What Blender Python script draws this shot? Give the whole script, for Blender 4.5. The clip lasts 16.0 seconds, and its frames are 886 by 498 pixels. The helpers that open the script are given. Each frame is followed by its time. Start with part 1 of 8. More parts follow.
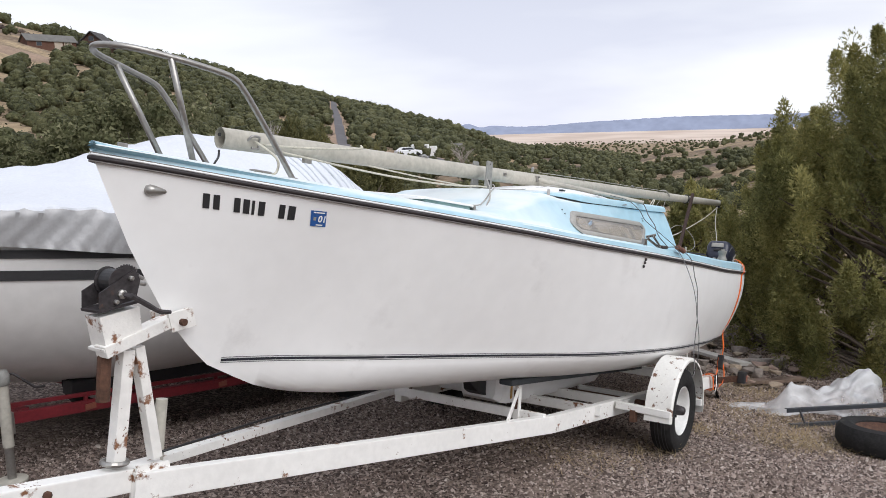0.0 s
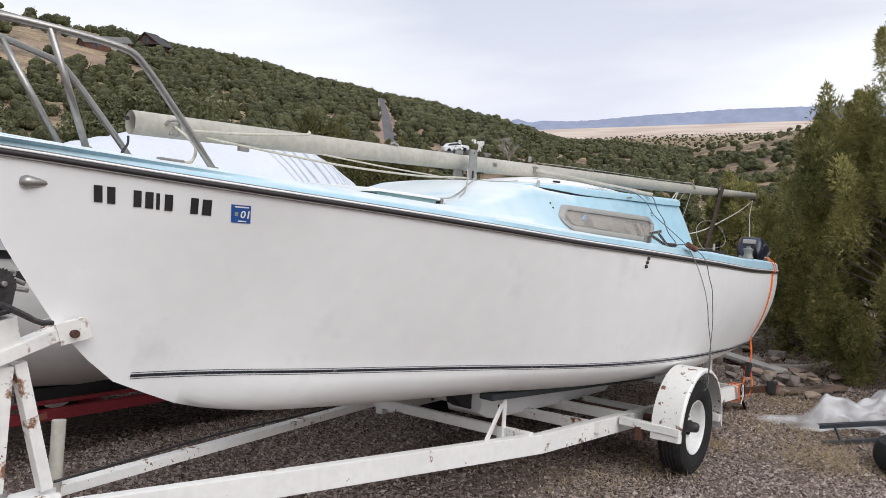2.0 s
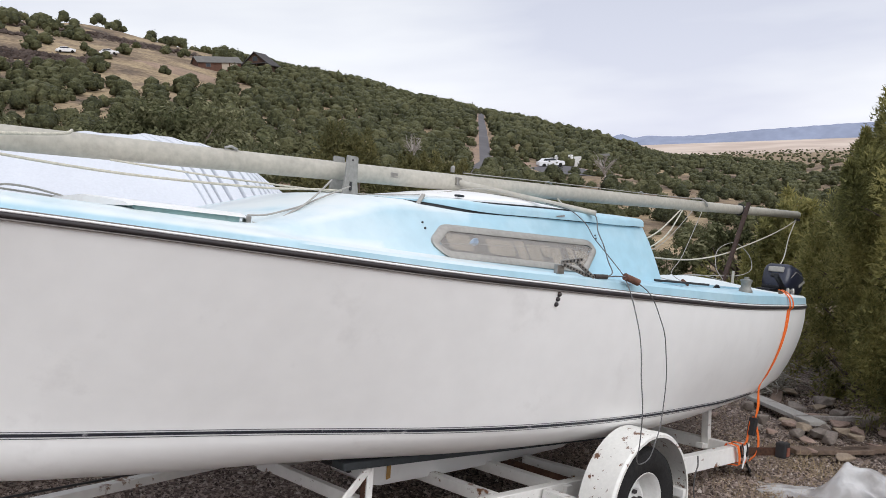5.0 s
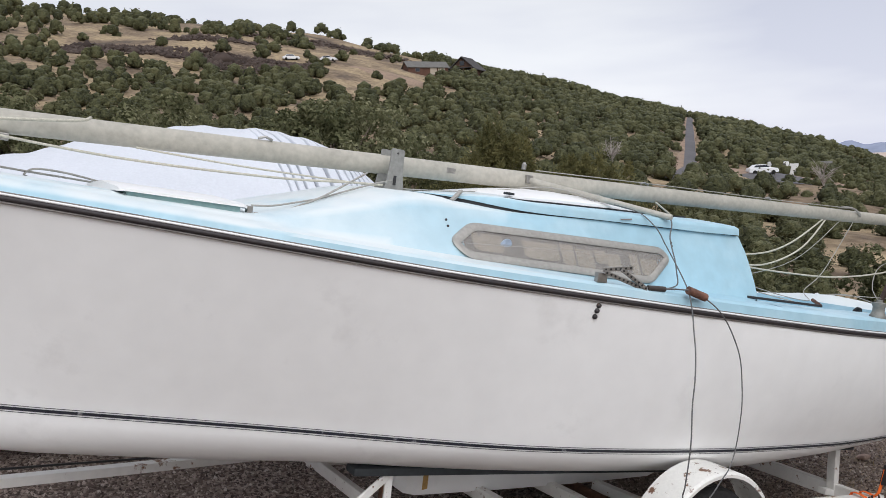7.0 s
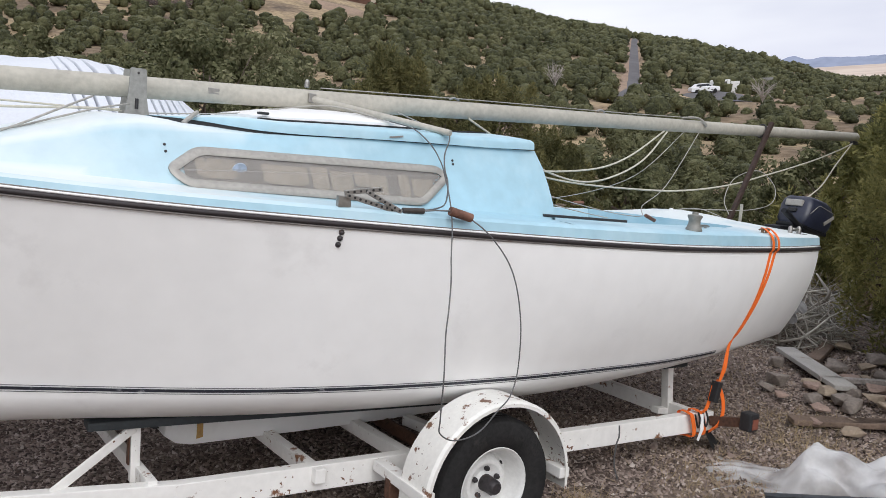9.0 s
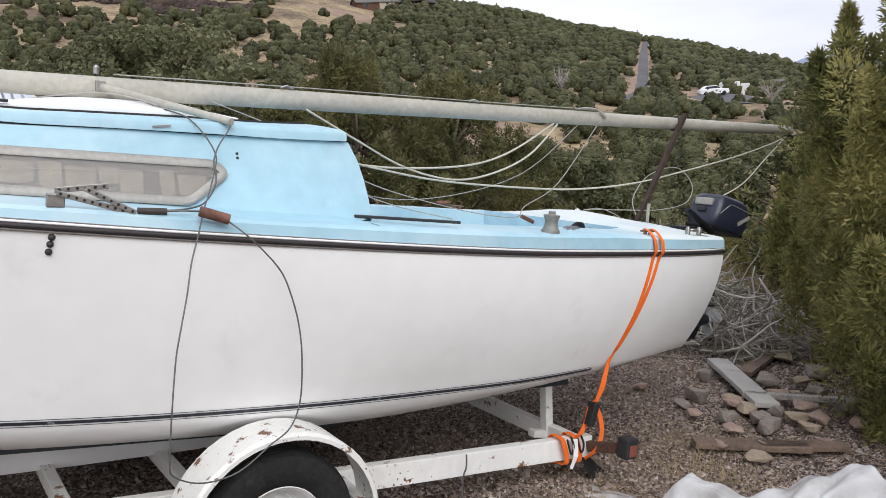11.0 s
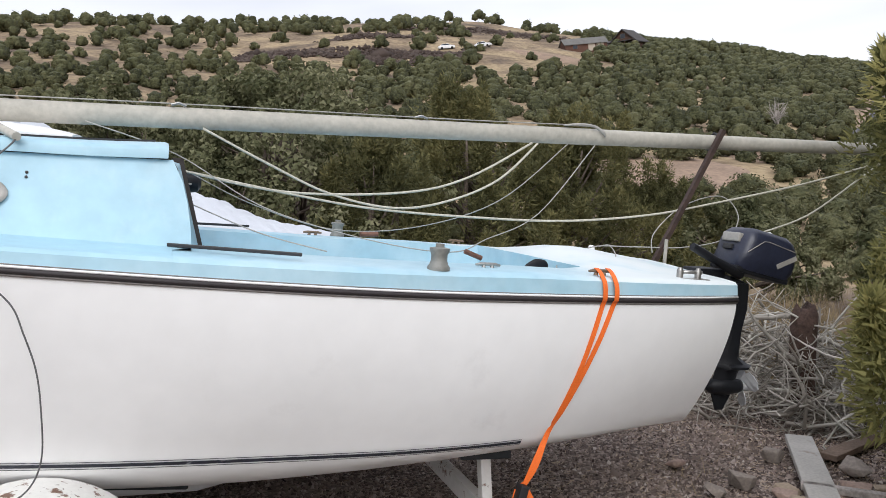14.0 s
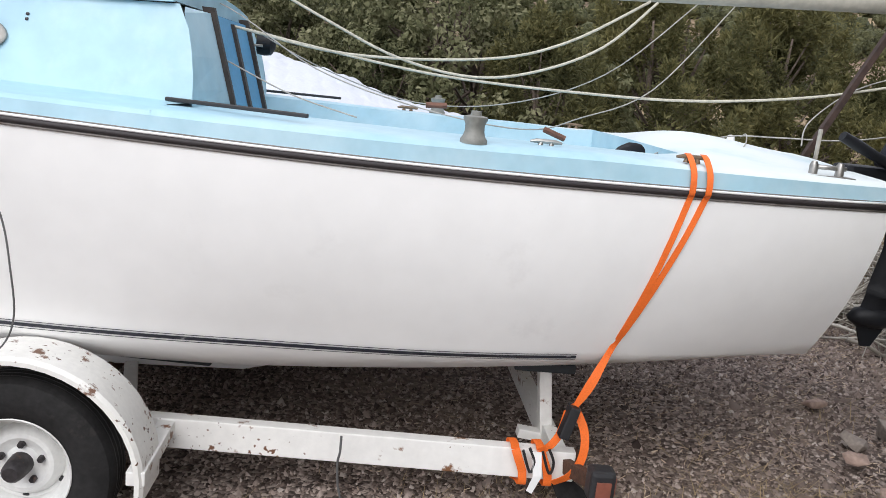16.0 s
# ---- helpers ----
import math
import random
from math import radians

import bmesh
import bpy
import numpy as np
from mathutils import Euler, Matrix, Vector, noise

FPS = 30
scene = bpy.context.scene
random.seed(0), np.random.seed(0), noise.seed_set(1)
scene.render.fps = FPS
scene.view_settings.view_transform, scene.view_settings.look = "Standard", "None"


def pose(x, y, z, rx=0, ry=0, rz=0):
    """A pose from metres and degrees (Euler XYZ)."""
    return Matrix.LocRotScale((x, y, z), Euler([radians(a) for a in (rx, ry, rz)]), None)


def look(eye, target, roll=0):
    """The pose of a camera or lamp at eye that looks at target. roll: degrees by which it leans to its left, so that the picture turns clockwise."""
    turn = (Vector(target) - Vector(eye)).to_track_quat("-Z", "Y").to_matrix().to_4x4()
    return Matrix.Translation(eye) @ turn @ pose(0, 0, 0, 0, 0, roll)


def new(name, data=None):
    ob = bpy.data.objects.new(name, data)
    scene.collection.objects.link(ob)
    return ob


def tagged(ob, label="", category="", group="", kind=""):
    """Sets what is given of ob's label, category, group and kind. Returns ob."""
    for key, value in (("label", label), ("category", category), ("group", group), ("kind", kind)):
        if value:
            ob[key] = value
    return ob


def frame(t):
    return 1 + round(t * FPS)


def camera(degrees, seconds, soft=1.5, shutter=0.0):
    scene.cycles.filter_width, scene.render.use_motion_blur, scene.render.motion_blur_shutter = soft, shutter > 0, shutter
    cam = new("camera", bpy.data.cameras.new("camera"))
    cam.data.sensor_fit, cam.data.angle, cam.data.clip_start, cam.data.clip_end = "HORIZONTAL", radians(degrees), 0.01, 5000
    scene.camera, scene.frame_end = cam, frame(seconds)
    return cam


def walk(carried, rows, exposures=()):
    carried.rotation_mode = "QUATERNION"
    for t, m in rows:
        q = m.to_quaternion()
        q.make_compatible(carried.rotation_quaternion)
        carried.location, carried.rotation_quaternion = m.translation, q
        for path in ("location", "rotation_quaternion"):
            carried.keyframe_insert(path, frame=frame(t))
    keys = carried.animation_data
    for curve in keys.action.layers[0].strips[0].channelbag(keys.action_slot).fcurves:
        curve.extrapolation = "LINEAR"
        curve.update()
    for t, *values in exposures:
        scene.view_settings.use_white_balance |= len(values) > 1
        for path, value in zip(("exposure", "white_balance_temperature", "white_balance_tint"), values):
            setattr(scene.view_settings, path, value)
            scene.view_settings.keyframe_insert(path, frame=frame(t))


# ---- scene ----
cam = camera(57.5, 16.0, soft=0.8)
PATH = [
    (0, (-1.539, -2.61, 2.205), (0.102, -1.502, 1.916), -1.5),
    (0.5, (-1.4, -2.564, 2.187), (0.23, -1.438, 1.913), -1.9),
    (1, (-1.274, -2.513, 2.171), (0.342, -1.367, 1.9), -2.1),
    (1.5, (-1.094, -2.596, 2.145), (0.505, -1.427, 1.866), -2.2),
    (2, (-0.908, -2.662, 2.136), (0.659, -1.456, 1.841), -2.1),
    (2.5, (-0.697, -2.657, 2.086), (0.83, -1.404, 1.774), -2.0),
    (3, (-0.466, -2.709, 2.068), (1.029, -1.417, 1.752), -2.0),
    (3.5, (-0.224, -2.821, 2.06), (1.254, -1.507, 1.762), -2.1),
    (3.7, (-0.122, -2.863, 2.064), (1.34, -1.529, 1.775), -2.0),
    (5.8, (0.747, -2.964, 1.986), (2.07, -1.481, 1.76), -2.3),
    (6, (0.814, -2.982, 1.974), (2.09, -1.458, 1.746), -2.1),
    (6.5, (0.964, -3.095, 1.968), (2.109, -1.471, 1.743), -1.6),
    (7, (1.131, -3.193, 1.97), (2.16, -1.493, 1.745), -1.4),
    (7.5, (1.281, -3.185, 1.951), (2.246, -1.45, 1.709), -1.6),
    (8, (1.482, -3.189, 1.924), (2.453, -1.463, 1.64), -2.3),
    (8.5, (1.715, -3.28, 1.898), (2.743, -1.599, 1.556), -3.0),
    (9, (1.94, -3.377, 1.871), (3.043, -1.757, 1.475), -3.6),
    (9.5, (2.161, -3.379, 1.8), (3.321, -1.809, 1.365), -4.1),
    (9.7, (2.264, -3.372, 1.797), (3.439, -1.816, 1.353), -4.1),
    (11.8, (3.255, -3.562, 1.685), (4.177, -1.812, 1.388), -4.6),
    (12, (3.358, -3.573, 1.68), (4.231, -1.795, 1.405), -4.7),
    (12.5, (3.587, -3.553, 1.629), (4.358, -1.723, 1.388), -4.7),
    (13, (3.811, -3.536, 1.59), (4.51, -1.676, 1.362), -5.0),
    (13.5, (4.066, -3.568, 1.541), (4.733, -1.696, 1.314), -5.2),
    (14, (4.283, -3.517, 1.502), (4.919, -1.636, 1.265), -5.4),
    (14.5, (4.486, -3.426, 1.46), (5.056, -1.526, 1.2), -5.6),
    (15, (4.694, -3.371, 1.406), (5.153, -1.446, 1.117), -5.2),
    (15.5, (4.808, -3.3, 1.384), (5.113, -1.355, 1.035), -4.6),
    (16, (4.927, -3.199, 1.31), (5.029, -1.249, 0.877), -4.4),
]
walk(cam, [(t, look(eye, target, roll)) for t, eye, target, roll in PATH],
     exposures=[(0, -0.27), (2.5, -0.35), (3.5, -0.36), (6, -0.42), (7.5, -0.47), (8.5, -0.42), (9.5, -0.3), (12.5, -0.24), (14, -0.2), (16, -0.06)])

# ---- world and light ----
world = bpy.data.worlds.new("world")
scene.world = world
world.use_nodes = True
wn, wl = world.node_tree.nodes, world.node_tree.links
wn.clear()
w_out = wn.new("ShaderNodeOutputWorld")
w_bg = wn.new("ShaderNodeBackground")
w_bg.inputs["Strength"].default_value = 0.135
w_sky = wn.new("ShaderNodeTexSky")
w_sky.sky_type = "NISHITA"
w_sky.sun_disc = False
w_sky.sun_elevation = radians(44)
w_sky.sun_rotation = radians(196)
w_sky.air_density = 1.0
w_sky.dust_density = 3.0
w_tc = wn.new("ShaderNodeTexCoord")
w_map = wn.new("ShaderNodeMapping")
w_map.inputs["Scale"].default_value = (1.0, 1.0, 5.0)
w_noise = wn.new("ShaderNodeTexNoise")
w_noise.inputs["Scale"].default_value = 1.6
w_noise.inputs["Detail"].default_value = 5.0
w_noise.inputs["Roughness"].default_value = 0.5
w_ramp = wn.new("ShaderNodeValToRGB")
w_ramp.color_ramp.elements[0].position = 0.38
w_ramp.color_ramp.elements[0].color = (5.7, 5.9, 6.9, 1)
w_ramp.color_ramp.elements[1].position = 0.62
w_ramp.color_ramp.elements[1].color = (7.6, 7.75, 8.2, 1)
# the cloud sheet is whitest towards the horizon
w_sep = wn.new("ShaderNodeSeparateXYZ")
w_low = wn.new("ShaderNodeMapRange")
w_low.inputs["From Min"].default_value, w_low.inputs["From Max"].default_value = 0.02, 0.34
w_low.inputs["To Min"].default_value, w_low.inputs["To Max"].default_value = 1.42, 0.97
w_gain = wn.new("ShaderNodeVectorMath")
w_gain.operation = "SCALE"
wl.new(w_tc.outputs["Generated"], w_sep.inputs["Vector"])
wl.new(w_sep.outputs["Z"], w_low.inputs["Value"])
w_high = wn.new("ShaderNodeMapRange")
w_high.inputs["From Min"].default_value, w_high.inputs["From Max"].default_value = 0.36, 0.95
w_high.inputs["To Min"].default_value, w_high.inputs["To Max"].default_value = 1.0, 1.6
w_both = wn.new("ShaderNodeMath")
w_both.operation = "MULTIPLY"
wl.new(w_sep.outputs["Z"], w_high.inputs["Value"])
wl.new(w_low.outputs["Result"], w_both.inputs[0])
wl.new(w_high.outputs["Result"], w_both.inputs[1])
wl.new(w_ramp.outputs["Color"], w_gain.inputs[0])
wl.new(w_both.outputs[0], w_gain.inputs["Scale"])
w_mix = wn.new("ShaderNodeMixRGB")
w_mix.inputs["Fac"].default_value = 0.88
wl.new(w_tc.outputs["Generated"], w_map.inputs["Vector"])
wl.new(w_map.outputs["Vector"], w_noise.inputs["Vector"])
wl.new(w_noise.outputs["Fac"], w_ramp.inputs["Fac"])
wl.new(w_sky.outputs["Color"], w_mix.inputs["Color1"])
wl.new(w_gain.outputs["Vector"], w_mix.inputs["Color2"])
wl.new(w_mix.outputs["Color"], w_bg.inputs["Color"])
wl.new(w_bg.outputs["Background"], w_out.inputs["Surface"])

sun = new("sun", bpy.data.lights.new("sun", "SUN"))
sun.data.energy = 2.2
sun.data.angle = radians(50)
sun.data.color = (1.0, 0.99, 0.99)
sun.matrix_world = look((0, 0, 0), (-math.sin(radians(196)), -math.cos(radians(196)), -math.tan(radians(44))))


# ---- materials ----
def material(name, base, rough=0.6, metal=0.0, noise_scale=8.0, spread=0.15, fine=60.0, bump=0.1, bump_scale=80.0,
             stain=None, stain_scale=3.0, stain_at=(0.6, 0.75), chips=None, spec=0.5, coat=0.0, bump_dist=0.01):
    """A surface with two scales of colour change, optional stains and a fine relief, at real-world size."""
    m = bpy.data.materials.new(name)
    m.use_nodes = True
    n, l = m.node_tree.nodes, m.node_tree.links
    p = n["Principled BSDF"]
    tc = n.new("ShaderNodeTexCoord")
    big = n.new("ShaderNodeTexNoise")
    big.inputs["Scale"].default_value, big.inputs["Detail"].default_value = noise_scale, 6.0
    small = n.new("ShaderNodeTexNoise")
    small.inputs["Scale"].default_value, small.inputs["Detail"].default_value = fine, 3.0
    for t in (big, small):
        l.new(tc.outputs["Object"], t.inputs["Vector"])
    add = n.new("ShaderNodeMath")
    add.operation = "ADD"
    l.new(big.outputs["Fac"], add.inputs[0])
    l.new(small.outputs["Fac"], add.inputs[1])
    half = n.new("ShaderNodeMapRange")
    half.inputs["From Min"].default_value, half.inputs["From Max"].default_value = 0.7, 1.3
    half.inputs["To Min"].default_value, half.inputs["To Max"].default_value = 1 - spread, 1 + spread
    l.new(add.outputs[0], half.inputs["Value"])
    mul = n.new("ShaderNodeVectorMath")
    mul.operation = "SCALE"
    mul.inputs[0].default_value = base
    l.new(half.outputs["Result"], mul.inputs["Scale"])
    colour = mul.outputs["Vector"]
    if stain:
        st = n.new("ShaderNodeTexNoise")
        st.inputs["Scale"].default_value, st.inputs["Detail"].default_value, st.inputs["Roughness"].default_value = stain_scale, 8.0, 0.65
        l.new(tc.outputs["Object"], st.inputs["Vector"])
        ramp = n.new("ShaderNodeMapRange")
        ramp.inputs["From Min"].default_value, ramp.inputs["From Max"].default_value = stain_at
        l.new(st.outputs["Fac"], ramp.inputs["Value"])
        mix = n.new("ShaderNodeMixRGB")
        mix.inputs["Color2"].default_value = (*stain, 1)
        l.new(ramp.outputs["Result"], mix.inputs["Fac"])
        l.new(colour, mix.inputs["Color1"])
        colour = mix.outputs["Color"]
    if chips:
        # small flakes where the coat has come off, gathered in patches
        ch = n.new("ShaderNodeTexNoise")
        ch.inputs["Scale"].default_value, ch.inputs["Detail"].default_value = 55.0, 4.0
        l.new(tc.outputs["Object"], ch.inputs["Vector"])
        both = n.new("ShaderNodeMath")
        both.operation = "MULTIPLY_ADD"
        both.inputs[1].default_value = 0.9
        l.new(big.outputs["Fac"], both.inputs[0])
        l.new(ch.outputs["Fac"], both.inputs[2])
        cr = n.new("ShaderNodeMapRange")
        cr.inputs["From Min"].default_value, cr.inputs["From Max"].default_value = 1.19, 1.22
        l.new(both.outputs[0], cr.inputs["Value"])
        cm = n.new("ShaderNodeMixRGB")
        cm.inputs["Color2"].default_value = (*chips, 1)
        l.new(cr.outputs["Result"], cm.inputs["Fac"])
        l.new(colour, cm.inputs["Color1"])
        colour = cm.outputs["Color"]
    l.new(colour, p.inputs["Base Color"])
    p.inputs["Roughness"].default_value = rough
    p.inputs["Metallic"].default_value = metal
    p.inputs["Specular IOR Level"].default_value = spec
    p.inputs["Coat Weight"].default_value = coat
    if bump:
        bt = n.new("ShaderNodeTexNoise")
        bt.inputs["Scale"].default_value, bt.inputs["Detail"].default_value = bump_scale, 4.0
        l.new(tc.outputs["Object"], bt.inputs["Vector"])
        b = n.new("ShaderNodeBump")
        b.inputs["Strength"].default_value, b.inputs["Distance"].default_value = bump, bump_dist
        l.new(bt.outputs["Fac"], b.inputs["Height"])
        l.new(b.outputs["Normal"], p.inputs["Normal"])
    return m


M_HULL = material("white_gelcoat", (0.87, 0.87, 0.86), 0.35, noise_scale=1.3, spread=0.03, fine=9, bump=0.02, bump_scale=5, stain=(0.76, 0.755, 0.745), stain_scale=2.2)
M_BLUE = material("pale_blue_gelcoat", (0.365, 0.575, 0.675), 0.45, noise_scale=1.6, spread=0.09, fine=14, bump=0.03, bump_scale=30, stain=(0.52, 0.69, 0.76), stain_scale=2.0, stain_at=(0.45, 0.7))
def whiten_lit_tops(m, pale):
    """Fading on the fore and stern decks, with sky light painted onto upper faces."""
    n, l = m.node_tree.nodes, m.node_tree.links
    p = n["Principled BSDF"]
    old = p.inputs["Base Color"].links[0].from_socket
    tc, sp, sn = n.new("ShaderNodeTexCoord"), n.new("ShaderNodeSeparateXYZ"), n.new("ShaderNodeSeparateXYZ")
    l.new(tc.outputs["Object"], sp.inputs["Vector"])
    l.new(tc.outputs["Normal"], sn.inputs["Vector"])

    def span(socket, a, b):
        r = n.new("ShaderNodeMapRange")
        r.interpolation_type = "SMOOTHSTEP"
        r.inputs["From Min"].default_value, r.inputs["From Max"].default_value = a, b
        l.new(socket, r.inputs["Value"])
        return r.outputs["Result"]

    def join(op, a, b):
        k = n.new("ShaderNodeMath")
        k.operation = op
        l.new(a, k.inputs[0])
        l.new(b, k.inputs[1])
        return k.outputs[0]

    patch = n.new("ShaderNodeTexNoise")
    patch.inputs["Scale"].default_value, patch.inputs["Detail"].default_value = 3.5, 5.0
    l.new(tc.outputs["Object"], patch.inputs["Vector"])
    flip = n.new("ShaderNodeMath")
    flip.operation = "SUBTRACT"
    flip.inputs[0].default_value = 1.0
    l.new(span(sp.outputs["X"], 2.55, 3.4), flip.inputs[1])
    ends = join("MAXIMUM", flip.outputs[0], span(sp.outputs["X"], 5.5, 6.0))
    lit_fade = join("MULTIPLY", join("MULTIPLY", span(sn.outputs["Z"], 0.5, 0.93), ends), span(patch.outputs["Fac"], 0.05, 0.55))
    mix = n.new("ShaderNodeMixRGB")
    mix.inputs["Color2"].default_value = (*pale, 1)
    l.new(lit_fade, mix.inputs["Fac"])
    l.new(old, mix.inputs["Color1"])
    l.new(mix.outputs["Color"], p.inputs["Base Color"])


whiten_lit_tops(M_BLUE, (0.72, 0.775, 0.775))
M_RUB = material("black_rubber_strip", (0.03, 0.024, 0.026), 0.6, bump=0.1, stain=(0.30, 0.17, 0.12), stain_scale=4.0, stain_at=(0.68, 0.8))
M_NAVY = material("navy_paint", (0.022, 0.024, 0.034), 0.5, spread=0.3, fine=40, stain=(0.5, 0.5, 0.52), stain_scale=20, stain_at=(0.62, 0.72))
M_BLACK = material("black_paint", (0.02, 0.02, 0.022), 0.5, spread=0.2)
M_ALU = material("weathered_aluminium", (0.43, 0.41, 0.355), 0.6, metal=0.0, noise_scale=5, spread=0.15, fine=40, stain=(0.52, 0.50, 0.44), stain_scale=6)
M_STEEL = material("dull_stainless", (0.36, 0.35, 0.33), 0.38, metal=0.85, spread=0.15, stain=(0.35, 0.24, 0.16), stain_scale=9, stain_at=(0.68, 0.8))
M_TRAILER = material("chipped_white_trailer_paint", (0.80, 0.79, 0.76), 0.5, noise_scale=3, spread=0.06, fine=30, stain=(0.20, 0.09, 0.04), stain_scale=9.0, stain_at=(0.61, 0.66), chips=(0.16, 0.075, 0.04), bump=0.08)
M_RUST = material("rusted_steel", (0.085, 0.04, 0.024), 0.85, noise_scale=12, spread=0.4, bump=0.4, bump_scale=150)
M_WINCH = material("dark_winch_steel", (0.045, 0.04, 0.042), 0.5, metal=0.3, noise_scale=15, spread=0.4, stain=(0.14, 0.07, 0.04), stain_scale=20)
M_TYRE = material("tyre_rubber", (0.020, 0.0195, 0.0195), 0.85, spec=0.25, noise_scale=10, spread=0.3, stain=(0.055, 0.05, 0.045), stain_scale=6, bump=0.2)
M_RIM = material("white_wheel_paint", (0.72, 0.72, 0.70), 0.4, spread=0.08, stain=(0.24, 0.14, 0.08), stain_scale=14, stain_at=(0.68, 0.76))
M_GREY = material("grey_rubber", (0.03, 0.036, 0.04), 0.7, spread=0.2)
M_RED = material("red_trailer_paint", (0.15, 0.012, 0.018), 0.5, noise_scale=4, spread=0.25, stain=(0.10, 0.05, 0.04), stain_scale=8)
M_TARP = material("white_tarpaulin", (0.63, 0.655, 0.70), 0.5, noise_scale=2, spread=0.05, bump=0.4, bump_scale=8, bump_dist=0.03)
M_ROPE = material("pale_rope", (0.52, 0.50, 0.42), 0.8, noise_scale=60, spread=0.25, fine=300)
M_CABLE = material("steel_wire", (0.13, 0.13, 0.13), 0.5, metal=0.3)
M_STAY = material("pale_stay_wire", (0.36, 0.35, 0.32), 0.6, noise_scale=40, spread=0.2)
M_ORANGE = material("orange_webbing", (0.85, 0.16, 0.02), 0.6, spread=0.12, fine=200)
M_WOOD = material("worn_brown_wood", (0.16, 0.075, 0.05), 0.7, noise_scale=14, spread=0.35, bump=0.2)
M_GLASSY = material("black_plastic", (0.010, 0.011, 0.014), 0.5, spread=0.2, spec=0.3)
M_CURTAIN = material("beige_curtain_cloth", (0.17, 0.15, 0.13), 0.9, noise_scale=9, spread=0.2, stain=(0.24, 0.22, 0.2), stain_scale=8, stain_at=(0.45, 0.7))
M_DISC = material("pale_blue_disc", (0.42, 0.50, 0.62), 0.5, noise_scale=30, spread=0.2)
M_CLOTH = material("pale_beige_cloth", (0.31, 0.27, 0.215), 0.9, noise_scale=14, spread=0.2, stain=(0.22, 0.2, 0.175), stain_scale=12)
M_TRAILER_WORN = material("flaking_white_trailer_paint", (0.78, 0.765, 0.73), 0.55, noise_scale=4, spread=0.08, fine=30, stain=(0.22, 0.10, 0.05), stain_scale=13.0, stain_at=(0.55, 0.62), chips=(0.17, 0.08, 0.045), bump=0.12)
M_FRAME = material("grey_window_aluminium", (0.37, 0.355, 0.325), 0.5, metal=0.3, noise_scale=12, spread=0.15, stain=(0.30, 0.28, 0.25), stain_scale=10)
M_COWL = material("dark_blue_motor_cowl", (0.018, 0.022, 0.042), 0.38, spread=0.2, noise_scale=6, coat=0.2)
M_BARK = material("grey_brown_bark", (0.13, 0.10, 0.08), 0.9, noise_scale=20, spread=0.4, bump=0.6, bump_scale=60)
M_DEAD = material("bleached_dead_wood", (0.36, 0.325, 0.30), 0.9, noise_scale=12, spread=0.35, bump=0.4)


def leafy(name, a, b, c, patch=0.9, glow=0.35, mottle=0.0, island=0.55):
    """Foliage whose colour changes from clump to clump."""
    m = bpy.data.materials.new(name)
    m.use_nodes = True
    n, l = m.node_tree.nodes, m.node_tree.links
    p = n["Principled BSDF"]
    geo = n.new("ShaderNodeNewGeometry")
    tc = n.new("ShaderNodeTexCoord")
    nz = n.new("ShaderNodeTexNoise")
    nz.inputs["Scale"].default_value = patch
    l.new(tc.outputs["Object"], nz.inputs["Vector"])
    add = n.new("ShaderNodeMath")
    add.operation = "MULTIPLY_ADD"
    add.inputs[1].default_value = island
    l.new(geo.outputs["Random Per Island"], add.inputs[0])
    sub = n.new("ShaderNodeMath")
    sub.operation = "MULTIPLY_ADD"
    sub.inputs[1].default_value, sub.inputs[2].default_value = 1.6, -0.275 - island / 2
    l.new(nz.outputs["Fac"], sub.inputs[0])
    l.new(sub.outputs[0], add.inputs[2])
    ramp = n.new("ShaderNodeValToRGB")
    ramp.color_ramp.elements[0].color, ramp.color_ramp.elements[0].position = (*a, 1), 0.1
    ramp.color_ramp.elements[1].color, ramp.color_ramp.elements[1].position = (*c, 1), 0.95
    e = ramp.color_ramp.elements.new(0.5)
    e.color = (*b, 1)
    l.new(add.outputs[0], ramp.inputs["Fac"])
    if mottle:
        # tufts within each clump: light tips, hollows painted darker to shade them
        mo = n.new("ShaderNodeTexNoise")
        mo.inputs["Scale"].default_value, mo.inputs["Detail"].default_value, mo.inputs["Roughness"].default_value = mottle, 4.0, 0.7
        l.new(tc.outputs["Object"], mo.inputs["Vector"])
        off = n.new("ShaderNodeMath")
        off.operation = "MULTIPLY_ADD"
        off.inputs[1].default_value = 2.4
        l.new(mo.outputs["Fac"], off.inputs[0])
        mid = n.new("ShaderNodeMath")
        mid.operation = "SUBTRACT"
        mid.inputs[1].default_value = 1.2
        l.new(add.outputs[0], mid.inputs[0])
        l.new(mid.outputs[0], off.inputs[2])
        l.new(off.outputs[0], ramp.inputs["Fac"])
        bp = n.new("ShaderNodeBump")
        bp.inputs["Strength"].default_value, bp.inputs["Distance"].default_value = 0.9, 0.35
        l.new(mo.outputs["Fac"], bp.inputs["Height"])
        l.new(bp.outputs["Normal"], p.inputs["Normal"])
    l.new(ramp.outputs["Color"], p.inputs["Base Color"])
    p.inputs["Roughness"].default_value = 0.75
    p.inputs["Specular IOR Level"].default_value = 0.25
    # thin sprays let some light through
    if glow:
        tr = n.new("ShaderNodeBsdfTranslucent")
        l.new(ramp.outputs["Color"], tr.inputs["Color"])
        mx = n.new("ShaderNodeMixShader")
        mx.inputs["Fac"].default_value = glow
        l.new(p.outputs["BSDF"], mx.inputs[1])
        l.new(tr.outputs["BSDF"], mx.inputs[2])
        l.new(mx.outputs["Shader"], n["Material Output"].inputs["Surface"])
    return m


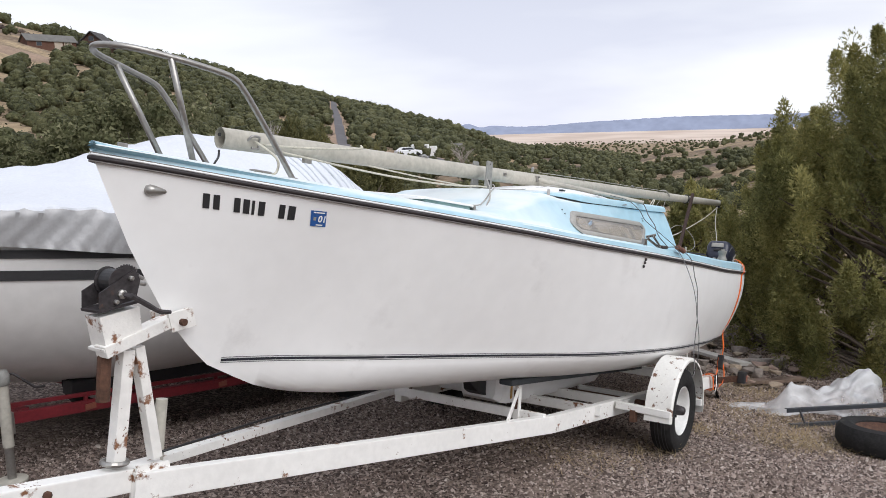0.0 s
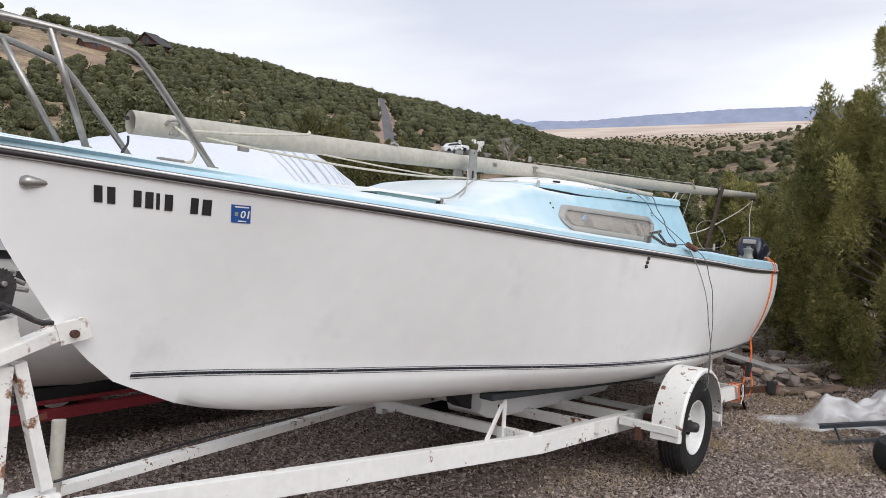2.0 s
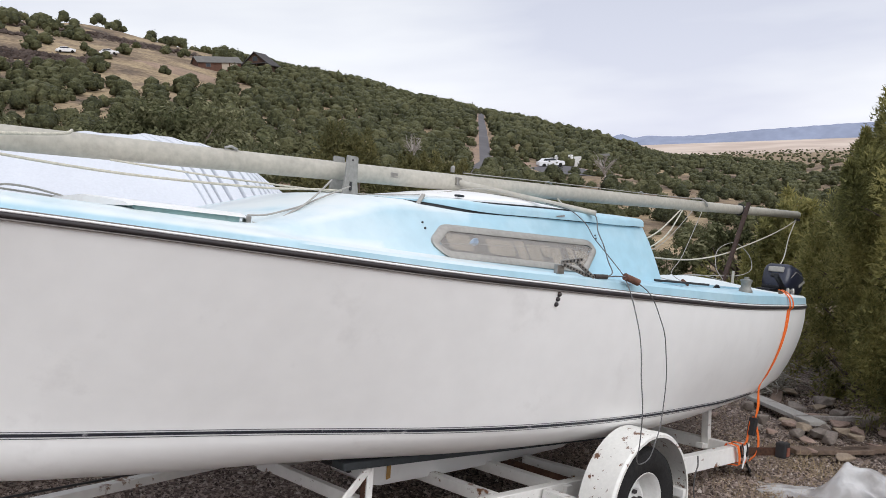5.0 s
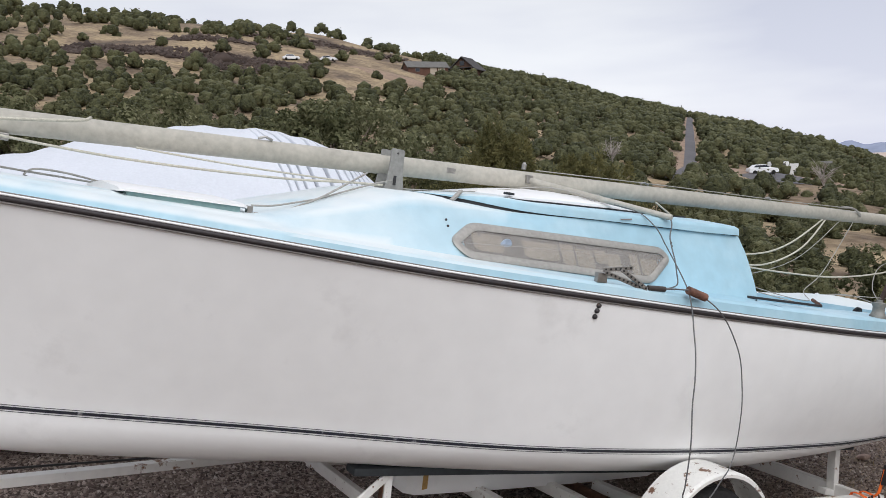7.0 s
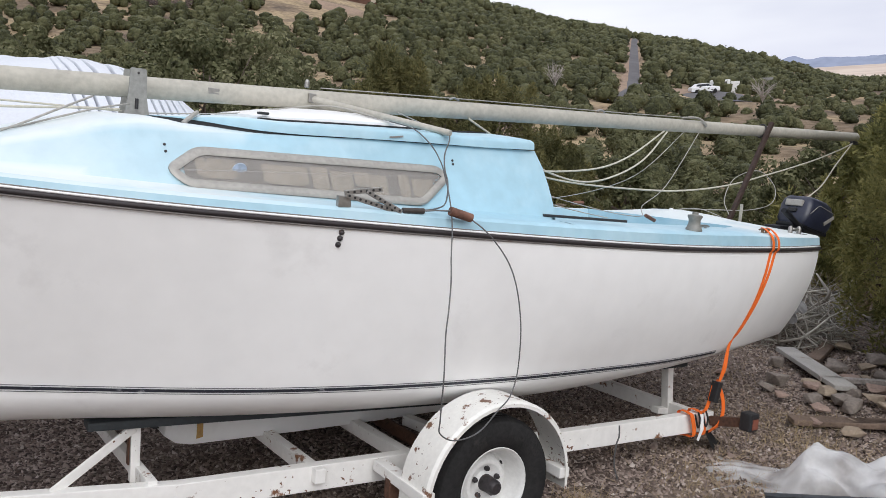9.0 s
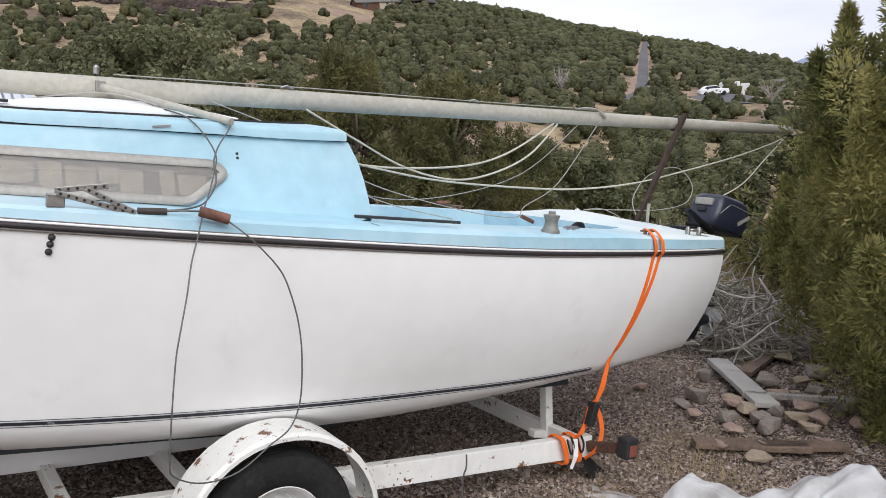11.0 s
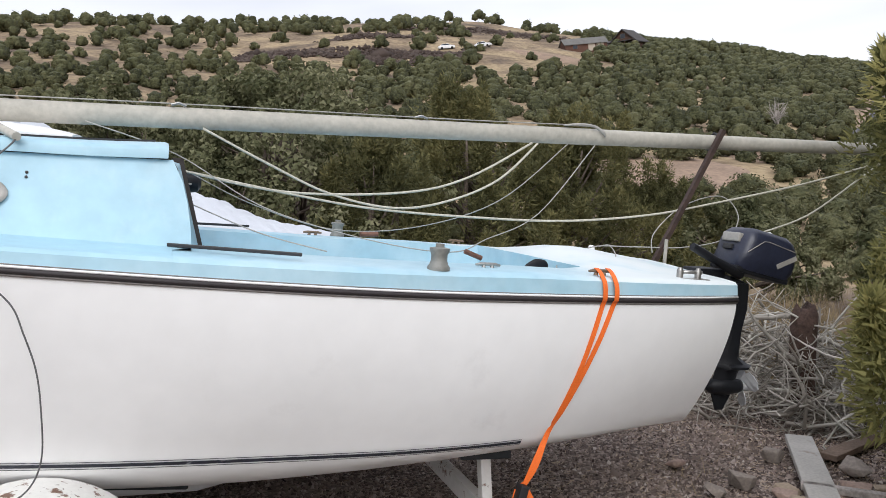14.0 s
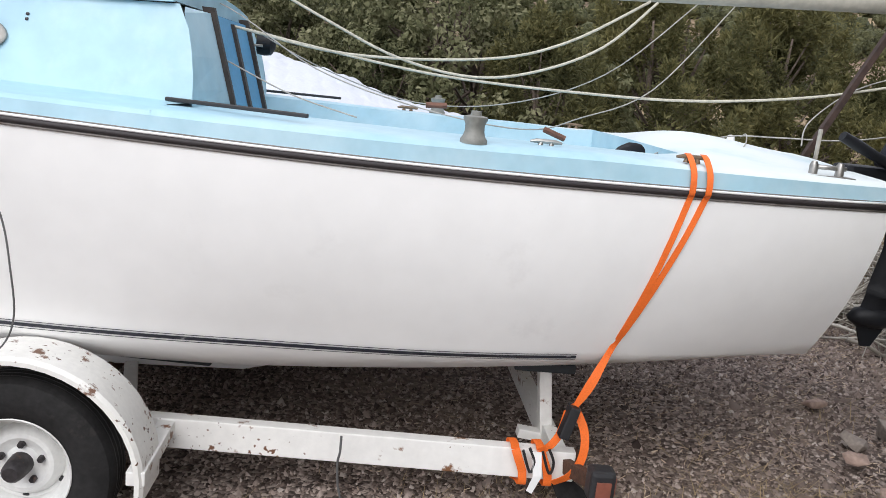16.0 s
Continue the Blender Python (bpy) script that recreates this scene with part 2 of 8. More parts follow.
M_JUNIPER = leafy("juniper_foliage", (0.125, 0.13, 0.052), (0.27, 0.26, 0.10), (0.44, 0.395, 0.155), 1.6, 0.5)
M_CEDAR = leafy("dark_juniper_foliage", (0.075, 0.078, 0.036), (0.155, 0.15, 0.065), (0.28, 0.25, 0.105), 0.9, 0.45)
M_OAK = leafy("grey_green_oak_foliage", (0.06, 0.068, 0.03), (0.135, 0.14, 0.068), (0.30, 0.29, 0.17))
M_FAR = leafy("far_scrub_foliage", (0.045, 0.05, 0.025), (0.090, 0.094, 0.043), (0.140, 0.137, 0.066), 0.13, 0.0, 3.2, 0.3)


# ---- building helpers ----
TILT = 10.3
BOAT = pose(0, 0.02, 1.383) @ Matrix.Rotation(radians(TILT), 4, "Y")


def thing(name, m=None, label="", category="", group="", kind=""):
    ob = new(name)
    ob.empty_display_size = 0.1
    if m is not None:
        ob.matrix_basis = m
    return tagged(ob, label, category, group, kind)


def part(name, bm, mat, parent=None, label="", smooth=False, kind=""):
    """Links a bmesh (or mesh) as one mesh object under a thing or a part."""
    if isinstance(bm, bmesh.types.BMesh):
        me = bpy.data.meshes.new(name)
        bmesh.ops.recalc_face_normals(bm, faces=bm.faces)
        bm.to_mesh(me)
        bm.free()
    else:
        me = bm
    if mat and not me.materials:
        me.materials.append(mat)
    if smooth:
        me.polygons.foreach_set("use_smooth", [True] * len(me.polygons))
        if smooth is not True:
            me.set_sharp_from_angle(angle=radians(smooth))
    ob = new(name, me)
    if parent:
        ob.parent = parent
    if label or kind:
        tagged(ob, label, kind=kind)
    return ob


def rbox(lo, hi, bevel=0.0, m=None, bm=None):
    bm = bm or bmesh.new()
    c = [(a + b) / 2 for a, b in zip(lo, hi)]
    s = [abs(b - a) for a, b in zip(lo, hi)]
    mat = Matrix.Translation(c) @ Matrix.Diagonal((*s, 1))
    r = bmesh.ops.create_cube(bm, size=1, matrix=(m @ mat) if m is not None else mat)
    if bevel:
        edges = list({e for v in r["verts"] for e in v.link_edges})
        bmesh.ops.bevel(bm, geom=edges, offset=min(bevel, min(s) * 0.45), segments=2, affect="EDGES", profile=0.6)
    return bm


def loft(rows, closed=False, caps=True, bm=None):
    """Skins rows of points; closed: each row is a ring."""
    bm = bm or bmesh.new()
    vs = [[bm.verts.new(p) for p in row] for row in rows]
    for a, b in zip(vs, vs[1:]):
        k = len(a)
        for i in range(k if closed else k - 1):
            j = (i + 1) % k
            quad = [a[i], a[j], b[j], b[i]]
            if (a[i].co - a[j].co).length < 1e-7:
                quad = [a[i], b[j], b[i]]
            elif (b[i].co - b[j].co).length < 1e-7:
                quad = [a[i], a[j], b[i]]
            try:
                bm.faces.new(quad)
            except ValueError:
                pass
    if closed and caps:
        for row in (vs[0], vs[-1]):
            if len({tuple(v.co) for v in row}) > 2:
                bm.faces.new(row)
    return bm


def tube(points, r, sides=10, bm=None, flat=1.0, smooth_path=0):
    """A tube along a path; r is a radius or one for each point; flat squeezes it sideways."""
    pts = [Vector(p) for p in points]
    if smooth_path:
        pts = curve_points(pts, smooth_path)
    rad = r if isinstance(r, (list, tuple)) else [r] * len(pts)
    if len(rad) != len(pts):
        rad = [float(v) for v in np.interp(np.linspace(0, 1, len(pts)), np.linspace(0, 1, len(rad)), rad)]
    rows, side = [], None
    for i, p in enumerate(pts):
        d = (pts[min(i + 1, len(pts) - 1)] - pts[max(i - 1, 0)]).normalized()
        if side is None:
            side = d.cross(Vector((0, 0, 1)) if abs(d.z) < 0.9 else Vector((0, 1, 0))).normalized()
        side = (side - d * side.dot(d)).normalized()
        up = side.cross(d)
        rows.append([p + (side * (math.cos(2 * math.pi * k / sides) * flat) + up * math.sin(2 * math.pi * k / sides)) * rad[i] for k in range(sides)])
    return loft(rows, closed=True, bm=bm)


def curve_points(pts, n):
    """Catmull-Rom through the points, n steps between two."""
    pts = [Vector(p) for p in pts]
    out = []
    for i in range(len(pts) - 1):
        p0, p1, p2, p3 = pts[max(i - 1, 0)], pts[i], pts[i + 1], pts[min(i + 2, len(pts) - 1)]
        for k in range(n):
            t = k / n
            out.append(0.5 * ((2 * p1) + (p2 - p0) * t + (2 * p0 - 5 * p1 + 4 * p2 - p3) * t * t + (3 * p1 - p0 - 3 * p2 + p3) * t ** 3))
    return out + [pts[-1]]


def beam(a, b, w, h, bevel=0.004, bm=None):
    """A straight bar of width w and height h from a to b."""
    a, b = Vector(a), Vector(b)
    d = (b - a).normalized()
    side = d.cross(Vector((0, 0, 1)))
    side = side.normalized() if side.length > 1e-4 else Vector((0, 1, 0))
    up = side.cross(d)
    m = Matrix((side, d, up)).transposed().to_4x4()
    m.translation = (a + b) / 2
    return rbox((-w / 2, -(b - a).length / 2, -h / 2), (w / 2, (b - a).length / 2, h / 2), bevel, m, bm)


def lathe(profile, m=None, sides=20, bm=None, caps=True):
    """Turns (radius, height) pairs round the local z axis."""
    m = m if m is not None else Matrix.Identity(4)
    rows = [[m @ Vector((r * math.cos(2 * math.pi * k / sides), r * math.sin(2 * math.pi * k / sides), z)) for k in range(sides)] for r, z in profile]
    return loft(rows, closed=True, caps=caps, bm=bm)


def mesh_from_arrays(name, verts, faces):
    """A mesh from numpy arrays of corners and equal-sided faces."""
    me = bpy.data.meshes.new(name)
    k = faces.shape[1]
    me.vertices.add(len(verts))
    me.vertices.foreach_set("co", np.asarray(verts, np.float32).ravel())
    me.loops.add(faces.size)
    me.loops.foreach_set("vertex_index", np.asarray(faces, np.int32).ravel())
    me.polygons.add(len(faces))
    me.polygons.foreach_set("loop_start", np.arange(0, faces.size, k, dtype=np.int32))
    me.update(calc_edges=True)
    return me


# ---- ground ----
def smooth01(x):
    x = np.clip(x, 0, 1)
    return x * x * (3 - 2 * x)


RIDGE_AZ = [-180, -120, -60, -30, -10, -4, -0.5, 3, 6.5, 10, 14, 17.5, 21, 23, 25, 28, 30, 32.2, 34.5, 38, 41.3, 43.7, 46, 48, 50.2, 52, 54, 56.6, 58.5, 60.3, 63, 69, 73.6, 75.7, 77.5, 80, 95, 140, 180]
RIDGE_EL = [3, 4, 8, 9.6, 10.05, 9.95, 9.8, 9.58, 9.42, 9.3, 9.05, 8.8, 8.5, 8.3, 7.95, 7.25, 6.8, 6.35, 5.85, 4.95, 4.2, 3.55, 3.0, 2.55, 1.95, 1.4, 0.9, 0.22, -0.15, -0.85, -1.3, -2.0, -1.25, -0.85, -0.5, -0.3, 0, 1, 3]
RIDGE_D = 400.0


def lumps(x, y):
    """Gentle unevenness of the land."""
    return np.sin(x * 0.051 + 1.3) * np.cos(y * 0.043 - 0.4) + 0.6 * np.sin(x * 0.11 - y * 0.09 + 2.0) + 0.35 * np.sin(x * 0.23 + y * 0.19)


def land(x, y):
    """Height of the ground: a sloping gravel yard, a dip behind it, then the hillside and the falling valley."""
    x, y = np.asarray(x, float), np.asarray(y, float)
    dx, dy = x - 1.0, y + 3.0
    r = np.hypot(dx, dy)
    az = np.degrees(np.arctan2(dx, dy))
    yard = 0.44 - 0.117 * np.clip(x, -14, 11)
    el = np.interp(az, RIDGE_AZ, RIDGE_EL)
    top = 2.0 + RIDGE_D * np.tan(np.radians(el)) - 1.6
    near = yard - 4.0 * smooth01((r - 11) / 26)
    k = np.clip((r - 26) / (RIDGE_D - 26), 0, 1)
    rise = near + (top - near) * (0.45 * k + 0.55 * smooth01(k))
    past = np.clip((r - RIDGE_D) / 700, 0, 1)
    fall = top - (top + 60 + 0 * r) * smooth01(past)
    z = np.where(r < RIDGE_D, rise, fall)
    far = np.clip((r - 1400) / 2600, 0, 1)
    z = z * (1 - far) + far * -60.0
    return z + lumps(x, y) * 0.9 * np.clip((r - 22) / 60, 0, 1) * np.clip((2500 - r) / 800, 0, 1)


def ground_material():
    m = bpy.data.materials.new("gravel_and_dry_earth")
    m.use_nodes = True
    n, l = m.node_tree.nodes, m.node_tree.links
    p = n["Principled BSDF"]
    p.inputs["Roughness"].default_value = 0.9
    p.inputs["Specular IOR Level"].default_value = 0.2
    tc = n.new("ShaderNodeTexCoord")

    def tex(kind, scale, **kw):
        t = n.new(kind)
        t.inputs["Scale"].default_value = scale
        for k, v in kw.items():
            t.inputs[k].default_value = v
        l.new(tc.outputs["Object"], t.inputs["Vector"])
        return t

    def ramp(src, *stops):
        r = n.new("ShaderNodeValToRGB")
        while len(r.color_ramp.elements) < len(stops):
            r.color_ramp.elements.new(0.5)
        for e, (pos, col) in zip(r.color_ramp.elements, stops):
            e.position, e.color = pos, (*col, 1)
        l.new(src, r.inputs["Fac"])
        return r.outputs["Color"]

    def mix(fac, a, b):
        x = n.new("ShaderNodeMixRGB")
        l.new(fac, x.inputs["Fac"])
        l.new(a, x.inputs["Color1"])
        l.new(b, x.inputs["Color2"])
        return x.outputs["Color"]

    def step(src, lo, hi):
        s = n.new("ShaderNodeMapRange")
        s.inputs["From Min"].default_value, s.inputs["From Max"].default_value = lo, hi
        l.new(src, s.inputs["Value"])
        return s.outputs["Result"]

    pebbles = tex("ShaderNodeTexVoronoi", 58.0)
    sep = n.new("ShaderNodeSeparateColor")
    l.new(pebbles.outputs["Color"], sep.inputs["Color"])
    gravel = ramp(sep.outputs["Red"], (0.0, (0.04, 0.03, 0.026)), (0.5, (0.145, 0.112, 0.098)), (1.0, (0.38, 0.315, 0.275)))
    soil = tex("ShaderNodeTexNoise", 1.1, Detail=6.0)
    gravel = mix(step(soil.outputs["Fac"], 0.45, 0.75), gravel, ramp(soil.outputs["Fac"], (0.3, (0.08, 0.06, 0.05)), (0.8, (0.22, 0.17, 0.135))))
    grass = tex("ShaderNodeTexNoise", 0.07, Detail=8.0, Roughness=0.62)
    slope = ramp(grass.outputs["Fac"], (0.32, (0.115, 0.088, 0.07)), (0.47, (0.26, 0.195, 0.13)), (0.6, (0.42, 0.325, 0.20)), (0.8, (0.31, 0.24, 0.16)))
    speck = tex("ShaderNodeTexNoise", 0.9, Detail=6.0)
    dark = n.new("ShaderNodeMixRGB")
    dark.blend_type = "MULTIPLY"
    dark.inputs["Fac"].default_value = 0.7
    l.new(slope, dark.inputs["Color1"])
    l.new(ramp(speck.outputs["Fac"], (0.35, (0.45, 0.42, 0.40)), (0.6, (1, 1, 1))), dark.inputs["Color2"])
    length = n.new("ShaderNodeVectorMath")
    length.operation = "LENGTH"
    l.new(tc.outputs["Object"], length.inputs[0])
    dist = length.outputs["Value"]
    colour = mix(step(dist, 10.0, 17.0), gravel, dark.outputs["Color"])
    streak = tex("ShaderNodeTexNoise", 0.004, Detail=4.0)
    plain = ramp(streak.outputs["Fac"], (0.4, (0.50, 0.40, 0.33)), (0.6, (0.62, 0.52, 0.44)))
    colour = mix(step(dist, 2900.0, 3300.0), colour, plain)
    l.new(colour, p.inputs["Base Color"])
    b = n.new("ShaderNodeBump")
    b.inputs["Strength"].default_value, b.inputs["Distance"].default_value = 0.8, 0.012
    inv = n.new("ShaderNodeMath")
    inv.operation = "SUBTRACT"
    inv.inputs[0].default_value = 1.0
    l.new(pebbles.outputs["Distance"], inv.inputs[1])
    l.new(inv.outputs[0], b.inputs["Height"])
    l.new(b.outputs["Normal"], p.inputs["Normal"])
    return m


M_GROUND = ground_material()


def build_ground():
    radii = np.concatenate([np.linspace(0, 24, 73), 24 * (4900 / 24) ** (np.arange(1, 111) / 110)])
    seg = 324
    a = np.arange(seg) * 2 * np.pi / seg
    x = 2 + radii[:, None] * np.sin(a)
    y = -2 + radii[:, None] * np.cos(a)
    z = land(x, y)
    small = 0.006 * np.sin(x * 3.1 + y * 1.3) + 0.02 * np.sin(x * 1.7 + 2) * np.sin(y * 2.1)
    z = z + small * (radii[:, None] < 24)
    plain = np.clip((radii[:, None] - 3200) / 1700, 0, 1)
    z = z + plain * 42
    verts = np.stack([x, y, z], -1).reshape(-1, 3)
    i = np.arange(len(radii) - 1)[:, None] * seg
    j = np.arange(seg)[None]
    k = (j + 1) % seg
    faces = np.stack([i + j, i + k, i + seg + k, i + seg + j], -1).reshape(-1, 4)[:, ::-1]
    ob = part("ground", mesh_from_arrays("ground", verts, faces), M_GROUND, smooth=True)
    tagged(ob, "sloping gravel yard running out into dry grassy hills and a far plain", "ground", kind="structure")


build_ground()

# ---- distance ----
# distance haze is painted into this blue base colour
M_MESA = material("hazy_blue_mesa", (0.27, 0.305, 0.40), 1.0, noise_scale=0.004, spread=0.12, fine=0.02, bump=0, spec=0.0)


def build_mesa():
    """The long flat-topped mountain and the small peaks on the horizon."""
    outline = [(40, 0.1), (54, 0.05), (56.4, 0.08), (57.1, 0.2), (57.6, 0.42), (57.9, 0.48), (58.3, 0.36), (58.8, 0.16), (59.4, 0.26), (59.9, 0.3), (60.7, 0.2), (62, 0.17), (63.5, 0.2),
               (65, 0.3), (66.8, 0.4), (69, 0.46), (72, 0.57), (75, 0.56), (78.5, 0.54), (85, 0.6), (95, 0.7), (120, 0.8), (150, 0.8)]
    az = np.linspace(40, 150, 331)
    el = np.interp(az, *zip(*outline)) + 0.015 * np.sin(az * 9) + 0.01 * np.sin(az * 23)
    rows = []
    for d, k in ((4550, 0.0), (4620, 0.45), (4680, 0.85), (4700, 1.0), (4850, 0.7)):
        rows.append([(1 + d * math.sin(radians(q)), -3 + d * math.cos(radians(q)), -45 + k * (47 + d * math.tan(radians(e))))
                     for q, e in zip(az, el)])
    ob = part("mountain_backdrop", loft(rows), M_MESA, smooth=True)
    tagged(ob, "long flat-topped mountain far across the plain, blue with painted haze", "mountain", kind="structure")


build_mesa()


# ---- sailboat ----
STERN = 6.546
STATION = [0.008, 0.106, 0.188, 0.274, 0.380, 0.499, 0.6, 0.72, 0.86, 1.11, 1.5, 2.0, 2.5, 3.0, 3.5, 4.0, 4.5, 5.0, 5.4, 5.8, 6.1, 6.35, STERN]
KEEL_X = [0.008, 0.106, 0.188, 0.274, 0.380, 0.499, 0.6, 0.72, 0.86, 1.11, 1.6, 2.5, 3.5, 4.5, 5.5, 6.2, 6.62]
KEEL_Z = [0.80, 0.622, 0.475, 0.35, 0.204, 0.084, 0.0, -0.05, -0.106, -0.162, -0.2, -0.215, -0.244, -0.262, -0.19, -0.085, -0.013]
SHEER_X = [-0.01, 0.475, 0.99, 1.5, 2.0, 2.53, 3.09, 3.96, 4.98, 5.8, 6.66]
SHEER_Z = [0.779, 0.75, 0.723, 0.697, 0.668, 0.638, 0.616, 0.586, 0.557, 0.553, 0.554]
BEAM_X = [0.008, 0.22, 0.475, 0.75, 0.99, 1.5, 2.0, 2.53, 3.09, 3.96, 4.98, 5.5, 5.8, 6.1, 6.4, 6.66]
BEAM_Y = [0.0, 0.1, 0.19, 0.28, 0.36, 0.528, 0.693, 0.827, 0.919, 0.985, 0.945, 0.9, 0.865, 0.819, 0.754, 0.68]
WATER_X = [0.6, 1.2, 2, 3, 4, 4.6, 5.2, 5.8, 6.3, 6.66]
WATER_Y = [0.0, 0.173, 0.428, 0.765, 0.875, 0.858, 0.819, 0.746, 0.646, 0.575]


def smooth_curve(xs, ys):
    """A smooth function through the given values."""
    xs, ys = np.array(xs, float), np.array(ys, float)
    s = np.gradient(ys, xs)

    def f(x):
        i = int(np.clip(np.searchsorted(xs, x) - 1, 0, len(xs) - 2))
        h = xs[i + 1] - xs[i]
        t = (x - xs[i]) / h
        return float(ys[i] * (1 + 2 * t) * (1 - t) ** 2 + h * s[i] * t * (1 - t) ** 2 + ys[i + 1] * t * t * (3 - 2 * t) + h * s[i + 1] * t * t * (t - 1))
    return f


f_keel, f_sheer, f_beam, f_water = smooth_curve(KEEL_X, KEEL_Z), smooth_curve(SHEER_X, SHEER_Z), smooth_curve(BEAM_X, BEAM_Y), smooth_curve(WATER_X, WATER_Y)


def hull_half(x, n_low=9, n_top=12):
    """Half section of the hull at x, from keel to sheer: (half breadth, height)."""
    zk, zs, bs = f_keel(x), f_sheer(x), max(f_beam(x), 0.0)
    if x < 0.62:
        zs = max(zs, zk + 0.001)
        return [(bs * (i / (n_low + n_top - 1)) ** 1.1, zk + (zs - zk) * i / (n_low + n_top - 1)) for i in range(n_low + n_top)]
    bw = max(f_water(x), 0.003)
    lo_z = min(zk, 0.0)
    pts, n = [], n_low + n_top
    for i in range(n_low):
        a = math.pi / 2 * i / n_low
        e = float(np.interp(x, [4.5, STERN], [0.9, 1.1]))
        pts.append((bw * math.sin(a) ** e, lo_z * math.cos(a) ** (e + 0.15) if zk < 0 else zk * (1 - i / n_low)))
    for i in range(n_top):
        t = i / (n_top - 1)
        p = float(np.interp(x, [0.6, 1.2, 2.2], [1.35, 1.15, 1.0]))
        c = float(np.interp(x, [1.2, 3.0, 4.5, STERN], [0.15, 0.15, 1.4, 1.43]))
        flare = t ** p * (1 - c) + c * (1 - (1 - t) ** 2) if x > 1.2 else t ** p
        pts.append((bw + (bs - bw) * flare, zs * t))
    w = float(smooth01((x - 0.62) / 0.75))
    if w < 1:
        # ease from the sharp bow sections into the rounder ones
        ys, hs = [q[0] for q in pts], [q[1] for q in pts]
        out = []
        for i in range(n):
            z = (1 - w) * (zk + (zs - zk) * i / (n - 1)) + w * pts[i][1]
            y1 = bs * max(0.0, (z - zk) / (zs - zk)) ** 1.1
            out.append(((1 - w) * y1 + w * float(np.interp(z, hs, ys)), z))
        pts = out
    return pts


def rake(x, z):
    """The transom leans: its foot stands further forward than its top."""
    k = max(0.0, (x - 5.6) / 1.02)
    return x - k * k * 0.144 * max(0.0, (0.53 - z) / 0.53) ** 1.2


def hull_y(x, z):
    pts = hull_half(x)
    zz = [q[1] for q in pts]
    return float(np.interp(z, zz, [q[0] for q in pts]))


boat = thing("sailboat", BOAT, "small white sailboat with pale blue deck resting on a trailer", "sailboat")


def build_hull():
    xs = sorted(set(STATION) | {round(v, 3) for v in np.arange(0.75, 6.5, 0.12)})
    rows = []
    for x in xs:
        half = hull_half(x)
        ring = [(rake(x, z), -b, z) for b, z in reversed(half)] + [(rake(x, z), b, z) for b, z in half[1:]]
        rows.append(ring)
    bm = loft(rows)
    last = [v for v in rows[-1]]
    vs = [bm.verts.new(p) for p in last]
    bm.faces.new(vs)
    bmesh.ops.remove_doubles(bm, verts=bm.verts, dist=0.0004)
    part("hull", bm, M_HULL, boat, "white gelcoat hull, dull and slightly chalky", smooth=50)
    for side in (-1, 1):
        # black rubber rub rail under a bright trim strip, a dark groove above them and a grey lip below
        pts = [(rake(x, f_sheer(x)), side * (f_beam(x) + 0.004), f_sheer(x)) for x in xs]
        part("rub_rail", tube(pts, 0.0095, 8), M_RUB, boat, "black rubber rub rail with rusty stains", smooth=True)
        part("rail_trim", tube([(a, b + side * 0.001, c + 0.0125) for a, b, c in pts], 0.0045, 6), M_HULL, boat, "bright white trim strip", smooth=True)
        part("rail_groove", tube([(a, b - side * 0.002, c + 0.0185) for a, b, c in pts], 0.0024, 6), M_GROOVE, boat, smooth=True)
        part("rail_lip", tube([(a, b - side * 0.001, c - 0.0125) for a, b, c in pts], 0.0042, 6), M_GROOVE, boat, "grey stained lip", smooth=True)
        # boot stripe: a broad navy band between two thin lines
        for name, z0, z1 in (("boot_stripe", -0.0058, 0.0058), ("thin_stripe", 0.0105, 0.0128), ("thin_stripe", -0.0128, -0.0105)):
            row = []
            for x in [0.66] + [q for q in xs if 0.68 < q < 5.66]:
                mid = -0.009 - 0.011 * (x - 3) + 0.027 * max(0.0, (x - 4.9) / 0.8) ** 2
                row.append([(rake(x, z + mid), side * (hull_y(x, z + mid) + 0.003), z + mid) for z in (z0, z1)])
            part(name, loft(row), M_NAVY, boat)


M_GROOVE = material("grey_rail_metal", (0.20, 0.185, 0.175), 0.55, noise_scale=10, spread=0.25, stain=(0.11, 0.07, 0.05), stain_scale=6)
build_hull()


def gunwale(x):
    return float(np.interp(x, [0, 1, 3, 4.2, 5.5, STERN], [0.032, 0.042, 0.058, 0.07, 0.085, 0.075]))


def cabin_height(x):
    """Height of the cabin's side above the deck."""
    return float(np.interp(x, [2.4, 2.62, 3.0, 3.4, 3.7, 4.24], [0.155, 0.17, 0.207, 0.239, 0.254, 0.284]))


def cabin_lean(x):
    """How far the cabin's side leans in from deck to top."""
    return float(np.interp(x, [3.3, 4.24], [0.14, 0.105]))


def aft_edge(z):
    """Where the cabin's side ends aft: upright below, curving forward at the top."""
    return float(np.interp(z, [0.66, 0.75, 0.82, 0.89, 0.92, 0.94, 0.96], [4.302, 4.294, 4.281, 4.262, 4.25, 4.24, 4.22]))


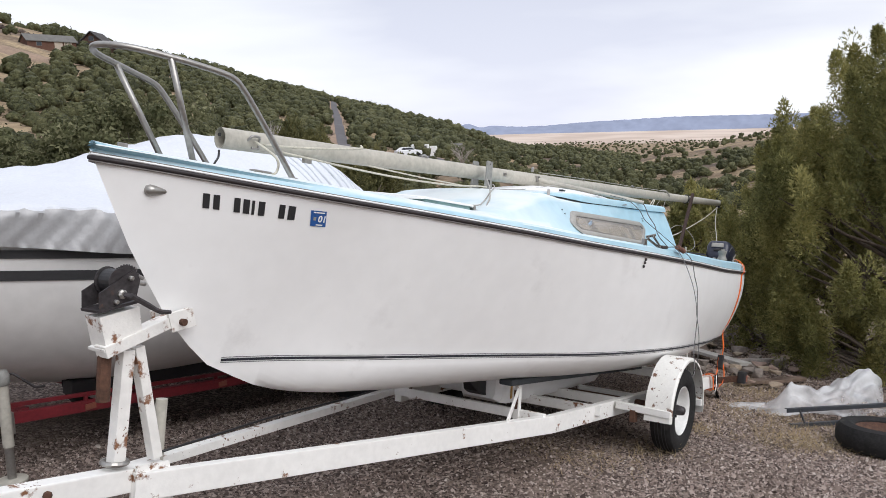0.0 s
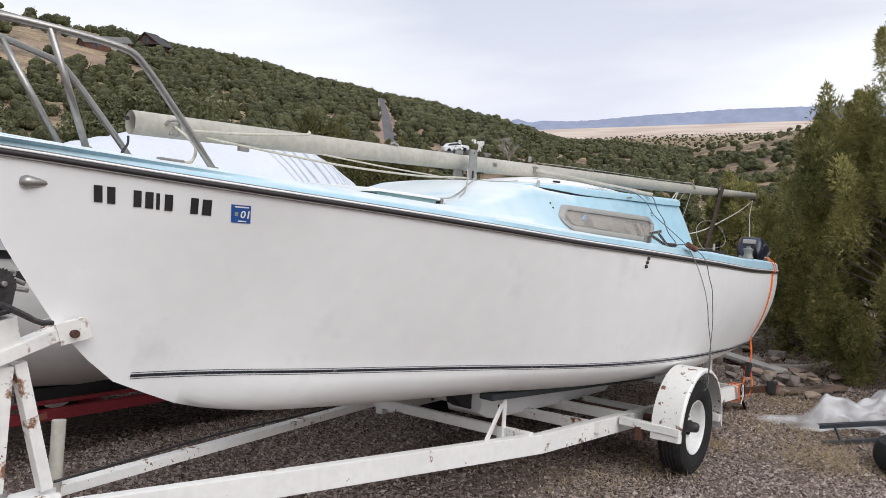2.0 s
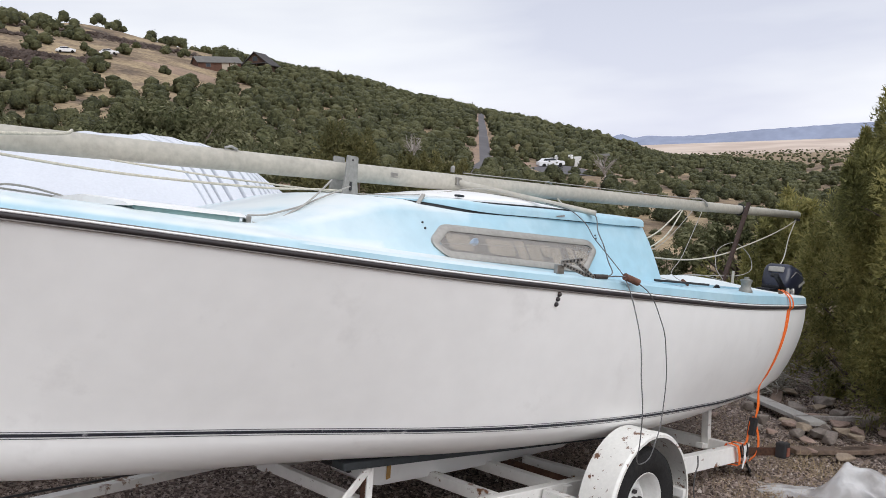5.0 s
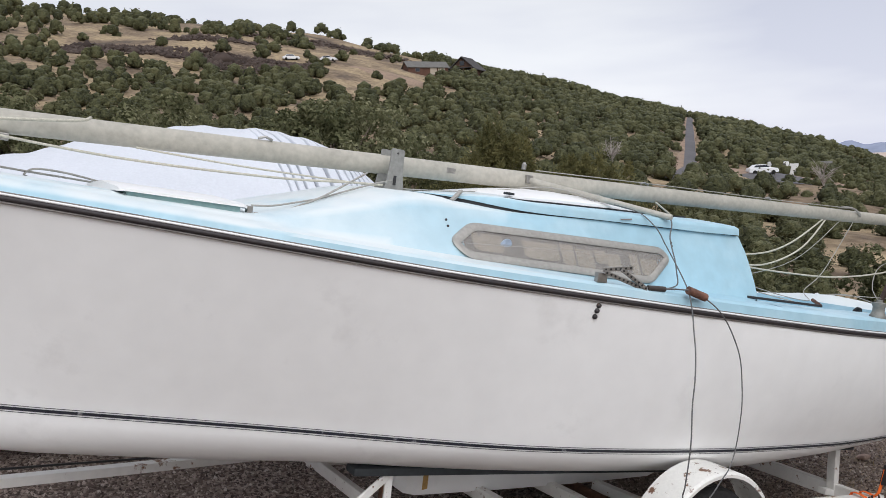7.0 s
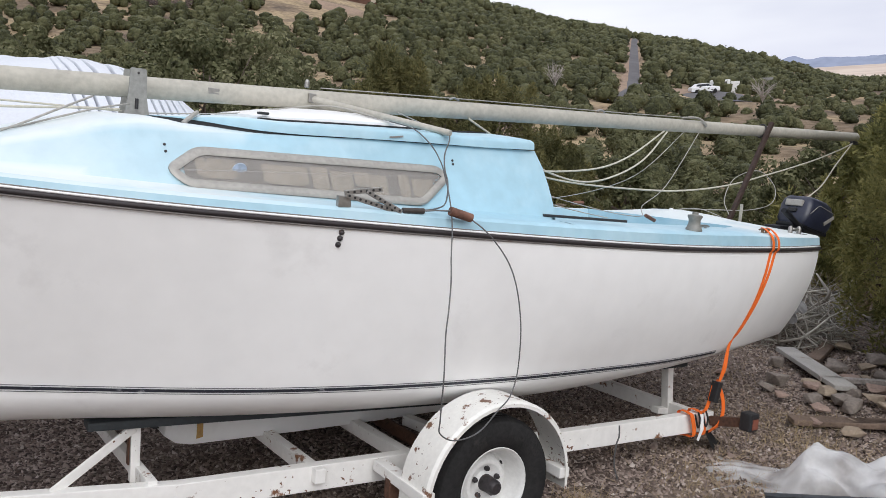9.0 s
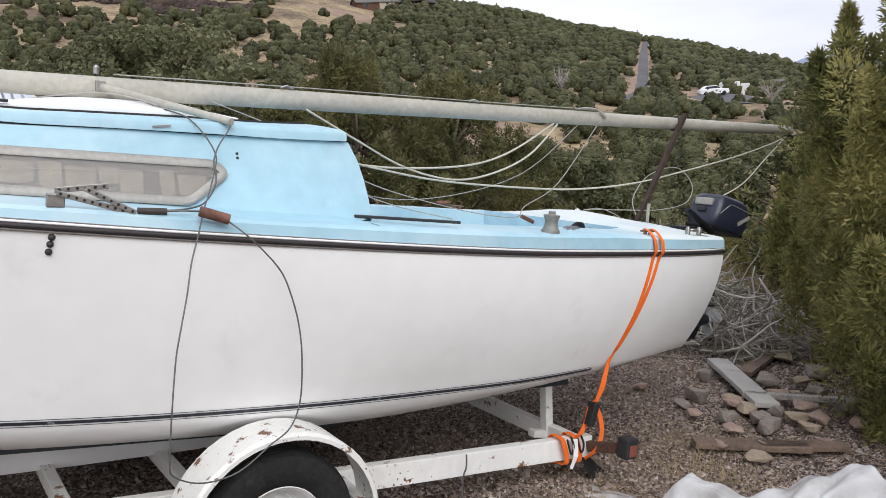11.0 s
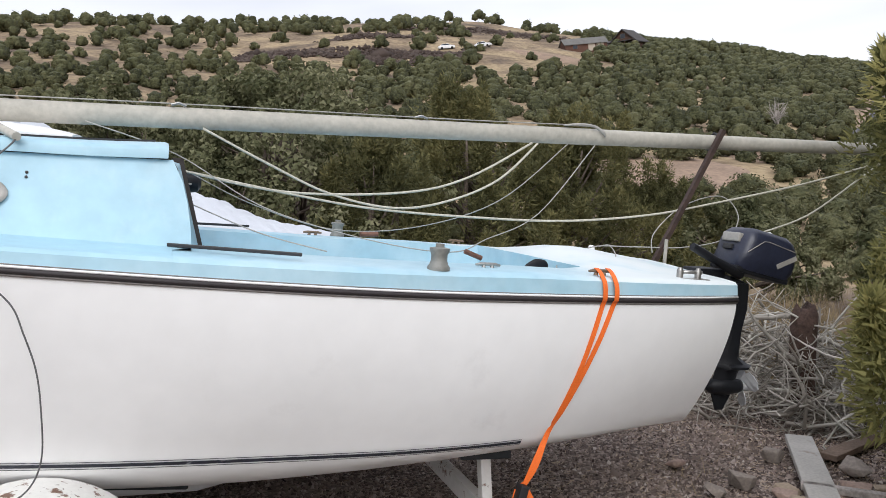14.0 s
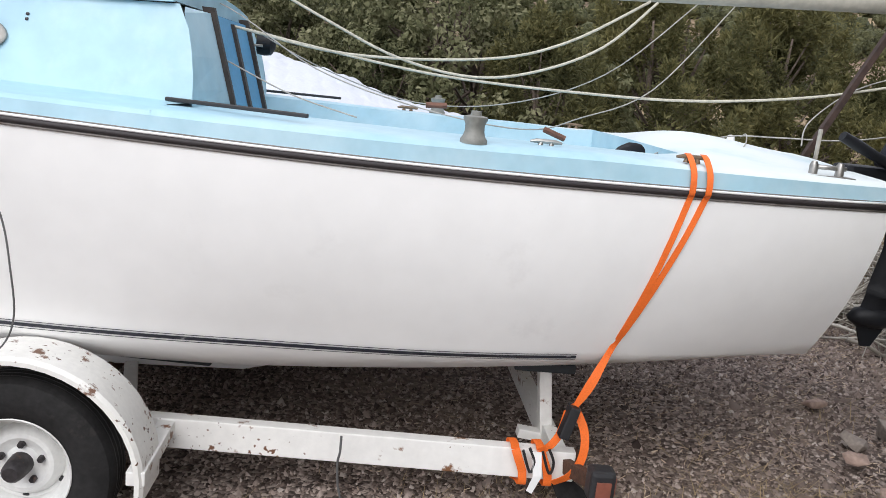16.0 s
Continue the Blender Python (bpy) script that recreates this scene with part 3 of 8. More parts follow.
def build_deck():
    xs = [float(v) for v in np.linspace(0.012, 4.24, 90)]
    rows = []
    for x in xs:
        b, zs, g = f_beam(x), f_sheer(x), gunwale(x)
        deck = zs + g
        k = float(np.interp(x, [1.90, 1.98, 2.46, 2.56], [0, 0.06, 0.94, 1]))
        y_side = min(float(np.interp(x, [0, 1.6, 2.0, 2.6, 4.24], [0.3, 0.52, 0.61, 0.69, 0.76])), b * 0.84)
        low = deck + 0.018
        top = low + k * cabin_height(x)
        y_top = y_side - (cabin_lean(x) - 0.02) * k - 0.02
        ridge = low + float(np.interp(x, [0, 1.2, 1.88, 1.96, 2.5, 2.64, 2.72, 3.0, 3.4, 4.24], [0.01, 0.02, 0.03, 0.045, 0.228, 0.236, 0.220, 0.215, 0.239, 0.286]))
        half = [(b + 0.004, zs + 0.012), (b - 0.004, deck - 0.012), (b - 0.018, deck), (y_side + 0.03, deck + 0.010), (y_side, low)]
        for i in range(1, 5):
            t = i / 4
            half.append((y_side + (y_top - y_side) * t, low + (top - low) * t))
        shoulder = top + (ridge - top) * float(np.interp(x, [2.4, 2.75], [0.62, 0.85]))
        for u, v in ((0.97, 0.45), (0.92, 0.75), (0.84, 1.0)):
            half.append((y_top * u, top + (shoulder - top) * v))
        for i in range(1, 6):
            t = i / 5
            half.append((y_top * 0.84 * (1 - t), shoulder + (ridge - shoulder) * (1 - (1 - t) ** 2)))
        rows.append([(rake(x, z), -y, z) for y, z in half] + [(rake(x, z), y, z) for y, z in reversed(half[:-1])])
    # the cabin's aft edge bulges a little
    rows[-1] = [(aft_edge(z) if abs(y) <= y_side + 0.001 else x, y, z) for x, y, z in rows[-1]]
    bm = loft(rows)
    bmesh.ops.remove_doubles(bm, verts=bm.verts, dist=0.0005)
    part("deck_and_cabin", bm, M_BLUE, boat, "pale blue deck and cabin trunk, faded, upper faces painted paler as by the sky", smooth=32)
    # aft: side decks, cockpit well and stern deck
    bm = bmesh.new()
    for side in (-1, 1):
        rows = []
        for x in [float(v) for v in [4.24 + (5.855 - 4.24) * i / 20 for i in range(21)] + [5.86 + (STERN - 5.86) * i / 14 for i in range(15)]]:
            b, zs, g = f_beam(x), f_sheer(x), gunwale(x)
            inner = float(np.interp(x, [4.24, 5.55, 5.86], [0.56, 0.60, 0.58]))
            inner = min(inner, b - 0.12)
            deck = zs + g
            if x > 5.857:
                inner = 0.0
            hump = 0.068 * smooth01((x - 5.78) / 0.30) * (1 - 0.6 * smooth01((x - 6.08) / 0.5))
            row = [(b + 0.004, zs + 0.012), (b - 0.004, deck - 0.012), (b - 0.02, deck), (b - 0.09, deck + 0.006)]
            lip = [(inner + (b - 0.09 - inner) * (1 - t), deck + 0.008 + float(hump) * t * t * (3 - 2 * t)) for t in (0.25, 0.5, 0.75, 1.0)]
            floor = 0.40 if x < 5.857 else deck + float(hump)
            row += lip + [(max(inner - 0.05, 0.0), floor), (0.0, floor)]
            rows.append([(rake(x, z), side * y, z) for y, z in row])
        loft(rows, bm=bm)
    bmesh.ops.remove_doubles(bm, verts=bm.verts, dist=0.0005)
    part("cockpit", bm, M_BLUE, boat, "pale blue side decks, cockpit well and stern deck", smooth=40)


build_deck()


def build_poptop():
    """The lifting cabin top: a blue domed lid over a dark gap, with a white sliding hatch on two runners."""
    gap_x = [2.69, 2.72, 2.80, 2.86, 2.94, 3.1, 3.3, 3.43, 3.7, 4.0, 4.22]
    gap_z = smooth_curve(gap_x, [0.936, 0.934, 0.928, 0.921, 0.914, 0.911, 0.918, 0.9225, 0.931, 0.938, 0.949])
    gap_w = [0.22, 0.33, 0.43, 0.49, 0.535, 0.57, 0.592, 0.603, 0.63, 0.652, 0.672]

    def lid_top(x, y):
        """Height of the lid's upper face."""
        w = float(np.interp(x, gap_x, gap_w))
        full = float(smooth01((x - 2.66) / 0.30))
        u = min(1.0, abs(y) / (w - 0.022))
        return gap_z(x) + 0.006 + full * (0.041 + float(np.interp(x, [2.7, 3.1, 4.2], [0.004, 0.012, 0.034])) * (1 - u ** 2.2))

    xs = [2.69, 2.70, 2.715] + [float(v) for v in np.linspace(2.74, 4.19, 40)] + [4.205, 4.213, 4.215]
    rows, seal = [], []
    for x in xs:
        w, a = float(np.interp(x, gap_x, gap_w)), gap_z(x) + 0.004
        drop = float(np.interp(x, [4.19, 4.208, 4.215], [0, 0.001, 0.005]))
        half = [(w, a), (w - 0.002, a + (lid_top(x, w) - drop - a) * 0.6), (w - 0.008, lid_top(x, w) - 0.006 - drop)] + [(w * u - 0.022 * (u > 0), lid_top(x, max(0.0, w * u - 0.022)) - drop) for u in (1.0, 0.9, 0.78, 0.6, 0.4, 0.2, 0.0)]
        half = [(y, max(z, a + 0.0004 * i)) for i, (y, z) in enumerate(half)]
        rows.append([(x, -y, z) for y, z in half] + [(x, y, z) for y, z in reversed(half[:-1])])
        v = w - float(np.interp(x, [3.0, 3.6], [0.008, 0.026]))
        seal.append([(x, -v, a - 0.04), (x, -v, a + 0.003), (x, v, a + 0.003), (x, v, a - 0.04)])
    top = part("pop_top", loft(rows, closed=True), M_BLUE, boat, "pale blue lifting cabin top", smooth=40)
    part("seal", loft(seal, closed=True), M_BLACK, top, "black rubber seal")
    for s in (-1, 1):
        # dark runner beside the hatch
        row = []
        for x in [float(v) for v in np.linspace(3.05, 4.17, 16)]:
            z = lid_top(x, 0.36)
            row.append([(x, s * 0.372, z - 0.01), (x, s * 0.372, z + 0.007), (x, s * 0.345, z + 0.007), (x, s * 0.345, z - 0.01)])
        part("hatch_runner", loft(row, closed=True), M_BLACK, top, "dark hatch runner")
    hatch_rows = []
    for x in [3.06, 3.065, 3.08, 3.12, 3.2, 3.35, 3.5, 3.65, 3.78, 3.86, 3.885, 3.89]:
        end = float(np.interp(x, [3.06, 3.08, 3.2, 3.35, 3.6, 3.78, 3.88, 3.89], [0.3, 0.5, 0.8, 1.0, 1.0, 0.7, 0.4, 0.3]))
        edge = lid_top(x, 0.36) + 0.007
        half = [(0.368, edge), (0.368, edge + 0.012 * end), (0.35, edge + 0.022 * end), (0.25, edge + 0.043 * end), (0.12, edge + 0.058 * end), (0.0, edge + 0.062 * end)]
        hatch_rows.append([(x, -y, z) for y, z in half] + [(x, y, z) for y, z in reversed(half[:-1])])
    hatch = part("sliding_hatch", loft(hatch_rows, closed=True), M_HULL, top, "weathered white sliding hatch", smooth=40)
    part("handle", rbox((3.045, -0.385, 0.984), (3.085, -0.355, 0.994), 0.003), M_BLACK, hatch)
    part("scuff", loft([[(3.50, -0.6145, 0.938), (3.50, -0.6135, 0.944)], [(3.56, -0.6215, 0.946), (3.56, -0.6205, 0.953)]]), M_GROOVE, top, "grey scuff mark")


build_poptop()

def glass():
    """Scuffed clear acrylic: mostly see-through, with a soft gloss."""
    m = bpy.data.materials.new("hazy_window_plastic")
    m.use_nodes = True
    n, l = m.node_tree.nodes, m.node_tree.links
    p = n["Principled BSDF"]
    p.inputs["Base Color"].default_value = (0.40, 0.39, 0.375, 1)
    p.inputs["Roughness"].default_value = 0.16
    p.inputs["Alpha"].default_value = 0.34
    return m


M_GLASS = glass()


# ---- boat details ----
def cabin_side(x, z):
    """Half breadth of the cabin's side at a height."""
    y_side = min(float(np.interp(x, [0, 1.6, 2.0, 2.6, 4.24], [0.3, 0.52, 0.61, 0.69, 0.76])), f_beam(x) * 0.84)
    low = f_sheer(x) + gunwale(x) + 0.018
    return y_side - cabin_lean(x) * (z - low) / cabin_height(x)


def window_outline(grow, n=5):
    """The long six-sided window with rounded corners, grown outward by some metres."""
    pts = [(2.618, 0.757), (2.735, 0.835), (3.712, 0.841), (3.752, 0.797), (3.61, 0.686), (2.682, 0.704)]
    cx, cz = 3.2, 0.757
    out = []
    k = len(pts)
    for i in range(k):
        a, b, c = Vector(pts[i - 1]), Vector(pts[i]), Vector(pts[(i + 1) % k])
        p, q = b.lerp(a, min(0.45, 0.035 / (a - b).length)), b.lerp(c, min(0.45, 0.035 / (c - b).length))
        for j in range(n):
            t = j / (n - 1)
            out.append((p * (1 - t) ** 2 + b * 2 * t * (1 - t) + q * t * t))
    res = []
    for i, p in enumerate(out):
        d = (out[(i + 1) % len(out)] - out[i - 1]).normalized()
        nrm = Vector((-d.y, d.x))
        if nrm.dot(p - Vector((cx, cz))) < 0:
            nrm = -nrm
        res.append(p + nrm * grow)
    return res


def build_window():
    def ring(g, off):
        return [(p.x, -cabin_side(p.x, p.y) - off, p.y) for p in window_outline(g)]
    rows = [ring(0.004, 0.001), ring(0.004, 0.012), ring(-0.004, 0.018), ring(-0.018, 0.018), ring(-0.025, 0.014), ring(-0.025, 0.002)]
    win = part("cabin_window", loft([r + [r[0]] for r in rows]), M_FRAME, boat, "grey metal framed long cabin window", smooth=40)
    bm = bmesh.new()
    bm.faces.new([bm.verts.new(p) for p in ring(-0.021, 0.011)])
    pane = part("pane", bm, M_GLASS, win, "hazy clear window pane")
    pane.visible_shadow = False
    # curtain in soft folds just behind the pane
    rng = np.random.default_rng(5)
    xs = [float(v) for v in np.linspace(2.68, 3.72, 70)]
    ph = rng.uniform(0, 6, 4)
    rows = []
    for z in np.linspace(0.69, 0.84, 22):
        row = []
        for x in xs:
            f = 0.0025 * math.sin(x * 38 + ph[0] + 6 * z) + 0.002 * math.sin(x * 83 + ph[1])
            row.append((x, -cabin_side(x, float(z)) - 0.0048 - f * 0.8, float(z)))
        rows.append(row)
    # keep the cloth inside the frame
    bm = loft(rows)
    inner = window_outline(-0.018)
    keep = []
    for v in bm.verts:
        inside, j = False, len(inner) - 1
        for i in range(len(inner)):
            a, b = inner[i], inner[j]
            if (a.y > v.co.z) != (b.y > v.co.z) and v.co.x < (b.x - a.x) * (v.co.z - a.y) / (b.y - a.y) + a.x:
                inside = not inside
            j = i
        if not inside:
            keep.append(v)
    bmesh.ops.delete(bm, geom=keep, context="VERTS")
    part("curtain", bm, M_CURTAIN, win, "beige curtain in uneven folds", smooth=True)

    x, z = 2.872, 0.768
    part("disc", lathe([(0.027, 0.0), (0.026, 0.002), (0.0, 0.003)], Matrix.Translation((x, -cabin_side(x, z) - 0.0085, z)) @ Matrix.Rotation(radians(112), 4, "X"), 20), M_DISC, win, "pale blue round disc behind the pane", smooth=40)
    # beige cloths hanging and lying behind the pane
    for c0, c1, z0, z1 in ((2.72, 2.862, 0.735, 0.80), (2.955, 3.13, 0.728, 0.795), (3.144, 3.211, 0.718, 0.80), (3.22, 3.312, 0.715, 0.79), (3.32, 3.383, 0.74, 0.793), (3.384, 3.458, 0.705, 0.788), (3.512, 3.56, 0.71, 0.795), (3.572, 3.668, 0.715, 0.785)):
        z1 = min(z1, 0.806)
        rows = []
        for j in range(7):
            row = []
            for i in range(9):
                u, w = i / 8, j / 6
                droop = (z1 - z0) * 0.16 * (2 * u - 1) ** 6 * (1 - w)
                x, z = c0 + (c1 - c0) * u, z0 + (z1 - z0) * w + droop
                swell = 0.0045 * (1 - (2 * u - 1) ** 4) * (1 - 0.7 * w) + 0.001 * math.sin(u * 11 + c0 * 40)
                row.append((x, -cabin_side(x, z) - 0.0075 - swell * 0.55, z))
            rows.append(row)
        part("cloth", loft(rows), M_CLOTH, win, "pale beige cloth behind the pane", smooth=True)


build_window()


def on_hull(x, z, out=0.004, side=-1):
    return Vector((rake(x, z), side * (hull_y(x, z) + out), z))


def hull_patch(name, x0, x1, z0, z1, mat, lift=0.003, slant=0.0, label="", n=3, parent=None):
    """A thin plate that follows the hull's port side."""
    rows = []
    for i in range(n):
        x = x0 + (x1 - x0) * i / (n - 1)
        rows.append([on_hull(x + slant, z1, lift), on_hull(x, z0, lift)])
    return part(name, loft(rows), mat, parent or boat, label)


def build_marks():
    # registration: plain bars in the size of the characters
    for x0, x1 in ((0.402, 0.428), (0.442, 0.467), (0.523, 0.548), (0.560, 0.586), (0.595, 0.607), (0.623, 0.650), (0.711, 0.737), (0.751, 0.783)):
        z = 0.665 - 0.042 * (x0 - 0.40)
        hull_patch("registration_bar", x0 + 0.004, x1 + 0.004, z - 0.028, z + 0.028, M_BLACK, slant=-0.012)
    hull_patch("registration_sticker", 0.864, 0.934, 0.605, 0.670, M_STICKER, 0.003, slant=-0.020, label="square blue registration sticker")
    hull_patch("sticker_bar", 0.858, 0.908, 0.660, 0.665, M_HULL, 0.0045)
    hull_patch("sticker_bar", 0.886, 0.916, 0.609, 0.614, M_HULL, 0.0045)
    hull_patch("sticker_mark", 0.868, 0.880, 0.629, 0.644, M_FRAME, 0.0045, slant=-0.004)
    txt = bpy.data.curves.new("sticker_number", "FONT")
    txt.body, txt.size, txt.align_x, txt.align_y = "01", 0.04, "CENTER", "CENTER"
    txt.extrude, txt.offset = 0.0004, 0.0009
    ob = new("sticker_number", txt)
    txt.materials.append(M_HULL)
    p, q, r = on_hull(0.905, 0.635, 0.006), on_hull(0.925, 0.635, 0.006), on_hull(0.905, 0.653, 0.006)
    ex = (q - p).normalized()
    ez = ex.cross((r - p).normalized()).normalized()
    ey = ez.cross(ex)
    m = Matrix((ex, ey, ez)).transposed().to_4x4()
    m.translation = p
    ob.parent = boat
    ob.matrix_basis = m
    # three bolts below the shroud plate
    for x, z in ((3.151, 0.585), (3.148, 0.564), (3.145, 0.541)):
        p = on_hull(x, z, 0.0)
        part("bolt", lathe([(0.0, 0.012), (0.007, 0.010), (0.010, 0.004), (0.011, 0.0)], Matrix.Translation(p) @ Matrix.Rotation(radians(90), 4, "X"), 10), M_WINCH, boat, smooth=True)
    # bow fairlead: a teardrop cup
    p = on_hull(0.224, 0.684, 0.0)
    d = (on_hull(0.30, 0.684, 0.0) - p).normalized()
    up = Vector((0, 0, 1))
    out = d.cross(up).normalized()
    if out.y > 0:
        out = -out
    rows = []
    for s, w, h in ((-0.034, 0.004, 0.0), (-0.03, 0.016, 0.012), (-0.015, 0.022, 0.022), (0.0, 0.020, 0.021), (0.02, 0.015, 0.015), (0.042, 0.009, 0.007), (0.05, 0.003, 0.0)):
        rows.append([p + d * s + up * (w * math.cos(a)) + out * (h * math.sin(a) - 0.002) for a in [math.pi * i / 8 for i in range(9)]])
    part("fairlead", loft(rows), M_STEEL, boat, "stainless bow fairlead", smooth=True)
    # bow eye
    part("bow_eye", tube([(0.262, 0, 0.352), (0.20, 0, 0.375), (0.20, 0, 0.345), (0.275, 0, 0.33)], 0.008, 8, smooth_path=4), M_STEEL, boat, smooth=True)


M_STICKER = material("blue_sticker", (0.02, 0.10, 0.34), 0.4, spread=0.1)
build_marks()


def build_pulpit():
    mid = 0.065
    half = [(0.84, 0.245, 0.79), (0.72, 0.245, 0.92), (0.60, 0.244, 1.045), (0.53, 0.243, 1.112), (0.485, 0.24, 1.146), (0.43, 0.228, 1.160), (0.33, 0.20, 1.171), (0.235, 0.168, 1.179), (0.13, 0.125, 1.186), (0.07, 0.07, 1.19)]
    rail = [(x, mid - y, z) for x, y, z in half] + [(0.045, mid, 1.191)] + [(x, mid + y, z) for x, y, z in reversed(half)]
    pulpit = part("pulpit", tube(rail, 0.0125, 12, smooth_path=5), M_STEEL, boat, "dull stainless tube bow pulpit", smooth=True)
    for s, foot in ((-1, (0.418, -0.045)), (1, (0.45, 0.175))):
        part("post", tube([(0.235, mid + s * 0.168, 1.179), (*foot, 0.812)], 0.0125, 12), M_STEEL, pulpit, smooth=True)
        for x, y, z in ((*foot, 0.795), (0.84, mid + s * 0.245, 0.775)):
            part("foot", lathe([(0.024, 0.0), (0.024, 0.006), (0.016, 0.012), (0.015, 0.03), (0.0, 0.03)], pose(x, y, z), 12), M_STEEL, pulpit, smooth=40)
    part("stem_plate", rbox((0.125, 0.012, 0.79), (0.165, 0.022, 0.85), 0.003), M_STEEL, boat)
    part("deck_pad", rbox((0.39, -0.085, 0.794), (0.48, -0.03, 0.81), 0.006), M_BLACK, boat)
    part("foredeck_cleat", rbox((0.62, -0.17, 0.80), (0.72, -0.14, 0.815), 0.005), M_STEEL, boat)


build_pulpit()


def cleat(x, y, z, turn=0.0, mat=None):
    m = pose(x, y, z, 0, 0, turn)
    bm = tube([m @ Vector(p) for p in ((-0.05, 0, 0.015), (-0.03, 0, 0.018), (0.03, 0, 0.018), (0.05, 0, 0.015))], [0.004, 0.007, 0.007, 0.004], 8)
    for s in (-1, 1):
        tube([m @ Vector((s * 0.018, 0, 0)), m @ Vector((s * 0.016, 0, 0.017))], [0.010, 0.006], 8, bm=bm)
    return part("cleat", bm, mat or M_CLEAT, boat, "tarnished brown horn cleat", smooth=40)


def deck_z(x):
    return f_sheer(x) + gunwale(x) + 0.006


M_DRUM = material("dark_grey_winch_drum", (0.21, 0.21, 0.19), 0.5, noise_scale=12, spread=0.2)
M_CLEAT = material("tarnished_bronze", (0.17, 0.12, 0.08), 0.5, metal=0.4, noise_scale=15, spread=0.25)


def build_cockpit_gear():
    for s in (-1, 1):
        z = deck_z(5.1)
        drum = lathe([(0.040, 0.0), (0.040, 0.012), (0.034, 0.02), (0.029, 0.035), (0.029, 0.055), (0.036, 0.07), (0.036, 0.078), (0.016, 0.082), (0.015, 0.094), (0.0, 0.095)], pose(5.13, s * 0.866, z - 0.004), 20)
        part("sheet_winch", drum, M_DRUM, boat, "dull grey sheet winch drum", smooth=40)
        cleat(5.811, s * 0.809, deck_z(5.81))
    cleat(5.37, -0.74, deck_z(5.37) - 0.004, 0.0, M_STEEL)
    cleat(4.98, 0.80, deck_z(5.0))
    # black tracks on the side decks
    for s in (-1, 1):
        part("jib_track", beam((4.225, s * 0.757, 0.671), (4.65, s * 0.86, 0.668), 0.014, 0.012, 0.003), M_BLACK, boat)
    # curved black tiller end standing over the well
    part("tiller", tube([(5.685, -0.388, 0.605), (5.71, -0.387, 0.622), (5.745, -0.386, 0.634), (5.78, -0.385, 0.636), (5.80, -0.385, 0.624)], [0.008, 0.022, 0.030, 0.024, 0.006], 10, flat=0.35, smooth_path=4), M_GLASSY, boat, "curved black tiller blade", smooth=True)
    # port rudder fitting and stern light
    fit = part("rudder_fitting", rbox((6.23, -0.715, 0.628), (6.40, -0.645, 0.636), 0.003), M_STEEL, boat, "stainless stern fitting plate")
    for x in (6.27, 6.36):
        part("lug", lathe([(0.014, 0.0), (0.014, 0.03), (0.009, 0.042), (0.0, 0.044)], pose(x, -0.68, 0.636), 10), M_STEEL, fit, smooth=40)
    part("pin", tube([(6.27, -0.68, 0.661), (6.38, -0.68, 0.661)], 0.008, 8), M_STEEL, fit, smooth=True)
    part("stern_light", lathe([(0.02, 0), (0.02, 0.02), (0.015, 0.045), (0.0, 0.05)], pose(6.42, 0.33, 0.655), 12), M_HULL, boat, smooth=40)
    part("backstay_plate", rbox((6.575, -0.13, 0.61), (6.585, -0.11, 0.775), 0.003), M_ALU, boat, "grey drilled backstay plate")


build_cockpit_gear()


def build_companionway():
    """The aft end of the cabin: two dark jambs, a blue drop board between them and a black compass beside it."""
    def board(y0, y1, x_off, z0, z1, thick):
        """A panel lying on the sloping aft face, between two heights."""
        def at(z):
            return 4.352 - 0.27 * (z - 0.60) + x_off
        rows = [[(at(z), y0, z), (at(z), y1, z), (at(z) - thick, y1, z), (at(z) - thick, y0, z)] for z in (z0, z1)]
        return loft(rows, closed=True)

    way = part("companionway", board(-0.335, 0.335, 0.0, 0.30, 0.945, 0.02), M_DOOR, boat, "blue companionway boards between dark jambs")
    for s in (-1, 1):
        y0, y1 = sorted((s * 0.325, s * 0.357))
        part("jamb", board(y0, y1, 0.016, 0.30, 0.965, 0.04), M_JAMB, way, "dark brown wooden jamb")
        panel = loft([[(aft_edge(z) - 0.002, s * y, z), (4.352 - 0.27 * (z - 0.60), s * 0.357, z)] for z, y in ((0.40, 0.745), (0.66, 0.758), (0.70, 0.745), (0.80, 0.707), (0.925, 0.658), (0.945, 0.60))])
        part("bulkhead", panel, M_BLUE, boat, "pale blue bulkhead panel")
    part("board_edge", board(-0.02, 0.02, 0.012, 0.40, 0.93, 0.02), M_JAMB, way)
    comp = part("compass", lathe([(0.045, -0.03), (0.05, 0.0), (0.045, 0.03), (0.02, 0.045), (0.0, 0.046)], pose(4.33, 0.42, 0.88, 0, 90, 0), 16), M_GLASSY, boat, "black bulkhead compass", smooth=40)
    part("bracket", rbox((4.24, 0.36, 0.865), (4.33, 0.385, 0.875), 0.002), M_STEEL, comp)


M_DOOR = material("blue_board_paint", (0.10, 0.33, 0.55), 0.5, noise_scale=4, spread=0.12)
M_JAMB = material("dark_teak_jamb", (0.045, 0.035, 0.03), 0.6, noise_scale=20, spread=0.3)
build_companionway()


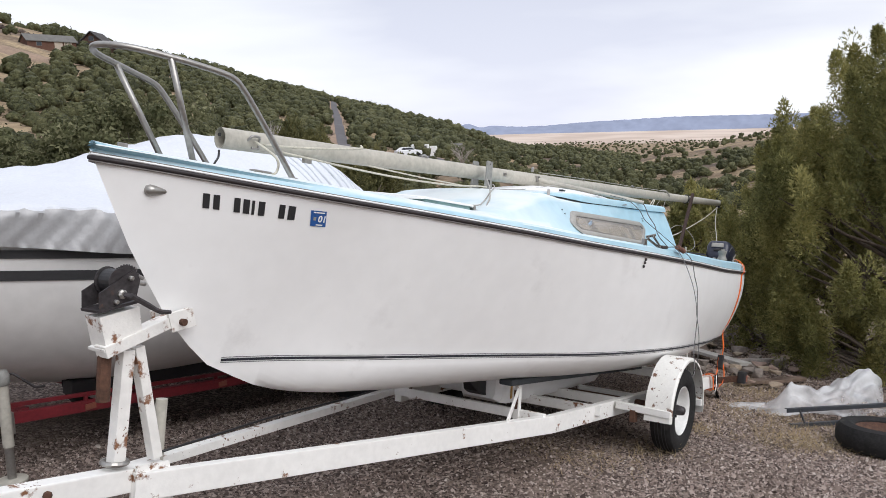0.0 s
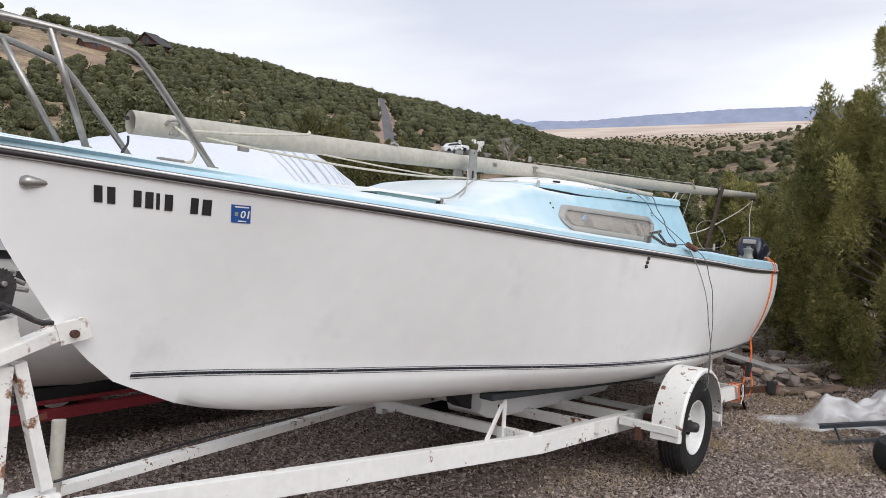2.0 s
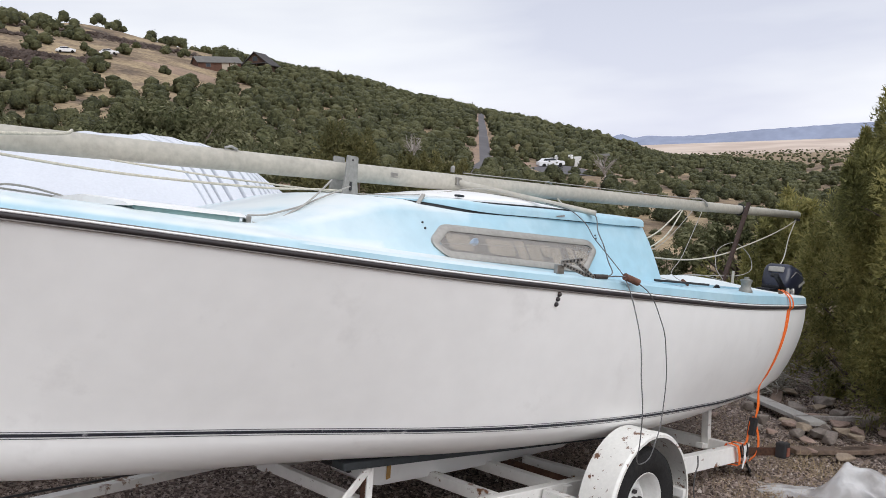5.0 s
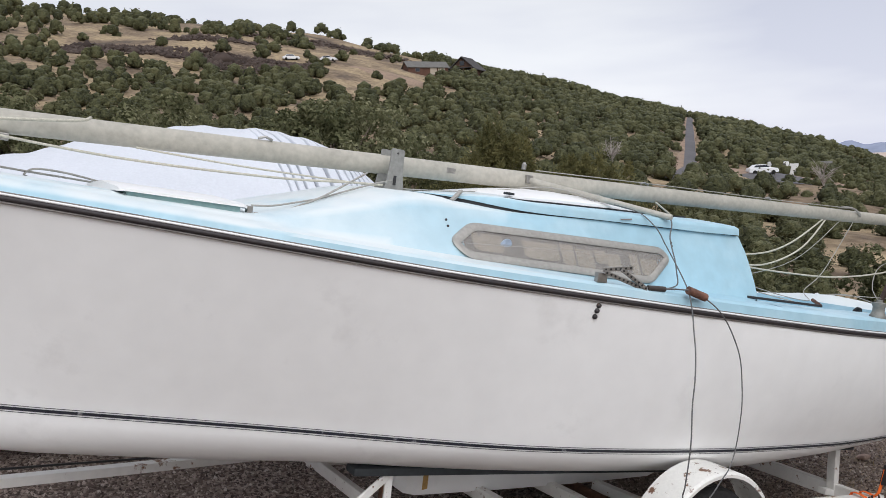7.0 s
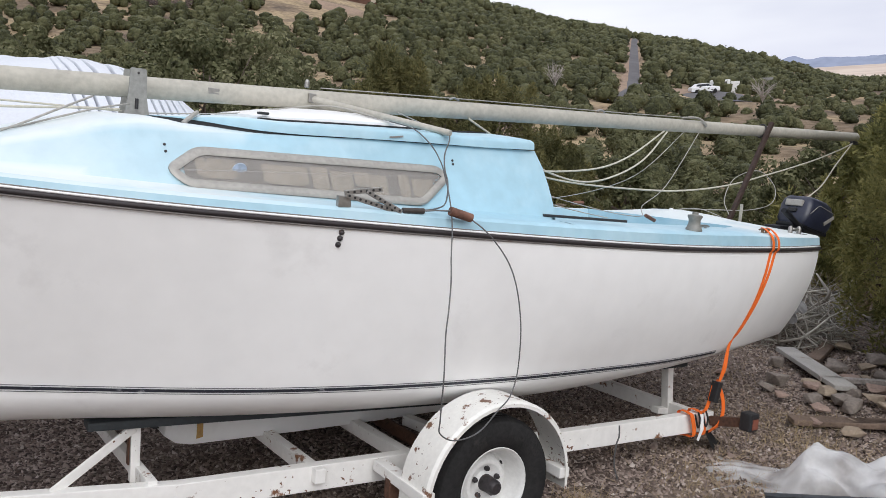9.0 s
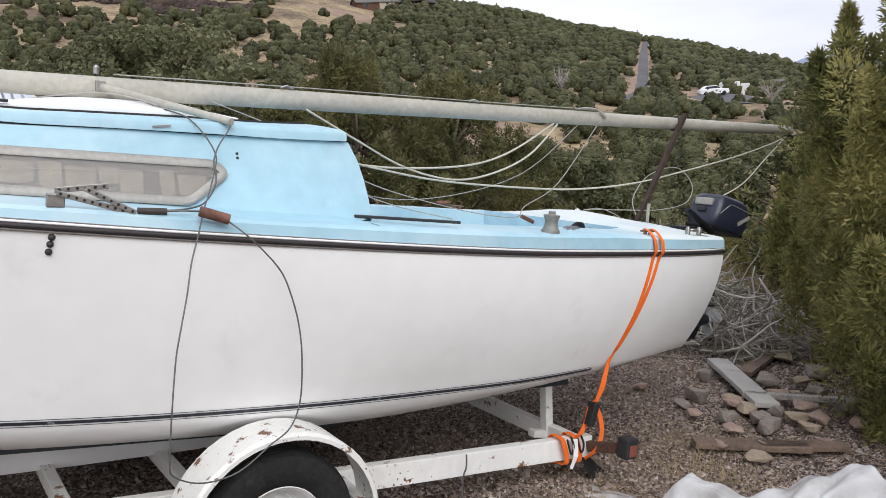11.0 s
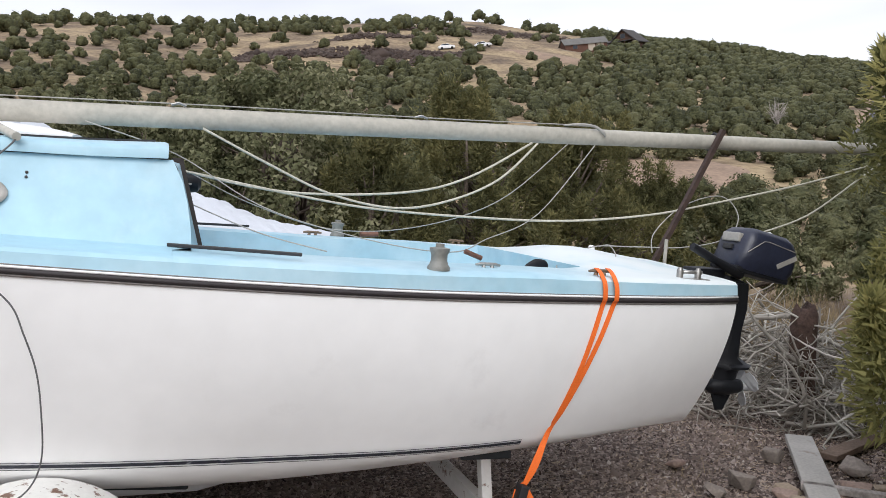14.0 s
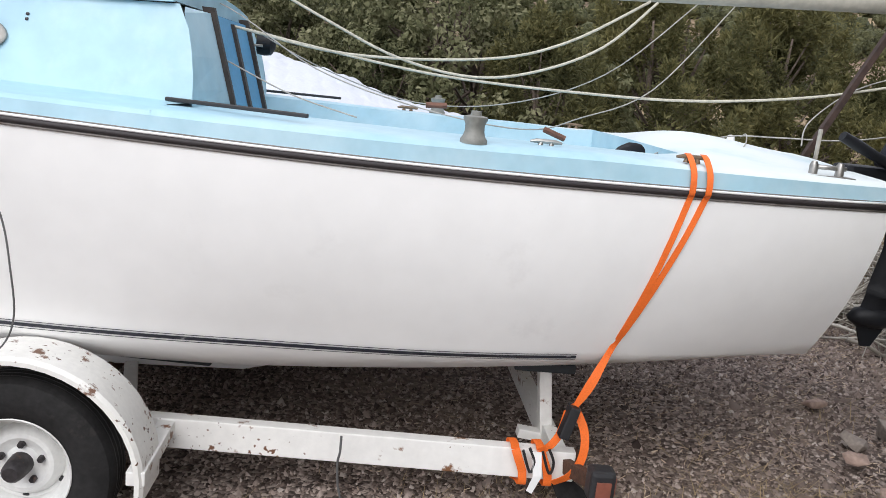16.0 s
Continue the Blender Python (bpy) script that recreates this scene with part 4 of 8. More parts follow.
def build_shroud_gear():
    """Shroud plate with perforated adjusters, sleeves and the two loose wires hanging down the topside."""
    plate = part("chainplate", rbox((3.135, -0.915, 0.672), (3.185, -0.895, 0.712), 0.003), M_STEEL, boat)
    for a, b in (((3.155, -0.915, 0.722), (3.30, -0.925, 0.743)), ((3.16, -0.921, 0.715), (3.375, -0.931, 0.664)), ((3.235, -0.932, 0.732), (3.38, -0.938, 0.666))):
        a, b = Vector(a), Vector(b)
        bar = part("adjuster", beam(a, b, 0.005, 0.017, 0.002), M_STEEL, plate, "perforated shroud adjuster")
        k = int((b - a).length / 0.022)
        for i in range(k):
            p = a.lerp(b, (i + 0.5) / k)
            part("hole", lathe([(0.0045, -0.0045), (0.0045, 0.0045)], Matrix.Translation(p) @ Matrix.Rotation(radians(90), 4, "X"), 8), M_BLACK, bar)
    part("sleeve", tube([(3.385, -0.935, 0.672), (3.47, -0.945, 0.674)], 0.011, 10), M_JAMB, boat, "dark wire sleeve", smooth=40)
    part("toggle", tube([(3.56, -0.985, 0.682), (3.65, -1.0, 0.66)], 0.017, 12), M_WOOD, boat, "brown wooden shroud roller", smooth=40)
    part("shroud_wire", tube([(3.46, -0.945, 0.674), (3.51, -0.965, 0.68), (3.56, -0.985, 0.682)], 0.0035, 6), M_CABLE, boat)
    part("shroud_wire", tube([(3.57, -0.49, 1.01), (3.62, -0.60, 0.985), (3.665, -0.67, 0.925), (3.695, -0.705, 0.86), (3.67, -0.775, 0.81), (3.62, -0.885, 0.738), (3.575, -0.972, 0.679), (3.545, -1.03, 0.61), (3.513, -1.08, 0.534), (3.49, -1.125, 0.44), (3.467, -1.157, 0.345), (3.452, -1.173, 0.26),
                              (3.44, -1.2, 0.12), (3.44, -1.2, -0.03), (3.46, -1.18, -0.09), (3.56, -1.14, -0.14), (3.68, -1.12, -0.13), (3.80, -1.08, -0.07), (3.88, -1.05, -0.03), (3.915, -1.04, 0.06), (3.908, -1.047, 0.21), (3.89, -1.045, 0.322), (3.855, -1.047, 0.423),
                              (3.82, -1.035, 0.499), (3.75, -1.04, 0.57), (3.69, -1.035, 0.62), (3.645, -1.008, 0.655)], 0.0027, 6, smooth_path=6), M_CABLE, boat, "loose steel shroud wire hanging down the hull", smooth=True)
    part("shroud_wire", tube([(3.755, -0.664, 0.972), (3.741, -0.686, 0.949), (3.693, -0.73, 0.889), (3.662, -0.785, 0.83), (3.668, -0.80, 0.79), (3.652, -0.83, 0.745), (3.60, -0.89, 0.70), (3.53, -0.925, 0.682), (3.47, -0.943, 0.677)], 0.003, 6, smooth_path=6), M_CABLE, boat, smooth=True)
    for x, z in ((3.79, 0.872), (3.79, 0.857), (2.63, 0.835), (2.63, 0.812)):
        part("snap_stud", lathe([(0.005, 0.0), (0.005, 0.004), (0.0, 0.005)], Matrix.Translation((x, -cabin_side(x, z), z)) @ Matrix.Rotation(radians(90), 4, "X"), 8), M_WINCH, boat)
    part("lever", beam((2.735, -0.44, 0.918), (2.795, -0.41, 0.965), 0.018, 0.012), M_FRAME, boat, "small grey latch lever")
    flap = part("forehatch", loft([[(x, -w, z1 - 0.008), (x, -w, z1), (x, -w + 0.03, z1 + 0.006), (x, 0, z1 + 0.024), (x, w - 0.03, z1 + 0.006), (x, w, z1), (x, w, z1 - 0.008)]
                           for x, w, z1 in ((1.485, 0.39, 0.790), (1.50, 0.41, 0.793), (1.895, 0.435, 0.790), (1.91, 0.425, 0.786))], closed=True), M_HULL, boat, "chalky white fore hatch cover", smooth=30)
    part("coaming", loft([[(x, -w, 0.735), (x, -w, z1), (x, w, z1), (x, w, 0.735)] for x, w, z1 in ((1.51, 0.395, 0.787), (1.885, 0.42, 0.782))], closed=True), M_COAMING_SHADE, flap, "hatch coaming, the lid's grey-green shade painted on")
    part("hasp", rbox((1.908, -0.43, 0.762), (1.928, -0.40, 0.790), 0.003), M_STEEL, flap, "small steel hasp")


# the greenish shade beneath the hatch lid is put into this colour
M_COAMING_SHADE = material("shaded_green_coaming", (0.23, 0.36, 0.36), 0.6, noise_scale=6, spread=0.15)
build_shroud_gear()


def build_keel_pod():
    rows = []
    for x, w, d in ((2.81, 0.04, 0.06), (2.83, 0.12, 0.11), (2.87, 0.155, 0.135), (2.93, 0.165, 0.145), (3.4, 0.17, 0.145), (3.9, 0.17, 0.14), (4.40, 0.16, 0.13), (4.52, 0.13, 0.11), (4.58, 0.06, 0.04)):
        z = -0.20
        d += 0.06
        rows.append([(x, -w, z), (x, -w, z - d * 0.8), (x, -w * 0.88, z - d), (x, w * 0.88, z - d), (x, w, z - d * 0.8), (x, w, z)])
    part("keel_trunk", loft(rows, closed=True), M_HULL, boat, "white keel trunk with brown run marks", smooth=30)
    rows = []
    for x, w, d in ((2.68, 0.03, 0.02), (2.73, 0.05, 0.07), (2.80, 0.06, 0.10), (2.86, 0.06, 0.10)):
        rows.append([(x, -w, -0.25), (x, -w, -0.25 - d), (x, w, -0.25 - d), (x, w, -0.25)])
    part("rust_streak", loft([[(2.945, -0.1685, -0.24), (2.945, -0.1685, -0.375)], [(2.97, -0.1690, -0.24), (2.973, -0.1690, -0.37)]]), M_RUNMARK, boat, "brown rust streak")
    part("swing_keel", loft(rows, closed=True), M_BLACK, boat, "black swing keel edge")


M_RUNMARK = material("brown_run_mark", (0.42, 0.25, 0.08), 0.6, noise_scale=20, spread=0.3)
build_keel_pod()

# ---- mast, spreader, crutches and lines ----
MAST_A, MAST_B = Vector((0.647, 0.08, 0.947)), Vector((8.13, 0, 1.362))


def mast_at(x):
    t = (x - MAST_A.x) / (MAST_B.x - MAST_A.x)
    return MAST_A.lerp(MAST_B, t)


mast = thing("mast", BOAT, "weathered grey aluminium mast lying lengthwise over the boat", "mast")


def build_mast():
    pts, rad = [], []
    for i in range(25):
        t = i / 24
        pts.append(MAST_A.lerp(MAST_B, t) - Vector((0, 0, 0.02 * 4 * t * (1 - t) * 0.4 - 0.003)))
        rad.append(float(np.interp(t, [0, 0.55, 0.8, 1.0], [0.0455, 0.0445, 0.0385, 0.034])))
    bm = tube(pts, rad, 18, flat=0.78)
    bmesh.ops.delete(bm, geom=[f for f in bm.faces if len(f.verts) > 4 and f.calc_center_median().x < MAST_A.x + 0.1], context="FACES")
    spar = part("spar", bm, M_ALU, mast, smooth=40)
    inside = tube([MAST_A.lerp(MAST_B, t) + Vector((0, 0, 0.003)) for t in (0.0, 0.03)], [0.0425, 0.0425], 18, flat=0.78)
    bmesh.ops.delete(inside, geom=[f for f in inside.faces if len(f.verts) > 4 and f.calc_center_median().x < MAST_A.x + 0.1], context="FACES")
    part("spar_inside", inside, M_ALU, spar, "open end of the mast tube", smooth=40)
    rim = [[MAST_A + Vector((0, math.cos(a) * r * 0.78, math.sin(a) * r + 0.003)) for a in [2 * math.pi * k / 18 for k in range(19)]] for r in (0.0425, 0.0455)]
    part("spar_rim", loft(rim), M_ALU, spar)
    part("bolt_hole", lathe([(0.008, 0), (0.008, 0.004), (0, 0.004)], Matrix.Translation(mast_at(0.61) + Vector((0, -0.038, 0.012))) @ Matrix.Rotation(radians(90), 4, "X"), 10), M_BLACK, spar)
    part("hook", tube([mast_at(0.63) + Vector(p) for p in ((0, -0.02, -0.05), (0.0, -0.02, -0.08), (-0.015, -0.02, -0.105), (-0.02, -0.02, -0.12), (0.01, -0.02, -0.128))], 0.005, 6, smooth_path=4), M_BLACK, mast, smooth=True)
    band = mast_at(0.80)
    part("shackle", tube([band + Vector(p) for p in ((-0.03, -0.03, 0.0), (-0.02, -0.052, 0.02), (0.02, -0.052, 0.02), (0.035, -0.03, -0.005), (0.02, -0.05, -0.03), (-0.02, -0.05, -0.03))], 0.006, 6, smooth_path=4), M_STEEL, mast, smooth=True)
    for x in (1.15, 3.0):
        p = mast_at(x) + Vector((0, -0.02, -0.055 if x < 2 else 0.0))
        part("tang", rbox(p - Vector((0.025, 0.015, 0.012)), p + Vector((0.025, 0.004, 0.014)), 0.003), M_STEEL, mast)
    # spreader folded along the cabin top
    root = mast_at(3.45) + Vector((0, -0.02, 0.0))
    part("spreader", tube([root, Vector((3.759, -0.664, 0.982))], [0.016, 0.014], 10), M_ALU, mast, "grey tubular spreader arm", smooth=40)
    part("spreader_bracket", rbox(root - Vector((0.018, 0.03, 0.02)), root + Vector((0.018, 0.0, 0.022)), 0.004), M_STEEL, mast)
    p = mast_at(3.44) + Vector((0, 0, 0.05))
    part("spreader_bolt", lathe([(0.012, 0), (0.012, 0.025), (0.006, 0.035), (0, 0.035)], Matrix.Translation(p), 8), M_STEEL, mast)
    # mast head crane and band near the stern
    p = mast_at(6.18) + Vector((0, 0, 0.045))
    part("halyard_block", tube([p + Vector(q) for q in ((-0.16, -0.02, -0.008), (-0.08, -0.028, 0.002), (0.0, -0.03, 0.002), (0.05, -0.042, -0.025), (0.06, -0.044, -0.045))], [0.004, 0.008, 0.007, 0.009, 0.005], 8, smooth_path=4), M_FRAME, mast, smooth=True)
    part("mast_head", rbox(MAST_B + Vector((-0.05, -0.02, -0.055)), MAST_B + Vector((0.015, 0.02, -0.03)), 0.005), M_BLACK, mast)
    for x in (2.1, 4.25, 5.3):
        p = mast_at(x) + Vector((0, -0.02, 0.045))
        part("line_clip", tube([p + Vector((-0.03, 0, 0)), p + Vector((0, 0, 0.01)), p + Vector((0.03, 0, 0))], 0.006, 6), M_STEEL, mast)


build_mast()


def build_supports():
    # grey step bracket that carries the mast on the cabin top
    br = thing("mast_bracket", BOAT, "grey aluminium bracket carrying the mast on the cabin top", "bracket")
    for s in (-1, 1):
        rows = []
        for z, a, b in ((0.925, 2.622, 2.722), (0.96, 2.628, 2.715), (1.0, 2.634, 2.708), (1.06, 2.638, 2.704), (1.118, 2.640, 2.702), (1.124, 2.645, 2.697)):
            rows.append([(a, s * 0.05 - 0.005, z), (b, s * 0.05 - 0.005, z), (b, s * 0.05 + 0.005, z), (a, s * 0.05 + 0.005, z)])
        part("cheek", loft(rows, closed=True), M_BRACKET, br)
    part("base", rbox((2.60, -0.075, 0.915), (2.745, 0.075, 0.93), 0.004), M_BRACKET, br)
    part("slot", tube([(2.668, -0.056, 0.965), (2.668, -0.056, 1.005)], 0.007, 8), M_BLACK, br)
    part("rivet", lathe([(0.005, 0.0), (0.004, 0.003), (0.0, 0.004)], Matrix.Translation((2.67, -0.055, 1.105)) @ Matrix.Rotation(radians(90), 4, "X"), 8), M_WINCH, br)
    # rusty rod under the mast at the stern
    rod = thing("boom_crutch", BOAT, "thin rusty brown steel bar propping the mast at the stern", "prop")
    part("bar", beam((6.56, -0.035, 0.62), (6.905, -0.055, 1.352), 0.030, 0.024, 0.002), M_RUSTDARK, rod)
    part("foot", rbox((6.53, -0.06, 0.605), (6.60, -0.01, 0.625), 0.003), M_RUSTDARK, rod)
    top = mast_at(6.895)
    part("lashing", tube([top + Vector((0.012 * math.sin(a), 0.036 * math.cos(a), 0.046 * math.sin(a))) for a in [2 * math.pi * i / 18 for i in range(19)]], 0.006, 6), M_BLACK, rod, "black lashing round the mast", smooth=True)


M_BRACKET = material("grey_cast_bracket", (0.25, 0.25, 0.235), 0.55, noise_scale=12, spread=0.2, stain=(0.17, 0.165, 0.155), stain_scale=9)
M_RUSTDARK = material("brown_rusted_rod", (0.05, 0.03, 0.024), 0.8, noise_scale=25, spread=0.35)
build_supports()


def line(name, pts, r, mat, label, n=6):
    ob = thing(name, BOAT, label, "rope")
    part("strand", tube(pts, r, 7, smooth_path=n), mat, ob, smooth=True)


def build_lines():
    light, thin = "pale braided line hanging slack from the mast", "thin grey wire stay hanging slack from the mast"
    a = (4.27, 0.0, 0.925)
    line("halyard", [a, (4.71, 0, 0.868), (5.236, 0, 0.905), (5.55, 0, 1.0), (5.86, 0, 1.19)], 0.0055, M_ROPE, light)
    line("halyard", [a, (4.75, 0, 0.858), (5.1, 0, 0.823), (5.55, 0, 0.815), (6.057, 0, 0.828), (6.55, 0, 0.89), (6.97, 0, 0.985), (7.5, 0, 1.12), (7.89, 0, 1.24), (8.10, 0, 1.32)], 0.0055, M_ROPE, light)
    line("halyard", [mast_at(4.35) - Vector((0, 0.02, 0.045)), (4.62, 0, 0.985), (4.90, 0, 0.875), (5.195, 0, 0.832), (5.45, 0, 0.88), (5.70, 0, 1.0), (5.89, 0, 1.19)], 0.0055, M_ROPE, light)
    line("stay_wire", [mast_at(6.20) - Vector((0, 0.02, 0.045)), (5.914, -0.02, 0.855), (5.62, -0.1, 0.72), (5.372, -0.3, 0.665), (5.0, -0.25, 0.70), (4.6, -0.1, 0.80), (4.25, 0.0, 0.99), (3.9, 0.0, 1.09)], 0.0026, M_STAY, thin)
    line("stay_wire", [mast_at(6.05) - Vector((0, 0.02, 0.045)), (5.75, 0.1, 0.90), (5.4, 0.3, 0.74), (5.0, 0.4, 0.70), (4.6, 0.35, 0.80), (4.3, 0.3, 0.93)], 0.0026, M_STAY, thin)
    line("stay_wire", [(4.30, -0.3, 0.80), (4.55, -0.45, 0.71), (4.78, -0.62, 0.665)], 0.0026, M_STAY, "thin wire lying across the cockpit edge")
    line("halyard", [mast_at(8.09) - Vector((0, 0, 0.04)), (7.75, -0.08, 1.13), (7.35, -0.21, 0.945), (6.945, -0.33, 0.835)], 0.005, M_ROPE, "pale line from the mast head to the motor")
    line("control_cable", [(6.55, -0.05, 0.70), (6.62, 0.05, 0.80), (6.85, 0.15, 0.95), (7.05, 0.1, 1.02), (7.08, -0.02, 0.92), (6.95, -0.1, 0.80), (6.70, -0.1, 0.74), (6.50, 0.05, 0.72), (6.35, 0.2, 0.70), (5.9, -0.3, 0.64), (5.80, -0.5, 0.63)], 0.003, M_STAY, "grey cable looped round the stern prop", 7)
    line("stay_wire", [(6.45, 0.30, 0.70), (6.36, 0.05, 0.72), (6.22, -0.25, 0.68), (6.05, -0.45, 0.635)], 0.0026, M_STAY, "thin wire lying on the stern deck")
    for p, q in (((5.02, -0.12, 0.71), (5.10, -0.12, 0.715)), ((5.45, -0.28, 0.672), (5.53, -0.28, 0.645))):
        ob = thing("shroud_toggle", BOAT, "small reddish brown wooden toggle on a wire", "toggle")
        part("roller", tube([p, q], 0.011, 8), M_WOOD, ob, smooth=40)
    # lines along the mast and over the foredeck
    line("halyard", [mast_at(0.84) + Vector((0, -0.055, -0.01)), (1.0, -0.10, 0.955), (1.35, -0.09, 1.005), (1.42, -0.05, 1.03)], 0.006, M_ROPE, "pale line tied round the mast foot")
    line("halyard", [mast_at(0.80) + Vector((0, -0.05, 0.0)), (0.79, -0.12, 0.88), (0.76, -0.15, 0.815), (0.70, -0.155, 0.808)], 0.006, M_ROPE, "pale line from the mast foot to a deck cleat")
    line("stay_wire", [mast_at(0.95) - Vector((0, 0.045, 0.03)), (1.5, -0.12, 0.90), (2.1, -0.12, 0.915), (2.45, -0.1, 0.945), (2.60, -0.08, 0.955)], 0.005, M_ROPE, "slack grey line beneath the mast")
    line("stay_wire", [mast_at(1.6) - Vector((0, 0.03, 0.045)), (2.0, 0.0, 0.945), (2.4, 0.02, 0.95), (2.65, 0.05, 0.955)], 0.004, M_ROPE, "slack grey line beneath the mast")
    line("sheet", [(0.98, 0.08, 0.81), (1.12, 0.13, 0.815), (1.28, 0.19, 0.81), (1.45, 0.25, 0.805), (1.57, 0.30, 0.80), (1.50, 0.26, 0.812), (1.38, 0.20, 0.825), (1.28, 0.165, 0.824), (1.245, 0.175, 0.80), (1.26, 0.19, 0.79)], 0.0042, M_STAY, "grey sheet line looped on the foredeck")
    line("sheet", [(1.929, -0.400, 0.792), (2.007, -0.400, 0.801), (2.111, -0.360, 0.825), (2.224, -0.310, 0.854), (2.343, -0.260, 0.895), (2.496, -0.200, 0.947), (2.629, -0.100, 0.979)], 0.0036, M_STAY, "grey sheet line led up the cabin front to the mast")
    line("sheet", [(1.933, -0.430, 0.767), (1.985, -0.430, 0.765), (2.042, -0.420, 0.785), (2.126, -0.380, 0.819), (2.215, -0.340, 0.857), (2.341, -0.260, 0.920), (2.486, -0.150, 0.991)], 0.0042, M_STAY, "grey sheet line led up the cabin front to the mast")
    line("stay_wire", [mast_at(3.5) + Vector((0, -0.02, 0.05)), mast_at(4.4) + Vector((0, -0.02, 0.052)), mast_at(5.4) + Vector((0, -0.02, 0.047)), mast_at(6.05) + Vector((0, -0.02, 0.05))], 0.0026, M_STAY, "thin wire laid along the mast")
    line("stay_wire", [(2.72, 0.0, 0.955), (3.05, -0.1, 0.99), (3.4, -0.22, 1.06), (3.6, -0.33, 1.03)], 0.0026, M_STAY, "thin wire across the cabin hatch")


build_lines()


def build_motor():
    """Small outboard motor on the transom, tilted a little, with its leg hanging behind the hull."""
    mo = thing("outboard_motor", BOAT @ pose(6.63, -0.39, 0.0), "dark blue outboard motor with a black leg on the transom", "outboard motor")
    tip = Matrix.Translation((0.04, 0, 0.690)) @ Matrix.Rotation(radians(10.5), 4, "Y") @ Matrix.Diagonal((0.86, 1, 0.88, 1))
    rows = []
    for z, x0, x1, w in ((0.0, 0.06, 0.43, 0.10), (0.04, 0.045, 0.445, 0.115), (0.085, 0.06, 0.445, 0.12), (0.15, 0.07, 0.44, 0.12), (0.195, 0.085, 0.41, 0.11), (0.22, 0.11, 0.37, 0.09), (0.228, 0.15, 0.32, 0.05)):
        ring = []
        for i in range(20):
            a = 2 * math.pi * i / 20
            cx, sx = math.cos(a), math.sin(a)
            ring.append(tip @ Vector(((x0 + x1) / 2 + (x1 - x0) / 2 * math.copysign(abs(cx) ** 0.36, cx), w * math.copysign(abs(sx) ** 0.42, sx), z)))
        rows.append(ring)
    cowl = part("cowl", loft(rows, closed=True), M_COWL, mo, "dark blue cowl", smooth=40)
    part("air_intake", rbox((0.055, -0.06, 0.135), (0.10, 0.06, 0.185), 0.008, tip), M_FRAME, cowl, "grey intake grille")
    part("starter_grip", rbox((0.045, -0.03, 0.09), (0.075, 0.03, 0.12), 0.006, tip), M_BLACK, cowl)
    part("cap", lathe([(0.014, 0), (0.014, 0.015), (0.0, 0.02)], tip @ pose(0.31, 0, 0.222), 10), M_HULL, cowl)
    # badge: plain pale stripe and outline, no letters
    part("badge_stripe", beam(tip @ Vector((0.29, -0.1205, 0.055)), tip @ Vector((0.405, -0.1205, 0.128)), 0.003, 0.022, 0.0), M_FRAME, cowl, "plain pale badge stripe")
    part("badge_line", tube([tip @ Vector(p) for p in ((0.08, -0.121, 0.09), (0.17, -0.121, 0.165), (0.20, -0.121, 0.17), (0.40, -0.121, 0.155))], 0.0018, 5), M_FRAME, cowl)
    part("lower_pan", rbox((0.05, -0.095, -0.022), (0.42, 0.095, 0.012), 0.012, tip), M_GLASSY, mo)
    part("tiller_arm", tube([tip @ Vector(p) for p in ((0.12, -0.06, -0.03), (0.0, -0.09, -0.015), (-0.10, -0.11, 0.0), (-0.20, -0.12, 0.02), (-0.276, -0.125, 0.036))], [0.026, 0.022, 0.018, 0.020, 0.018], 10), M_GLASSY, mo, "black tiller grip", smooth=40)
    clamp = part("clamp_bracket", rbox((-0.10, -0.06, 0.46), (0.06, 0.06, 0.665), 0.015), M_GLASSY, mo)
    part("clamp_plate", rbox((-0.075, -0.055, 0.615), (-0.012, 0.055, 0.635), 0.004), M_STEEL, clamp)
    for y in (-0.035, 0.035):
        part("clamp_screw", tube([(-0.09, y, 0.60), (-0.02, y, 0.60)], 0.007, 8), M_STEEL, clamp)
    part("tilt_lever", tube([(0.05, -0.05, 0.47), (0.07, -0.10, 0.45), (0.075, -0.12, 0.48)], 0.008, 8), M_GLASSY, mo)
    rows = []
    for z, x0, x1, w in ((0.60, 0.06, 0.24, 0.06), (0.55, 0.08, 0.25, 0.05), (0.48, 0.12, 0.25, 0.04), (0.37, 0.13, 0.23, 0.03), (0.24, 0.105, 0.23, 0.028), (0.21, 0.10, 0.28, 0.03), (0.20, 0.10, 0.31, 0.05), (0.188, 0.10, 0.30, 0.05), (0.18, 0.10, 0.24, 0.025), (0.10, 0.08, 0.21, 0.025)):
        rows.append([(x0, 0, z), ((x0 * 3 + x1) / 4, -w, z), ((x0 + 3 * x1) / 4, -w, z), (x1, 0, z), ((x0 + 3 * x1) / 4, w, z), ((x0 * 3 + x1) / 4, w, z)])
    part("leg", loft(rows, closed=True), M_GLASSY, mo, "black motor leg", smooth=40)
    part("swivel_housing", beam((0.10, 0, 0.44), (0.16, 0, 0.62), 0.09, 0.11, 0.02), M_GLASSY, mo)
    drop = Matrix.Translation((0.11, 0, 0.155))
    part("gear_case", tube([(-0.06, 0, -0.06), (-0.03, 0, -0.055), (0.05, 0, -0.055), (0.12, 0, -0.055), (0.14, 0, -0.055)], [0.01, 0.035, 0.045, 0.035, 0.03], 14), M_GLASSY, mo, smooth=True).matrix_basis = drop
